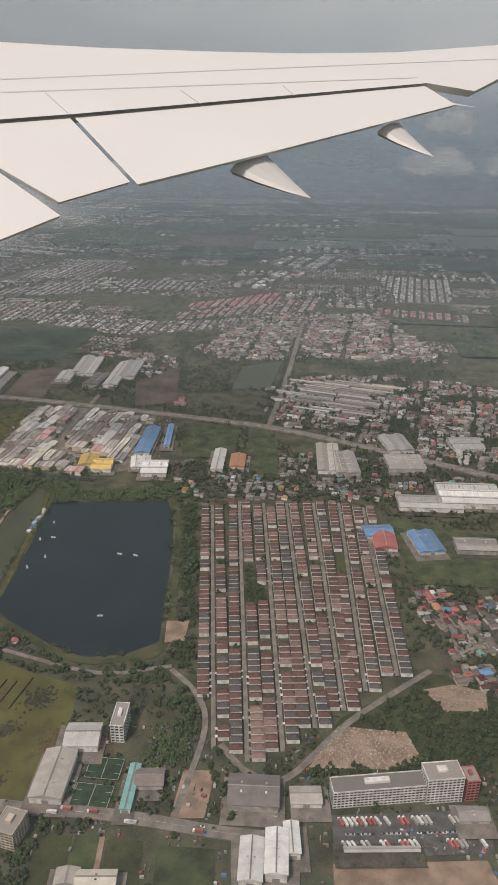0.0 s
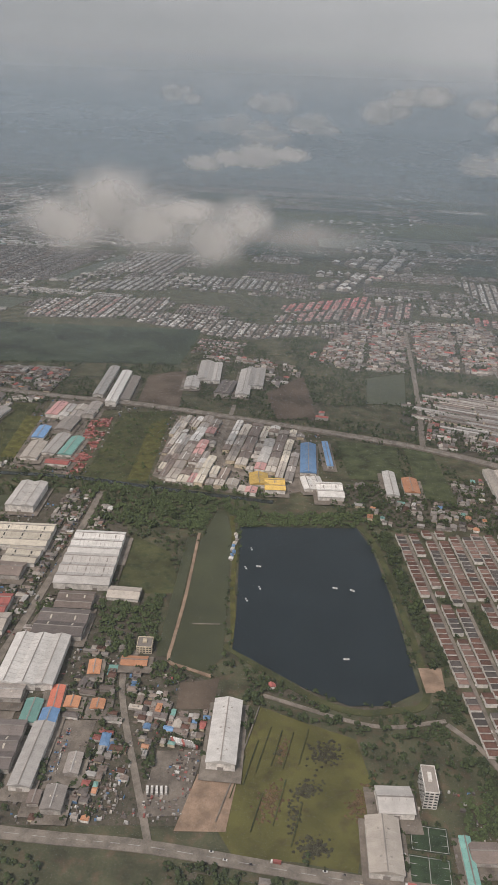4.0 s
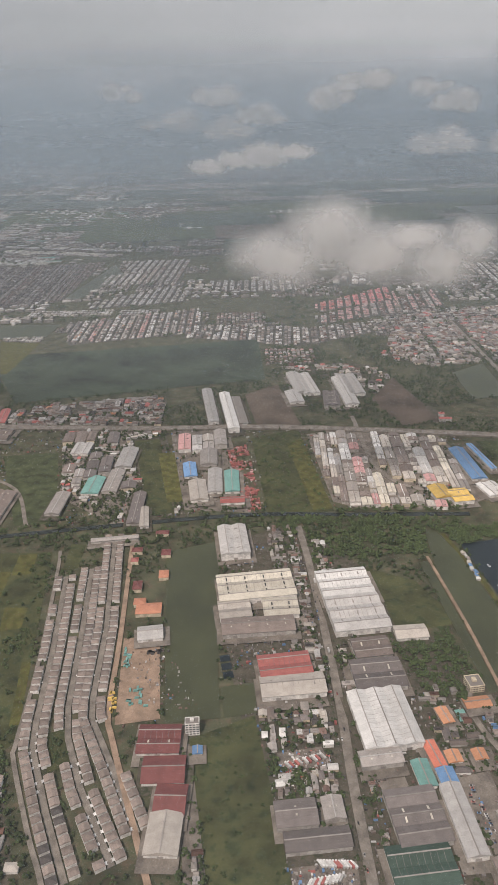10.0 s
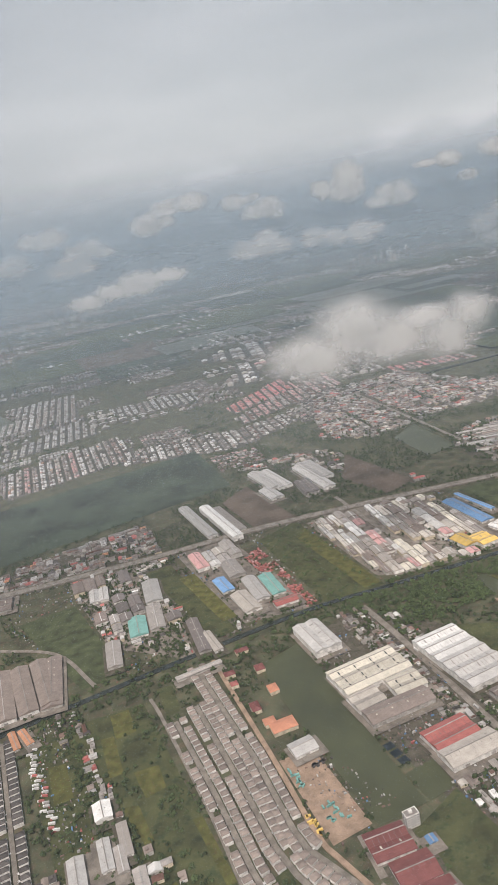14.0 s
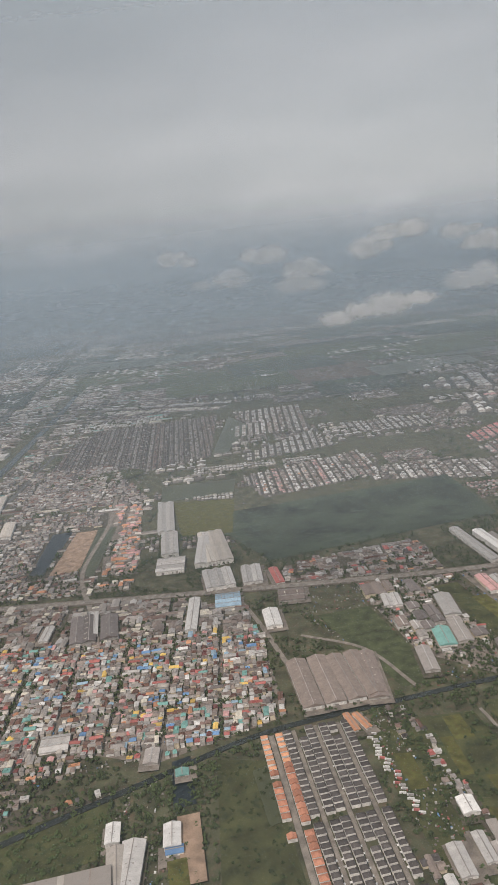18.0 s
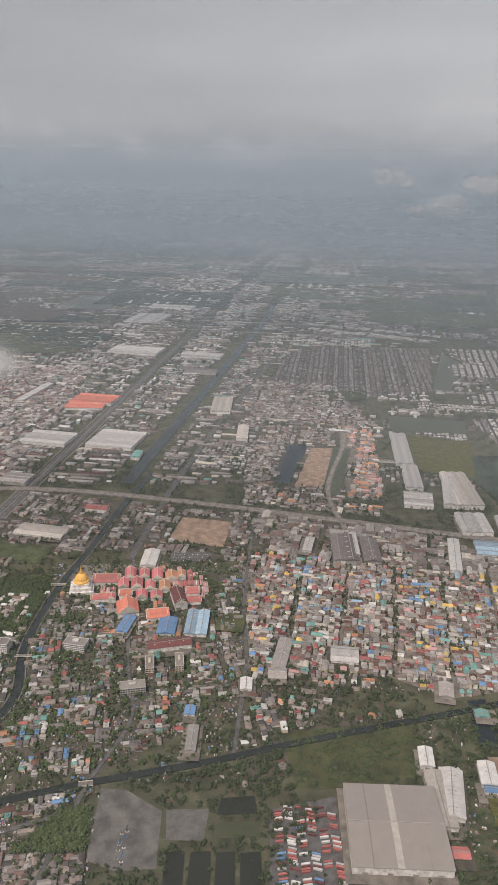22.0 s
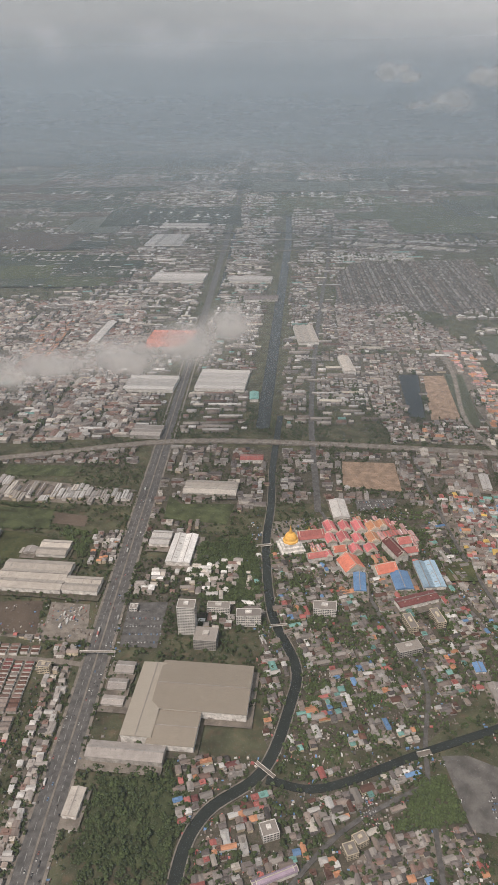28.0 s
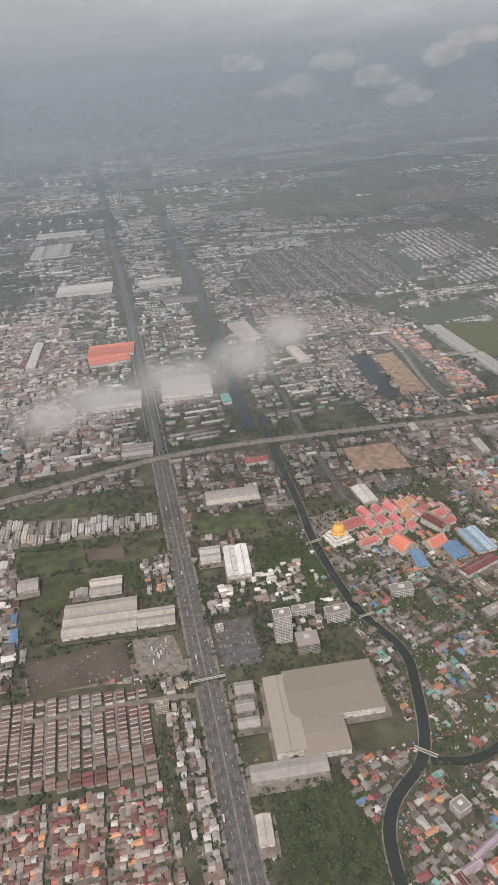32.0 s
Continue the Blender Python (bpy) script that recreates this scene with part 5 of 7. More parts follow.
town([(-168, 296), (-130, 300), (-139, 250), (-175, 242)], 3.6, -10, MIX + ["blue"], .92, 20, "workers' houses", "crowded workers'", (1.8, 3.4), (1.2, 1.9), 9, green=.1)
town([(-200, 330), (-165, 335), (-178, 225), (-205, 225)], 3.9, -7, MIX, .7, 14, "factory houses", "small factory-side", (1.8, 3.8), (1.2, 2.0), 10, green=.35)
town([(-284, 330), (-250, 330), (-256, 225), (-286, 225)], 4.1, -7, DULL, .75, 14, "factory houses", "small factory-side", (1.8, 4.1), (1.2, 2.0), 11, green=.35)
town([(-246, 500), (-226, 500), (-252, 225), (-260, 225)], 3.6, -7, DULL, .7, 6, "lane huts", "small lane-side", (1.7, 3.3), (1.2, 1.8), 42, green=.2)
town([(-222, 480), (-208, 480), (-240, 225), (-250, 225)], 3.6, -7, DULL, .7, 6, "lane huts", "small lane-side", (1.7, 3.3), (1.2, 1.8), 43, green=.2)
town([(-322, 318), (-310, 318), (-312, 225), (-326, 225)], 3.2, -7, MIX + ["blue", "red"], .9, 10, "pond houses", "small lane-side", (1.8, 3.1), (1.2, 2.0), 12, green=.0)
town([(-449, 524), (-432, 520), (-428, 400), (-448, 400)], 4.8, -5, DULL + ["white", "tile_brown", "red"], .7, 10, "ditch houses", "scattered plot-side", (2.1, 4.1), (1.3, 2.0), 13, green=.3)
town([(-478, 400), (-428, 400), (-402, 318), (-386, 250), (-478, 250)], 5.6, -7, DULL + ["brown", "red", "tile_brown"], .6, 14, "workshops", "low workshop", (3.0, 7.0), (1.6, 2.8), 36, green=.2)


def packed_sheds(poly, rot, tones, seed, wide=(7, 12), long=(9, 26), gap=(.6, 2.2), skip=.08, tall=(2.4, 4.0), name="works_sheds", label="close-packed long works sheds with weathered roofs", ground=True):
    """A works quarter: long roofs in columns with narrow yards between them."""
    r, b = random.Random(seed), Batch(BATCH_MATS)
    xs, ys = [p[0] for p in poly], [p[1] for p in poly]
    cx, cy, reach = sum(xs) / len(xs), sum(ys) / len(ys), max(max(xs) - min(xs), max(ys) - min(ys)) * .75
    if ground:
        patch("works_ground", poly, yard_mat, "worn concrete ground of a works quarter", False, z=.03 + seed * .0002)
    u = -reach
    while u < reach:
        w, v = r.uniform(*wide), -reach
        tone = r.choice(tones)
        while v < reach:
            d = r.uniform(*long)
            q = turned([(u + w / 2, v + d / 2, 0)], rot)[0]
            x, y = cx + q[0], cy + q[1]
            v += d + r.uniform(*gap)
            ends = [turned([(u + w / 2 + a * w * .4, v - d / 2 + c * d * .4, 0)], rot)[0] for a in (-1, 1) for c in (-1, 1)]
            if r.random() < skip or not all(bool(inside(poly, np.array(cx + e[0]), np.array(cy + e[1]))) and free(cx + e[0], cy + e[1]) for e in ends):
                continue
            if r.random() < .45:
                tone = r.choice(tones)
            h, k = r.uniform(*tall), PALETTE.index(tone)
            b.add(box_geo(-w / 2, w / 2, -d / 2, d / 2, 0, h), x, y, rot, len(PALETTE) + r.randrange(3))
            b.add(gable_geo(-w / 2 - .2, w / 2 + .2, -d / 2 - .2, d / 2 + .2, h + .04, w * .13), x, y, rot, k)
            cap = PALETTE.index(r.choice(("white", "lightgrey", "grey", "brown", "darkgrey")))
            b.add(box_geo(-.25, .25, -d / 2, d / 2, h + w * .13 - .1, h + w * .13 + .3), x, y, rot, cap)
            for q in range(int(d / 4)):
                if r.random() < .3:
                    yy = -d / 2 + 4 * q + 2
                    b.add(box_geo(w * .12, w * .3, yy - .35, yy + .35, h + w * .05, h + w * .11), x, y, rot, cap)
            take(oblong(x, y, w, d, rot, .3))
        u += w + r.uniform(.3, 1.6)
    b.done(name, label, "sheds")


CREAMY = ["beige", "cream", "beige", "warmgrey", "brown", "lightgrey", "white", "pink", "tile_taupe", "beige", "grey", "cream", "brown"]
packed_sheds([(-178, 657), (-142, 662), (-119, 648), (-64, 640), (-58, 562), (-72, 512), (-97, 500), (-133, 506), (-173, 517), (-188, 530)], -11, CREAMY, 52, (4, 9), (5, 16), (.5, 1.6), .06, (2.0, 3.4))
packed_sheds([(-398, 712), (-336, 704), (-332, 525), (-352, 527), (-394, 580)], -6, ["brown", "warmgrey", "grey", "tile_taupe", "lightgrey", "darkgrey", "brown", "beige"], 51, (6, 12), (9, 26), (1, 5), .3)
packed_sheds([(-300, 690), (-246, 690), (-252, 526), (-300, 540)], -5, ["grey", "lightgrey", "brown", "warmgrey", "pink", "beige"], 50, (6, 11), (9, 22), (1, 5), .25)
town([(-469, 767), (-415, 783), (-305, 780), (-304, 712), (-379, 715), (-461, 733)], 5.2, -9, DARKTOWN + ["brown", "red", "tile_taupe", "orange"], .8, 0, "n", "low highway-side", (2.8, 7.0), (1.6, 3.2), 14, green=.25)
town([(-398, 712), (-305, 700), (-300, 530), (-352, 527), (-394, 580)], 4.6, -9, DULL + ["brown", "red"], .55, 8, "factory quarter", "small factory-side", (2.3, 4.6), (1.4, 2.7), 15, green=.5)
packed_sheds([(40, 679), (75, 743), (196, 715), (156, 647), (108, 590), (83, 624)], -24 + 90, ["lightgrey", "grey", "brown", "tile_taupe", "grey", "beige"], 21, (4.2, 5.2), (24, 46), (1.2, 3), .05, (2.4, 3))
town([(60, 590), (230, 480), (300, 700), (190, 745), (63, 745), (30, 660)], 5.4, -18, DARKTOWN, .8, 0, "n", "low town", (2.8, 5.4), (1.4, 2.7), 22 - 1, green=.45)
town([(-140, 206), (-90, 198), (-90, 150), (-150, 150)], 5.3, -9, MIX, .5, 6, "roadside houses", "roadside", seed=17, green=.4)
town([(104, 350), (190, 320), (180, 220), (108, 270)], 4.5, 10, MIX + ["red", "maroon", "red", "maroon", "red", "tile_brown", "tile_brown"], .85, 10, "eastern houses", "low roadside", seed=19, green=.35)
town([(-50, 520), (110, 545), (200, 480), (110, 455), (-30, 462)], 4.9, -15, MIX, .5, 8, "northern houses", "low roadside", seed=20, green=.4)
town([(-40, 860), (68, 1060), (230, 1050), (260, 800), (100, 820), (10, 812)], 6.3, -12, DARKTOWN, .85, 0, "n", "low town", (3.3, 6.3), (1.4, 3.4), 22, green=.3)
town([(-160, 850), (-60, 840), (-35, 650), (-60, 660), (-90, 760)], 6.3, -12, DARKTOWN, .7, 0, "n", "low town", (3.3, 6.3), (1.4, 3.4), 23, green=.35)
packed_sheds([(-1150, 806), (-997, 758), (-1000, 730), (-1150, 762)], -10, ["lightgrey", "white", "grey", "beige", "brown", "lightgrey"], 24, (3.4, 4.4), (8, 15), (.8, 2.5), .1, (2.0, 3.2))
town([(-1200, 838), (-1000, 842), (-1000, 800), (-1130, 826), (-1200, 826)], 5.6, -8, GREYTOWN, .75, 0, "n", "grey roadside", (2.8, 6.3), (1.4, 3.1), 27, green=.4)
town([(-1026, 690), (-1004, 690), (-1008, 645), (-1028, 648)], 4.0, -8, DULL + ["white", "orange"], .9, 6, "avenue shophouses", "avenue-side", (2.4, 4.2), (1.8, 3.4), 37, green=.05)
town([(-1200, 760), (-1125, 756), (-1122, 590), (-1200, 600)], 5.2, -8, GREYTOWN + ["blue", "white"], .8, 0, "n", "grey outlying", (3.2, 8.0), (1.4, 2.8), 38, green=.15)
town([(-985, 845), (-720, 790), (-735, 700), (-880, 720), (-985, 660)], 5.6, -9, GREYTOWN, .75, 0, "n", "grey roadside", (2.8, 6.3), (1.4, 2.7), 25, green=.3)
town([(-1000, 650), (-905, 640), (-900, 560), (-1010, 560)], 5.1, -9, DULL + ["white", "white"], .6, 10, "hospital quarter", "low roadside", (2.6, 4.9), (1.4, 2.7), 26, green=.35)
town([(-738, 800), (-560, 750), (-500, 705), (-505, 672), (-640, 700), (-740, 722)], 5.4, -12, ["beige", "brown", "warmgrey", "grey", "tile_taupe", "lightgrey", "cream", "brown", "tile_umber"], .8, 0, "n", "low highway-side", (3.2, 8.0), (1.6, 3.0), 39, green=.1)
town([(-735, 1080), (-600, 1060), (-640, 800), (-740, 820)], 5.8, -9, GREYTOWN, .75, 0, "n", "low town", (3.0, 5.4), (1.4, 2.7), 28, green=.4)
town([(-612, 1075), (-569, 1060), (-591, 832), (-629, 841)], 6.8, -12, ["orange", "pink", "tile_taupe", "beige"], .97, 0, "n", "orange-roofed estate", (4.1, 5.9), (1.8, 2.4), 29, ("hip",), green=.0)
town([(-735, 850), (-600, 815), (-600, 795), (-735, 825)], 5.9, -12, ["orange", "cream", "beige", "tile_taupe"], .9, 0, "n", "orange-roofed row", (3.7, 5.4), (1.8, 2.4), 31, ("hip",), green=.0)
patch("container_yard", [(-722, 432), (-686, 441), (-684, 345), (-724, 345)], asphalt, "dark asphalt container yard", False, z=.12)
town([(-750, 1320), (-600, 1290), (-560, 1080), (-735, 1090)], 6.3, -9, GREYTOWN, .9, 0, "n", "low town", (3.3, 5.9), (1.4, 2.7), 32, green=.2)

town([(-1700, 1500), (-1130, 1400), (-1130, 870), (-1700, 850)], 8, -8, GREYTOWN, .62, 0, "n", "grey outlying", (4, 8), (2, 3.4), 33, green=.4)
town([(-1130, 1400), (-1010, 1380), (-1000, 870), (-1130, 870)], 6.5, -8, GREYTOWN, .8, 0, "n", "grey roadside", (4, 8), (2, 3.4), 34, green=.2)
town([(-40, 290), (-60, 284), (-118, 300), (-110, 308)], 5.5, 10, ["orange", "tile_brown", "white", "red", "grey"], .5, 8, "lakeside houses", "small lakeside", seed=35, green=.2)


# ---- temple halls, pagoda, school roofs ----
def hall(x, y, w, d, h, rot, colour):
    """A temple hall: plastered walls, two stacked gable roofs with pale edge boards and a ridge."""
    take(oblong(x, y, w, d, rot, 1.0))
    thing = empty("temple_hall", x, y, rot)
    tagged(thing, "temple hall with tiered %s roof and pale edges" % {"lilac": "faded lilac", "redorange": "orange-red", "pink": "pinkish red", "rose": "pinkish red"}.get(colour, colour), "temple", group="temple halls")
    spin = 0 if d >= w else 90
    bw, bd = (w, d) if d >= w else (d, w)
    g = box_geo(-bw / 2, bw / 2, -bd / 2, bd / 2, 0, h)
    build("wall", turned(g[0], spin), g[1], [wall_white], parent=thing)
    for k, (sw, sd, z) in enumerate(((1.0, 1.0, h), (.62, .82, h + bw * .14))):
        rise = bw * sw * .34
        x1, y1 = bw * sw / 2 + .3, bd * sd / 2 + .4
        g = gable_geo(-x1, x1, -y1, y1, z, rise)
        tier = build("roof_tier", turned(g[0], spin), g[1], [roof_mat[colour]], parent=thing)
        for s in (-1, 1):
            e = gable_geo(-x1 - .05, x1 + .05, s * y1 - .16, s * y1 + .16, z + .1, rise, .1)
            build("gable_edge", turned(e[0], spin), e[1], [roof_mat["cream"]], parent=tier)
        e = box_geo(-.16, .16, -y1, y1, z + rise - .1, z + rise + .25)
        build("ridge", turned(e[0], spin), e[1], [roof_mat["cream"]], parent=tier)


hall(-827, 619, 16.2, 17.1, 4.0, 13, "redorange")
hall(-851, 663, 21.7, 12.9, 3.0, 3, "red")
hall(-850, 635, 16.5, 7.9, 3.0, 7, "red")
hall(-803, 611, 16.5, 12.2, 4.0, 12, "redorange")
hall(-789, 633, 9.6, 23.5, 6.0, 16, "maroon")
hall(-927, 380, 10.6, 3.9, 3.0, 9, "lilac")
hall(-914, 386, 22.1, 3.8, 3.0, 16, "lilac")
hall(-914, 376, 10.5, 5.6, 4.0, 11, "redorange")
hall(-934, 376, 4.2, 8.2, 3.0, 6, "maroon")
hall(-936, 368, 8.4, 3.4, 3.0, 11, "red")
hall(-927, 369, 8.2, 3.4, 3.0, 10, "red")
hall(-903, 365, 18.7, 11.5, 5.0, 8, "red")
hall(-886, 366, 12.1, 13.1, 5.0, 8, "red")
hall(-868, 369, 18.1, 7.4, 4.0, 10, "maroon")
hall(-924, 359, 9.2, 10.2, 4.0, 9, "orange")
for k, (x, y, w, d, tone) in enumerate(((-833, 672, 9, 15, "rose"), (-821, 671, 8, 12, "rose"), (-810, 669, 9, 14, "rose"), (-798, 668, 10, 11, "orange"), (-836, 655, 8, 12, "rose"), (-825, 655, 9, 13, "rose"), (-814, 653, 8, 11, "rose"), (-802, 652, 9, 13, "orange"),
                                        (-832, 640, 10, 9, "redorange"), (-819, 639, 9, 10, "rose"), (-807, 638, 9, 9, "rose"), (-779, 645, 11, 10, "red"), (-778, 633, 13, 8, "red"), (-790, 671, 7, 9, "orange"), (-842, 634, 6, 8, "rose"))):
    hall(x, y, w, d, 3.0 + .4 * (k % 3), 7, tone)

packed_sheds([(-826, 688), (-783, 688), (-762, 655), (-775, 612), (-810, 622), (-858, 640), (-850, 676)], 7, ["red", "pink", "red", "pink", "orange"], 91, (2.6, 4.4), (4, 10), (.3, 1.2), .12, (1.6, 2.6), "cloister_roofs", "low red and pink roofs of temple cloisters", False)
patch("temple_court", [(-880, 690), (-828, 692), (-762, 690), (-758, 650), (-775, 606), (-812, 616), (-884, 642)], concrete, "pale paved temple court", False, z=.021)

def lathe(profile, n=16):
    v = [(math.cos(i * 2 * math.pi / n) * r, math.sin(i * 2 * math.pi / n) * r, z) for r, z in profile for i in range(n)]
    f = [(i + n * k, (i + 1) % n + n * k, (i + 1) % n + n * k + n, i + n * k + n) for k in range(len(profile) - 1) for i in range(n)]
    return v, f + [tuple(reversed(range(n))), tuple(range(n * (len(profile) - 1), n * len(profile)))]


def pagoda(x, y, s):
    thing = empty("pagoda", x, y, 8)
    tagged(thing, "golden bell-shaped pagoda on a white stepped terrace", "pagoda")
    take(oblong(x, y, 12 * s, 12 * s, 0))
    for k in range(3):
        e = (6 - 1.1 * k) * s
        build("terrace_step", *box_geo(-e, e, -e, e, 1.6 * k * s, 1.6 * (k + 1) * s), [wall_white], parent=thing)
    build("bell", *lathe([(3.9 * s, 4.8 * s), (3.9 * s, 5.6 * s), (3.3 * s, 6 * s), (3.1 * s, 7.2 * s), (2.3 * s, 8.6 * s), (1.1 * s, 9.4 * s)]), [roof_mat["gold"]], parent=thing)
    build("spire", *lathe([(1.0 * s, 9.4 * s), (.9 * s, 10.2 * s), (.4 * s, 11.5 * s), (.05 * s, 14 * s)]), [roof_mat["gold"]], parent=thing)


pagoda(-869, 650, 1.6)
pagoda(-852, 664, .75)


def lot(x, y, w, d, rot, mat, name, label, category="ground", z=None):
    return patch(name, oblong(x, y, w, d, rot), mat, label, True, z=z, category=category)


lot(-747, 603, 21.6, 23.7, -8, grass_mid, "playing_field", "worn school playing field")
lot(-590, 445, 13, 48.6, -4, earth, "clay_yard", "long red-brown clay yard")
lot(-599, 430, 10.7, 18.2, -2, grass_light, "lawn", "bright yellow-green lawn")
patch("pond", [(-545, 494), (-532, 496), (-538, 448), (-546, 446)], green_water, "brown-green pond beside orange-roofed houses", True, z=.3, category="water")
lot(-184, 311, 4.8, 7.6, 0, roof_mat["teal"], "swimming_pool", "small turquoise swimming pool", "pool", .33)
for k in range(3):
    lot(-292, 360 + 6.5 * k, 5.5, 5, 0, lake_water, "fish_tank", "small dark square fish pond", "water", .32)


def pitch(x, y, w, d, rot, label):
    ob = lot(x, y, w, d, rot, turf, "football_pitch", label, "pitch", .3)
    z = .31
    for a, b, c, e in ((-.47, .47, -.46, -.44), (-.47, .47, .44, .46), (-.47, -.455, -.46, .46), (.455, .47, -.46, .46), (-.008, .008, -.46, .46), (-.47, -.3, -.2, -.185), (-.47, -.3, .185, .2), (.3, .47, -.2, -.185), (.3, .47, .185, .2)):
        g = box_geo(a * w, b * w, c * d, e * d, z, z + .02)
        q = turned(g[0], rot)
        build("pitch_line", [(u + x, v + y, t) for u, v, t in q], g[1], [lane_white], parent=ob)


pitch(-51, 207, 16, 12.4, -9, "small artificial-turf football pitch beside the street")
pitch(-48, 220.5, 14.9, 11.6, -8, "small artificial-turf football pitch behind another")


# ---- vehicles, boats, stacks ----
veh_rng = random.Random(31)
PAINT = [vehicle_white, vehicle_white, roof_mat["lightgrey"], roof_mat["darkgrey"], roof_mat["red"], roof_mat["blue"], roof_mat["tile_grey"]]


def slab(name, geo, mat):
    me = bpy.data.meshes.new(name)
    me.from_pydata(geo[0], [], geo[1])
    me.materials.append(mat)
    return me


def taper(x0, x1, y0, y1, z0, z1, k=.78):
    v, f = box_geo(x0, x1, y0, y1, z0, z1)
    cx, cy = (x0 + x1) / 2, (y0 + y1) / 2
    return [(cx + (a - cx) * (k if c == z1 else 1), cy + (b - cy) * (k if c == z1 else 1), c) for a, b, c in v], f


car_cabin = slab("cabin", taper(-.3, .3, -.45, .4, .36, .62), glass)
car_bodies = [slab("body", taper(-.36, .36, -.9, .9, .12, .38, .94), m) for m in PAINT]
truck_box = [slab("cargo_box", box_geo(-.5, .5, -2.0, 1.1, .35, 1.5), m) for m in (vehicle_white, vehicle_white, roof_mat["lightgrey"], roof_mat["red"])]
truck_cab = slab("cab", taper(-.48, .48, 1.2, 2.0, .2, 1.2, .88), vehicle_white)


def vehicle(x, y, rot, big=False, z=.3):
    thing = empty("truck" if big else "car", x, y, rot, z)
    tagged(thing, "pale box truck parked in a yard" if big else "small car on the road or in a lot", "truck" if big else "car", "trucks" if big else "cars")
    bits = [("cargo_box", veh_rng.choice(truck_box)), ("cab", truck_cab)] if big else [("body", veh_rng.choice(car_bodies)), ("cabin", car_cabin)]
    for nm, me in bits:
        new(nm, me).parent = thing


# scrub, stubble and drills on the field beside the lake
def tufts(cx, cy, rx, ry, rot, count, mat, label):
    """Low tufts scattered thickly in the middle of a patch and thinly at its edge."""
    r = random.Random(int(cx * 31 + cy * 17))
    v, f = [], []
    for _ in range(count):
        (a, b, _z), = turned([(r.gauss(0, .45) * rx, r.gauss(0, .45) * ry, 0)], rot)
        w, h, n = r.uniform(.35, .95), r.uniform(.12, .4), len(v)
        v += [(cx + a + w * r.uniform(.7, 1.2) * math.cos(k * 1.047), cy + b + w * r.uniform(.7, 1.2) * math.sin(k * 1.047), .05) for k in range(6)]
        v.append((cx + a + r.uniform(-.2, .2), cy + b + r.uniform(-.2, .2), .2 + h))
        f += [(n + k, n + (k + 1) % 6, n + 6) for k in range(6)]
    tagged(build("low_scrub", v, f, [mat]), label, "scrub", kind="stuff")


for cx, cy, rx, ry, rot, count in ((-83, 262, 9, 6, 30, 170), (-94, 242, 8, 4, 35, 130), (-100, 229, 3, 6, -15, 50), (-93, 216, 7, 5, 10, 150), (-104, 262, 2, 2, 0, 14)):
    tufts(cx, cy, rx, ry, rot, count, scrub_dark, "patch of dark withered scrub on the field")
for cx, cy, rx, ry, rot, count in ((-109, 236, 5, 10, -20, 120), (-72, 238, 4, 12, -30, 130), (-103, 262, 3, 8, -15, 50)):
    tufts(cx, cy, rx, ry, rot, count, scrub_red, "patch of reddish dry stubble on the field")
for x, y, run in ((-119, 259, 22), (-113, 268, 24), (-107, 276, 26), (-102, 274, 20), (-97, 273, 21), (-90, 275, 20), (-112, 240, 18), (-102, 247, 22), (-96, 236, 20)):
    road("field_drill", [(x, y), (x - run * .15, y - run * .5), (x - run * .3, y - run)], .4, grass_mid, "shallow dark drainage drill in the field", .12)
road("field_edge", [(-131, 226), (-119, 264), (-112, 288)], .5, concrete, "pale concrete kerb along the field", .3)

# trucks and tankers in two rows on the dark lot
for row, y, sel in ((0, 192.5, .55), (1, 182.5, .6)):
    for k in range(30):
        if veh_rng.random() < sel:
            vehicle(44 + k * 1.75, y, 20 + veh_rng.uniform(-4, 4), True, .2)
for k in range(26):
    if veh_rng.random() < .7:
        vehicle(44 + k * 1.9, 187.5, 90 + veh_rng.uniform(-8, 8), False, .2)
# traffic on the avenue and the streets
for k in range(70):
    y = veh_rng.uniform(380, 800)
    x = -1029 + (y - 414) * .1305 + veh_rng.choice((-6.5, -4, -2, 2, 4, 6.5))
    vehicle(x, y, -7.4 + (0 if x > -1029 + (y - 414) * .1305 else 180), veh_rng.random() < .12, .45)
for k in range(16):
    x = veh_rng.uniform(-150, 0)
    vehicle(x, 189 + (3 - x) * .172 + veh_rng.choice((-1.2, 1.2)), 80, veh_rng.random() < .25, .42)
for k in range(14):
    y = veh_rng.uniform(230, 450)
    vehicle(-254 + (y - 233) * .13 + veh_rng.choice((-1, 1)), y, -7, veh_rng.random() < .2, .42)
for k in range(22):
    vehicle(-200 + veh_rng.choice((0, 2.6)), 249 + k * 1.1, 80, False, .1)
for k in range(30):
    vehicle(-1036 + veh_rng.uniform(-8, 8) + 0, 575 + veh_rng.uniform(0, 20), -10, veh_rng.random() < .4, .1)
for k in range(26):
    u = k / 26
    vehicle(-466 + veh_rng.uniform(-2.5, 2.5), 500 - 75 * u, 60, True, .1)
for k in range(24):
    vehicle(-1003 + veh_rng.uniform(-2, 2), 500 + veh_rng.uniform(0, 110), 80, False, .1)

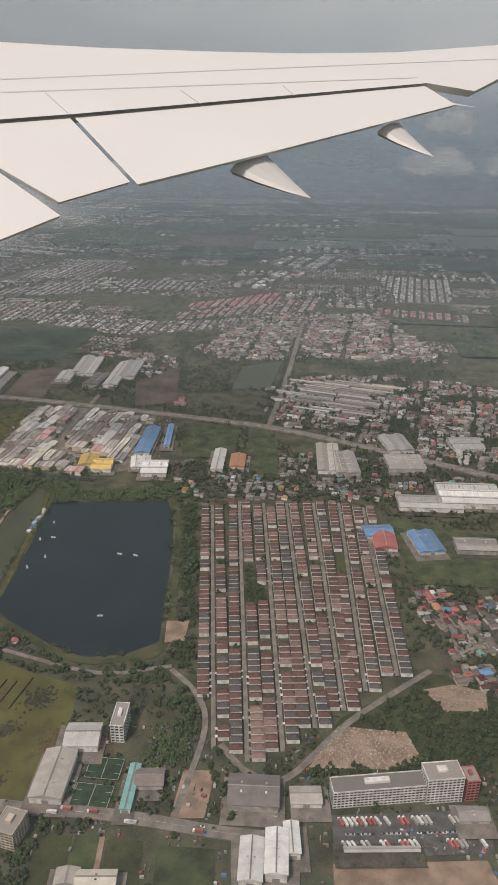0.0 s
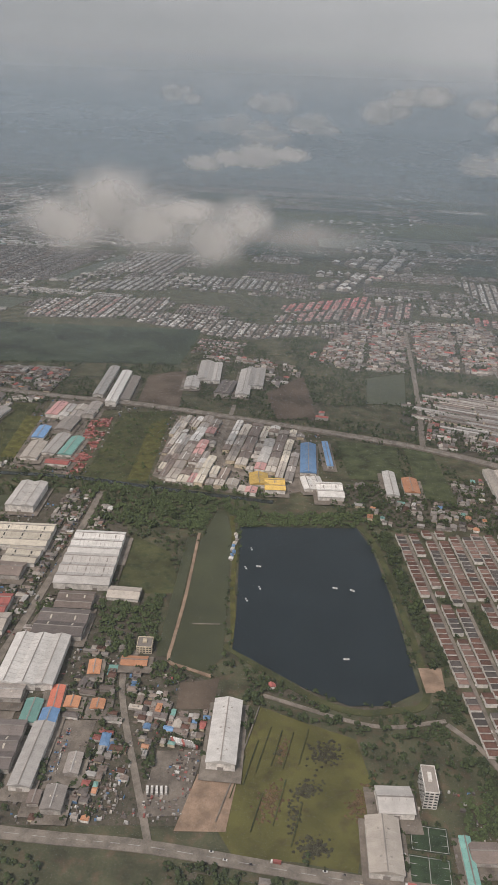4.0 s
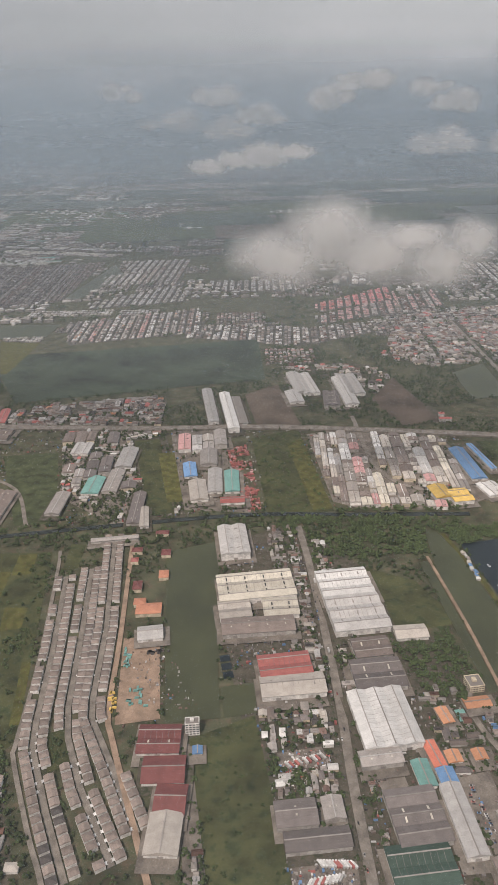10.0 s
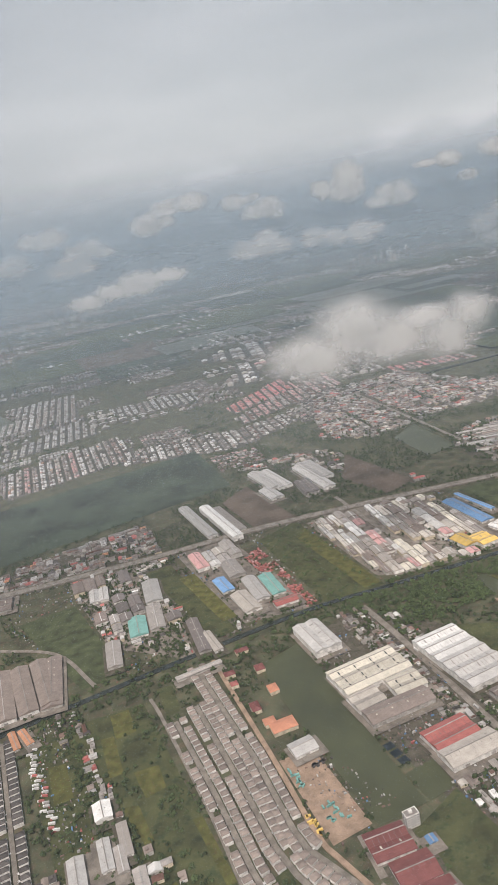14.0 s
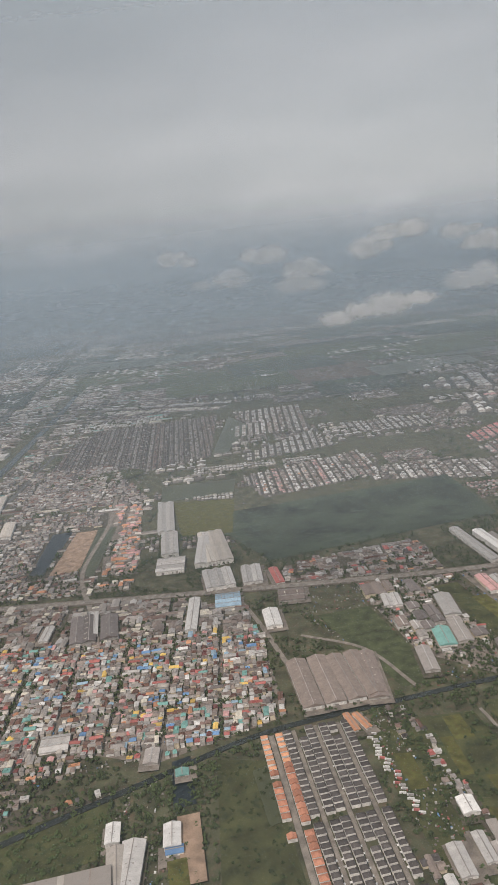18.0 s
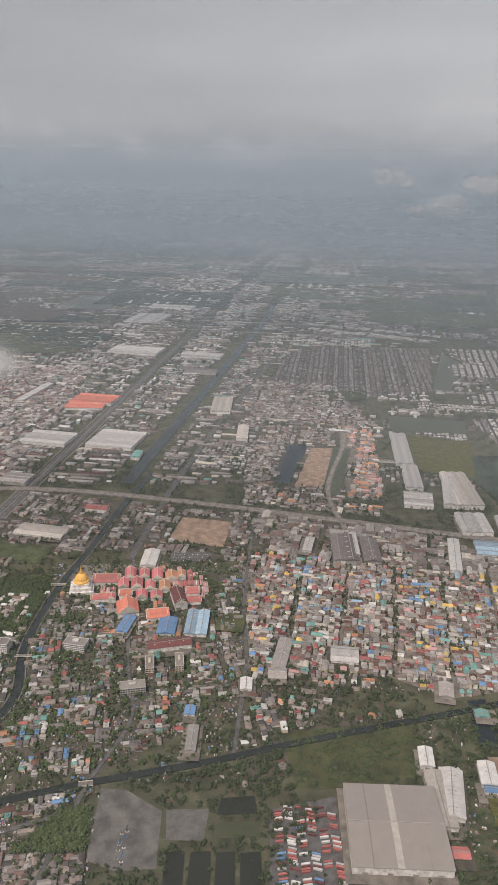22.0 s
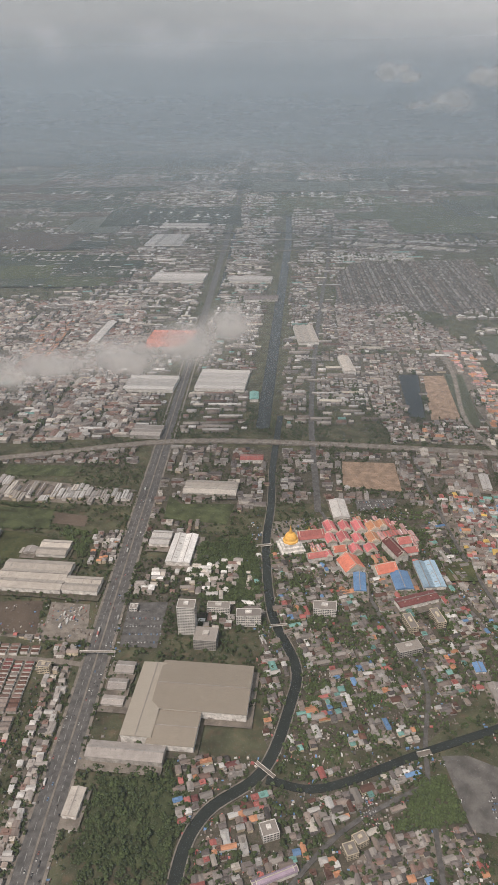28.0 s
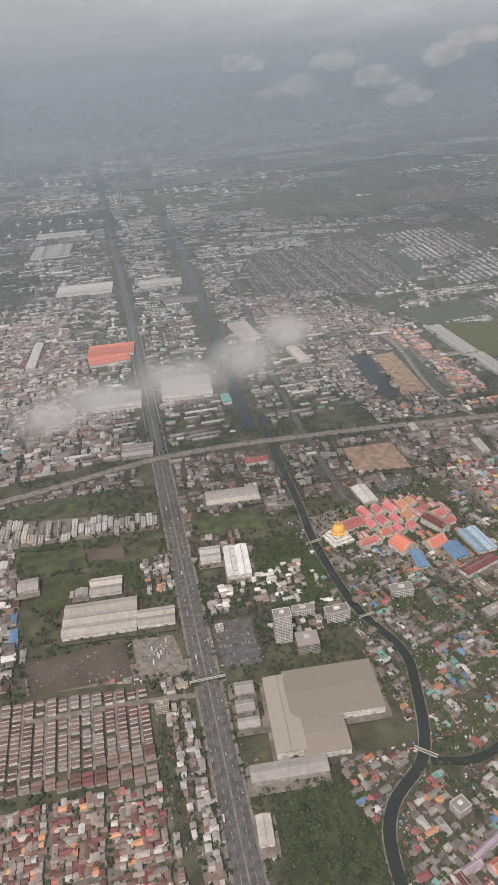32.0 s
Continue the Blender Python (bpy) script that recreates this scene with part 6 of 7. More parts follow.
for k in range(12):
    vehicle(-271 + 1.15 * k, 248.5 - .25 * k, 28, True, .15)
for k in range(10):
    vehicle(-277 + 1.4 * k, 241.5, -40, True, .15)
for k in range(14):
    vehicle(-275 + 1.4 * k, 297 + .15 * k, 20 + 6 * (k % 3), k % 3 > 0, .15)
for k in range(10):
    vehicle(-151 + 1.15 * k, 266.5 - .3 * k, 25, True, .15)
for k in range(5):
    vehicle(-159 + 1.9 * k, 240, 4, True, .15)
for k in range(5):
    vehicle(-270 + 3.2 * k, 229.5 + (k % 2) * 2, 75, True, .15)
boat_hull = slab("hull", taper(-.45, .45, -1.4, 1.4, 0, .4, 1.12), vehicle_white)
boat_deck = slab("deck_house", taper(-.32, .32, -.8, .5, .4, .85, .9), roof_mat["lightgrey"])
for x, y, r in ((-113, 427, 10), (-109, 407, 80), (-109, 384, 15), (-117, 372, 20), (-66, 323, 90), (-64, 386, 70), (-117, 405, 15), (-54, 384, 60)):
    thing = empty("boat", x, y, r, .28)
    tagged(thing, "small white boat moored on the dark lake", "boat", "boats on the lake")
    new("hull", boat_hull).parent = thing
    new("deck_house", boat_deck).parent = thing
for k in range(9):
    u = .35 + .6 * k / 9
    thing = empty("hut", -128 + 6 * u + veh_rng.uniform(-1, 1), 395 + 55 * u, veh_rng.uniform(-20, 20))
    tagged(thing, "small pale fishing hut on the bank between the waters", "hut", "huts on the bank")
    w, d = veh_rng.uniform(1.4, 2.6), veh_rng.uniform(1.6, 3.4)
    build("wall", *box_geo(-w / 2, w / 2, -d / 2, d / 2, 0, 1.4), [wall_grey], parent=thing)
    build("roof", *gable_geo(-w / 2 - .2, w / 2 + .2, -d / 2 - .2, d / 2 + .2, 1.45, .6), [roof_mat[veh_rng.choice(("white", "lightgrey", "beige", "blue"))]], parent=thing)
for cx, cy, w, d, tone, label in ((-340, 353, 9, 15, "teal", "stack of teal scaffold frames in the yard"), (-344, 384, 3, 15, "teal", "stack of teal scaffold frames in the yard"), (-352, 352, 3, 14, "yellow", "yellow machine in the earth yard"), (-330, 385, 9, 3, "tile_grey", "dark pallet stack in the yard")):
    for k in range(14):
        x, y, r = cx + veh_rng.uniform(-.5, .5) * w, cy + veh_rng.uniform(-.5, .5) * d, veh_rng.choice((-7, 83))
        thing = empty("material_stack", x, y, r, .1)
        tagged(thing, label, "stack", "stacks in the yard")
        for q in range(3):
            build("layer", *box_geo(-.45 - .1 * (q == 1), .45, -1.3, 1.3 - .2 * q, q * .4, q * .4 + .3), [roof_mat[tone]], parent=thing)

# shipping containers in rows
crates = []
for tone in ("red", "maroon", "white", "red", "lightgrey", "maroon", "white", "white", "red", "blue"):
    xs = [-2.2 + 4.4 * q / 20 for q in range(21)]
    v = [p for q, x in enumerate(xs) for p in ((x, -.51 + .05 * (q % 2), .1), (x, .51 - .05 * (q % 2), .1), (x, .51 - .05 * (q % 2), 1.12 - .03 * (q % 2)), (x, -.51 + .05 * (q % 2), 1.12 - .03 * (q % 2)))]
    g = (v, [(0, 3, 2, 1), (80, 81, 82, 83)] + [(4 * q + e, 4 * q + (e + 1) % 4, 4 * q + 4 + (e + 1) % 4, 4 * q + 4 + e) for q in range(20) for e in range(4)])
    crates.append(slab("shipping_container", g, roof_mat[tone]))
for col in range(6):
    for row in range(58):
        if veh_rng.random() < .38 or (row + 7 * col) % 19 > 15:
            continue
        ob = new("shipping_container", veh_rng.choice(crates))
        ob.matrix_world = pose(-718 + col * 5.7 + veh_rng.uniform(-.3, .3) + .05 * row, 433 - row * 1.42, .12, 0, 0, -14 if col % 2 else 10)
        tagged(ob, "painted steel shipping container standing in a row", "container", "containers in the yard")

# small goods, stalls, tanks and parked things in yards and lanes
def clutter(poly, count, seed, low=.4, high=1.5, anywhere=False, tones=("white", "lightgrey", "grey", "darkgrey", "brown", "beige", "warmgrey", "tile_grey", "blue", "tile_umber", "red", "brown", "grey")):
    r, b = random.Random(seed), Batch(BATCH_MATS)
    xs, ys = [p[0] for p in poly], [p[1] for p in poly]
    px, py = np.array([r.uniform(min(xs), max(xs)) for _ in range(count)]), np.array([r.uniform(min(ys), max(ys)) for _ in range(count)])
    for x, y, k in zip(px, py, inside(poly, px, py)):
        if not k or not (anywhere or free(x, y)) or noise.noise(Vector((x * .06, y * .06, seed))) < -.15:
            continue
        w, d, h = r.uniform(low, high) * .5, r.uniform(low, high) * r.choice((.5, 1.0, 1.6)), r.uniform(.3, 1.1)
        b.add(taper(-w, w, -d / 2, d / 2, 0, h, r.uniform(.75, 1)), x, y, -7 + r.choice((0, 90)) + r.uniform(-8, 8), PALETTE.index(r.choice(tones)))
    b.done("yard_goods", "small goods, tanks and sheet covers lying in yards", "goods")


for k, (poly, count) in enumerate((([(-290, 480), (-215, 490), (-200, 330), (-135, 300), (-130, 225), (-290, 222)], 4200), ([(-480, 740), (-50, 640), (-40, 505), (-415, 535)], 5200), ([(-349, 398), (-322, 396), (-331, 335), (-350, 326)], 260), ([(-640, 505), (-600, 510), (-600, 400), (-640, 400)], 300),
                                    ([(-905, 690), (-740, 700), (-735, 450), (-910, 450)], 5000), ([(-960, 460), (-815, 446), (-806, 340), (-960, 340)], 2800), ([(-1060, 600), (-990, 640), (-1010, 340), (-1060, 340)], 1500), ([(-70, 245), (30, 240), (110, 215), (110, 150), (-70, 150)], 1600),
                                    ([(-740, 715), (-500, 668), (-510, 540), (-735, 520)], 3500), ([(-812, 440), (-780, 430), (-779, 398), (-811, 400)], 60), ([(-470, 520), (-430, 520), (-440, 330), (-470, 330)], 700))):
    clutter(poly, count, 60 + k)
clutter([(-237, 285), (-224, 286), (-224, 276), (-236, 277)], 420, 81, .3, .9, True, ("tile_grey", "darkgrey", "grey", "tile_umber"))
clutter([(-254, 640), (-236, 645), (-243, 530), (-256, 528)], 900, 80, .8, 2.6, False, ("red", "red", "maroon", "pink", "red"))
for k, (poly, count) in enumerate((([(-157, 261), (-138, 262), (-144, 229), (-161, 228)], 260), ([(-276, 306), (-252, 302), (-257, 282), (-280, 282)], 420), ([(-285, 250), (-258, 250), (-260, 228), (-284, 228)], 240), ([(-200, 277), (-187, 278), (-190, 243), (-201, 241)], 200), ([(-188, 262), (-165, 266), (-172, 226), (-190, 226)], 320),
                                    ([(-345, 396), (-324, 396), (-310, 340), (-338, 340)], 200), ([(42, 196), (100, 196), (97, 179), (41, 178)], 160), ([(-1050, 602), (-1024, 597), (-1021, 562), (-1051, 568)], 220), ([(-1121, 610), (-1058, 604), (-1058, 573), (-1120, 582)], 160), ([(-20, 196), (-8, 196), (-4, 217), (-16, 218)], 40))):
    clutter(poly, count, 100 + k, .35, 1.3, True)
for k in range(40):
    vehicle(-866 + (k % 4) * 2.3 + veh_rng.uniform(-.2, .2), 409 + (k // 4) * 2.2, 8 + 90 * (k % 2), False, .1)
for k in range(16):
    vehicle(-798 + veh_rng.choice((0, 2.4)) + veh_rng.uniform(-.3, .3), 396 + 1.6 * k, 90, False, .12)

for k in range(44):
    vehicle(-800 + (k % 15) * 2.3 + veh_rng.uniform(-.2, .2), 700 + (k // 15) * 5.2, veh_rng.uniform(-6, 6), False, .3)
for k in range(56):
    vehicle(-994 + (k % 12) * 2.1 + veh_rng.uniform(-.2, .2), 556 + (k // 12) * 8.0 - (k % 12) * .3, veh_rng.uniform(-6, 6), False, .3)

# rubble heaps
rub = np.random.default_rng(4)
for poly, count in (([(35, 219), (50, 241), (79, 237), (82, 222), (68, 217)], 1500), ([(93, 263), (108, 266), (122, 261), (119, 249), (100, 249)], 900)):
    xs, ys = [p[0] for p in poly], [p[1] for p in poly]
    px, py = rub.uniform(min(xs), max(xs), count), rub.uniform(min(ys), max(ys), count)
    keep = inside(poly, px, py)
    vs, fs = [], []
    for x, y in zip(px[keep], py[keep]):
        s = rub.uniform(.2, .8)
        v = np.array([(1, 0, -.3), (-.5, .87, -.3), (-.5, -.87, -.3), (0, 0, .8)]) * rub.uniform(.5, 1.4, (4, 3)) * s + (x, y, .25)
        fs += [(len(vs) * 4 + a, len(vs) * 4 + b, len(vs) * 4 + c) for a, b, c in ((0, 1, 3), (1, 2, 3), (2, 0, 3))]
        vs.append(v)
    tagged(trimesh("rubble_heap", np.concatenate(vs), fs, [rubble_mat]), "pale broken rubble lying in heaps", "rubble", kind="stuff")


# ---- the far plain ----
far_rng = random.Random(77)
FAR_TONES = {
    "dark": ["tile_grey", "tile_umber", "grey", "darkgrey", "tile_taupe", "tile_grey"],
    "white": ["white", "cream", "white", "lightgrey", "beige", "white"],
    "pale": ["lightgrey", "beige", "white", "grey", "tile_taupe", "lightgrey"],
    "mixed": ["lightgrey", "grey", "brown", "tile_taupe", "white", "darkgrey", "beige", "tile_umber", "warmgrey", "tile_brown", "white", "grey"],
    "red": ["red", "pink", "red", "rose", "pink"],
    "rosy": ["pink", "grey", "tile_taupe", "lightgrey", "pink", "tile_brown"],
    "orange": ["orange", "pink", "tile_orange", "beige", "orange"],
    "works": ["lightgrey", "white", "white", "cream", "beige", "lightgrey", "white", "grey", "brown"],
}
FAR_KEYS = ["white", "cream", "lightgrey", "beige", "grey", "darkgrey", "warmgrey", "brown", "tile_grey", "tile_umber", "tile_taupe", "tile_brown", "tile_orange", "red", "pink", "rose", "orange", "teal", "blue", "lightblue"]
# wall tone darkened to take in the shadows, windows and trees on house fronts
far_wall = surface("shade_toned_far_walls", (0.13, 0.12, 0.11), (0.26, 0.24, 0.22), .6, .9, spread=.3)
FAR_MATS = [roof_mat[k] for k in FAR_KEYS] + [wall_grey, far_wall]
UNIT_V = np.array([(-.5, -.5, 0), (.5, -.5, 0), (.5, .5, 0), (-.5, .5, 0), (-.5, -.5, 1), (.5, -.5, 1), (.5, .5, 1), (-.5, .5, 1), (0, -.5, 1.4), (0, .5, 1.4)], float)
UNIT_F = np.array([(0, 1, 5), (0, 5, 4), (4, 5, 8), (1, 2, 6), (1, 6, 5), (2, 3, 7), (2, 7, 6), (6, 7, 9), (3, 0, 4), (3, 4, 7), (4, 8, 9), (4, 9, 7), (8, 5, 6), (8, 6, 9)])
UNIT_ROOF = np.array([0] * 10 + [1] * 4, bool)


class FarTown:
    """Plain gabled houses of one far district, joined."""

    def __init__(self):
        self.rows = []

    def add(self, x, y, w, d, h, rot, tone):
        self.rows.append((x, y, w, d, h, radians(rot), FAR_KEYS.index(tone), len(FAR_KEYS) + (far_rng.random() < .8)))

    def done(self, name, label):
        if not self.rows:
            return
        a = np.array(self.rows)
        p = UNIT_V[None] * a[:, None, 2:5]
        c, s = np.cos(a[:, 5])[:, None], np.sin(a[:, 5])[:, None]
        v = np.stack([p[..., 0] * c - p[..., 1] * s + a[:, 0:1], p[..., 0] * s + p[..., 1] * c + a[:, 1:2], p[..., 2]], -1)
        f = UNIT_F[None] + (np.arange(len(a)) * 10)[:, None, None]
        i = np.where(UNIT_ROOF[None], a[:, 6:7], a[:, 7:8]).astype(int)
        tagged(trimesh(name, v.reshape(-1, 3), f.reshape(-1, 3), FAR_MATS, i.ravel()), label, "settlement", kind="stuff")


def district(poly, rot, tones, house, lane, label, skip=.06, rows_of=9, high=(1.3, 1.9)):
    """Rows of alike houses back to back along straight lanes, inside an outline. house: width and depth, lane: free width."""
    xs, ys = [p[0] for p in poly], [p[1] for p in poly]
    cx, cy, reach = sum(xs) / len(xs), sum(ys) / len(ys), max(max(xs) - min(xs), max(ys) - min(ys))
    w, d = house
    spots = []
    for r in range(int(-reach / (2 * d + lane)), int(reach / (2 * d + lane)) + 1):
        tone = far_rng.choice(tones)
        for k in range(int(-reach / w), int(reach / w) + 1):
            if k % rows_of == 0:
                continue
            for side in (-.5, .5):
                if far_rng.random() < skip:
                    continue
                q = turned([(r * (2 * d + lane) + side * d, k * w, 0)], rot)[0]
                spots.append((cx + q[0], cy + q[1], tone if far_rng.random() < .6 else far_rng.choice(tones)))
    ok = inside(poly, np.array([s[0] for s in spots]), np.array([s[1] for s in spots]))
    b = FarTown()
    for (x, y, tone), k in zip(spots, ok):
        if k and free(x, y):
            b.add(x, y, d * .92, w * far_rng.uniform(.8, .95), far_rng.uniform(*high), rot, tone)
    b.done("far_estate", label)
    patch("far_estate_ground", poly, far_lane, "pale dusty ground of a far estate", False, z=.02 + .0005 * len(FAR_DISTRICTS))
    take(poly)
    FAR_DISTRICTS.append(poly)


FAR_DISTRICTS = []
far_lane = surface("far_estate_lanes", (0.06, 0.06, 0.048), (0.12, 0.112, 0.095), .5, .95, spread=0.0, fine=12, stain=.3)
T = FAR_TONES
district([(-665, 1490), (-612, 1590), (-372, 1580), (-440, 1255), (-566, 1222), (-712, 1255)], -7, T["dark"], (5, 3.2), 2.6, "wide far estate of dark roofs in close rows", .1)
district([(-598, 1856), (-310, 1716), (-318, 1690), (-600, 1826)], -117 + 90 + 90, T["white"], (8, 6), 4, "long rows of far white roofs", .03, 14)
district([(-596, 1800), (-350, 1668), (-354, 1640), (-598, 1762)], -117 + 90 + 90, T["white"], (8, 6), 4, "long rows of far white roofs", .05, 14)
district([(-396, 1225), (-246, 1325), (-238, 1205), (-390, 1190)], -12, T["white"], (5.5, 3.8), 4.5, "far estate of white roofs in rows", .05, 7)
district([(-372, 1437), (-271, 1476), (-290, 1350), (-375, 1360)], -12, T["pale"], (5.5, 3.8), 4.5, "far estate of pale roofs in rows", .1, 7)
district([(-338, 1580), (-201, 1565), (-246, 1310), (-325, 1420)], -12, T["pale"], (6, 4), 5, "far estate of pale grey roofs in rows", .1, 6)
district([(-422, 1112), (-227, 1150), (-228, 1020), (-412, 1002)], -8, T["pale"] + T["orange"][:2] + T["mixed"], (4.6, 3.6), 3.4, "far estate of beige roofs and small gardens", .22, 8)
district([(-250, 1062), (-80, 1004), (-12, 1018), (-8, 968), (-120, 925), (-262, 1002)], -12, T["mixed"], (5, 4.4), 3, "far village of mixed roofs along a lane", .3, 8)
district([(-186, 1346), (-37, 1310), (-60, 1220), (-192, 1273)], -10, T["white"] + T["pale"], (5.5, 3.8), 4.5, "far estate of pale roofs in rows", .14, 8)
district([(-54, 1128), (97, 1222), (85, 1134), (-54, 1088)], -14, T["red"], (5, 4.4), 4, "far estate of red roofs in rows", .05, 9)
district([(-67, 1062), (167, 1185), (135, 1077), (-71, 1022)], -14, T["rosy"], (5, 4.2), 4, "far estate of dull pink and grey roofs", .12, 9)
district([(226, 1098), (360, 1042), (351, 1000), (226, 1052)], -14, T["red"] + T["rosy"], (5, 4.2), 4, "far estate of red and grey roofs", .1, 9)
district([(285, 1393), (420, 1338), (360, 1138), (278, 1136)], -14, T["pale"], (6, 4.2), 4, "far estate of grey roofs in rows", .1, 9)
district([(-712, 1191), (-570, 1145), (-595, 1092), (-719, 1118)], -14, T["pale"] + T["mixed"], (5, 4.4), 4, "far belt of detached pale houses", .25, 7)
district([(-1162, 1282), (-1112, 1292), (-1128, 1090), (-1172, 1088)], -5, T["orange"], (6, 5), 4, "far estate of orange roofs in rows", .03, 12)
district([(85, 1590), (285, 1585), (190, 1440), (72, 1528)], -20, T["works"], (22, 14), 12, "far works with long white roofs", .2, 5, (4, 6))
district([(112, 1420), (170, 1420), (60, 1240), (0, 1254)], -20, T["works"] + ["pink"], (18, 12), 8, "far works with long pale roofs", .2, 5, (4, 6))
patch("far_lake", [(-352, 1553), (-437, 1266), (-412, 1262), (-335, 1440)], green_water, "grey-green reservoir beside an estate", True, z=.3, category="water")
patch("sports_oval", [(-597 + 46 * math.cos(a * .3142), 1226 + 30 * math.sin(a * .3142)) for a in range(20)], grass_mid, "green oval sports ground", True, category="field")
for i in range(420):
    y = 850 + 5200 * far_rng.random() ** 1.6
    x = far_rng.uniform(-1500 - y * .3, 500 + y * 1.0)
    w, d = far_rng.uniform(60, 260) * (1 + y / 3000), far_rng.uniform(40, 160) * (1 + y / 2500)
    turn = far_rng.uniform(-14, -4)
    shape = oblong(x, y, w, d, turn)
    if y < 2100 and (taken[window_of(shape)] & inside(shape, gx[window_of(shape)], gy[window_of(shape)])).any():
        continue
    mat = far_rng.choice((field_dark, field_dark, grass_dark, grass_dark, field_dark, field_brown, green_water))
    patch("far_field", shape, mat, "flat distant field" if mat is not green_water else "flat distant pond", False)
for i in range(110):
    y = 950 + 4200 * far_rng.random() ** 1.3
    x = far_rng.uniform(-1400 - y * .2, 300 + y * .8)
    run, turn = far_rng.uniform(250, 1100), radians(far_rng.choice((-9, -9, -10, -7, 83)))
    if abs(math.sin(turn)) > .5:
        run *= .6
    wet = far_rng.random() < .4
    ends = [(x, y), (x + run * math.cos(turn), y + run * math.sin(turn))]
    if y < 1700 and not all(free(x + (ends[1][0] - x) * k / 8, y + (ends[1][1] - y) * k / 8) for k in range(9)):
        continue
    road("far_canal" if wet else "far_road", ends, far_rng.uniform(3, 7), river_water if wet else concrete, "thin straight far canal" if wet else "thin pale far road", .4, False, "water" if wet else "road")

# the rest of the plain, block by block: estates in rows, works, mixed streets and open land between them
b, row_y = FarTown(), 880.0
while row_y < 4700:
    deep = far_rng.uniform(34, 62) * (1 + max(0, row_y - 1200) / 1500)
    x = -1650 - row_y * .22
    while x < 420 + row_y * .62:
        wide = far_rng.uniform(50, 150) * (1 + max(0, row_y - 1200) / 2200)
        cx, cy = x + wide / 2, row_y + deep / 2 - (x + 600) * .16
        x += wide + far_rng.uniform(3, 14)
        spine = abs(cx - (-971 + (cy - 859) * .126)) / (420 + cy * .12)
        built = .72 - .27 * min(1.4, spine) + .5 * noise.noise(Vector((cx * .0016, cy * .0016, 4.4)))
        if far_rng.random() > built + (.16 if cy > 1700 else 0) or cy < 860:
            continue
        grow = 1 + max(0, cy - 1300) / 1300
        kind = far_rng.choice(("dark", "dark", "dark", "mixed", "mixed", "mixed", "pale", "white", "works", "works", "rosy") if spine > .3 else ("mixed", "mixed", "works", "works", "works", "white"))
        tones = T[kind] + T["dark"] * (kind not in ("white", "works"))
        if kind == "works":
            hw, hd, gap, skip, tall = 16 * grow, 5 * grow, 4 * grow, .45, (1.8, 3)
        elif kind == "mixed":
            hw, hd, gap, skip, tall = 5.5 * grow, 4.2 * grow, 3 * grow, .45, (1.2, 2.4)
        else:
            hw, hd, gap, skip, tall = 5.5 * grow, 4 * grow, 4 * grow, .15, (1.2, 1.8)
        for r in range(int(deep / (2 * hd + gap)) + 1):
            row_tone = far_rng.choice(tones)
            for k in range(int(wide / hw)):
                for side in (0, 1):
                    if far_rng.random() < skip:
                        continue
                    u, v = (k + .5) * hw - wide / 2, r * (2 * hd + gap) + side * hd - deep / 2
                    q = turned([(u, v, 0)], -9)[0]
                    px, py = cx + q[0], cy + q[1]
                    side_off = -971 + (py - 859) * .126
                    if abs(px - side_off) < 14 or abs(px - (-868 + (py - 870) * .15)) < 22 or not free(px, py, 2):
                        continue
                    b.add(px, py, hw * far_rng.uniform(.7, .95), hd * far_rng.uniform(.7, .95), far_rng.uniform(*tall) * (1 + .2 * grow), -9 + (90 if kind == "works" and r % 2 else 0), row_tone if far_rng.random() < .55 else far_rng.choice(tones))
    row_y += deep + 6
for i in range(5200):
    y = 870 + 2300 * far_rng.random() ** 1.5
    side = -971 + (y - 859) * .126
    x = side + far_rng.gauss(0, 1) * (150 + (y - 870) * .06) + 40
    w, d = far_rng.choice((5, 7, 9, 14, 22, 30)) * far_rng.uniform(.8, 1.3), far_rng.uniform(3.5, 7.5)
    if abs(x - side) < 12 + w / 2 or abs(x - (-868 + (y - 870) * .164)) < 16 + w / 2 or not free(x, y, 3):
        continue
    b.add(x, y, d, w, far_rng.uniform(1.5, 3), far_rng.uniform(-11, -6) + 90, far_rng.choice(("white", "lightgrey", "brown", "white", "grey", "tile_umber", "beige", "darkgrey", "cream", "brown", "warmgrey", "tile_taupe", "lightgrey", "tile_brown", "lightgrey", "grey", "teal")))
    if y < 1380:
        take(oblong(x, y, w, d, -8, 1))
b.done("distant_settlements", "far grey and white settlements spread over the plain")
b = FarTown()
for i in range(16):
    x, y = 1340 + far_rng.uniform(-120, 130), 2640 + far_rng.uniform(-60, 120)
    b.add(x, y, far_rng.uniform(12, 18), far_rng.uniform(10, 15), far_rng.uniform(14, 44), -8, far_rng.choice(("white", "lightgrey", "grey")))
b.done("distant_towers", "far pale tower blocks on the plain")

# ---- trees ----
tree_rng = np.random.default_rng(9)


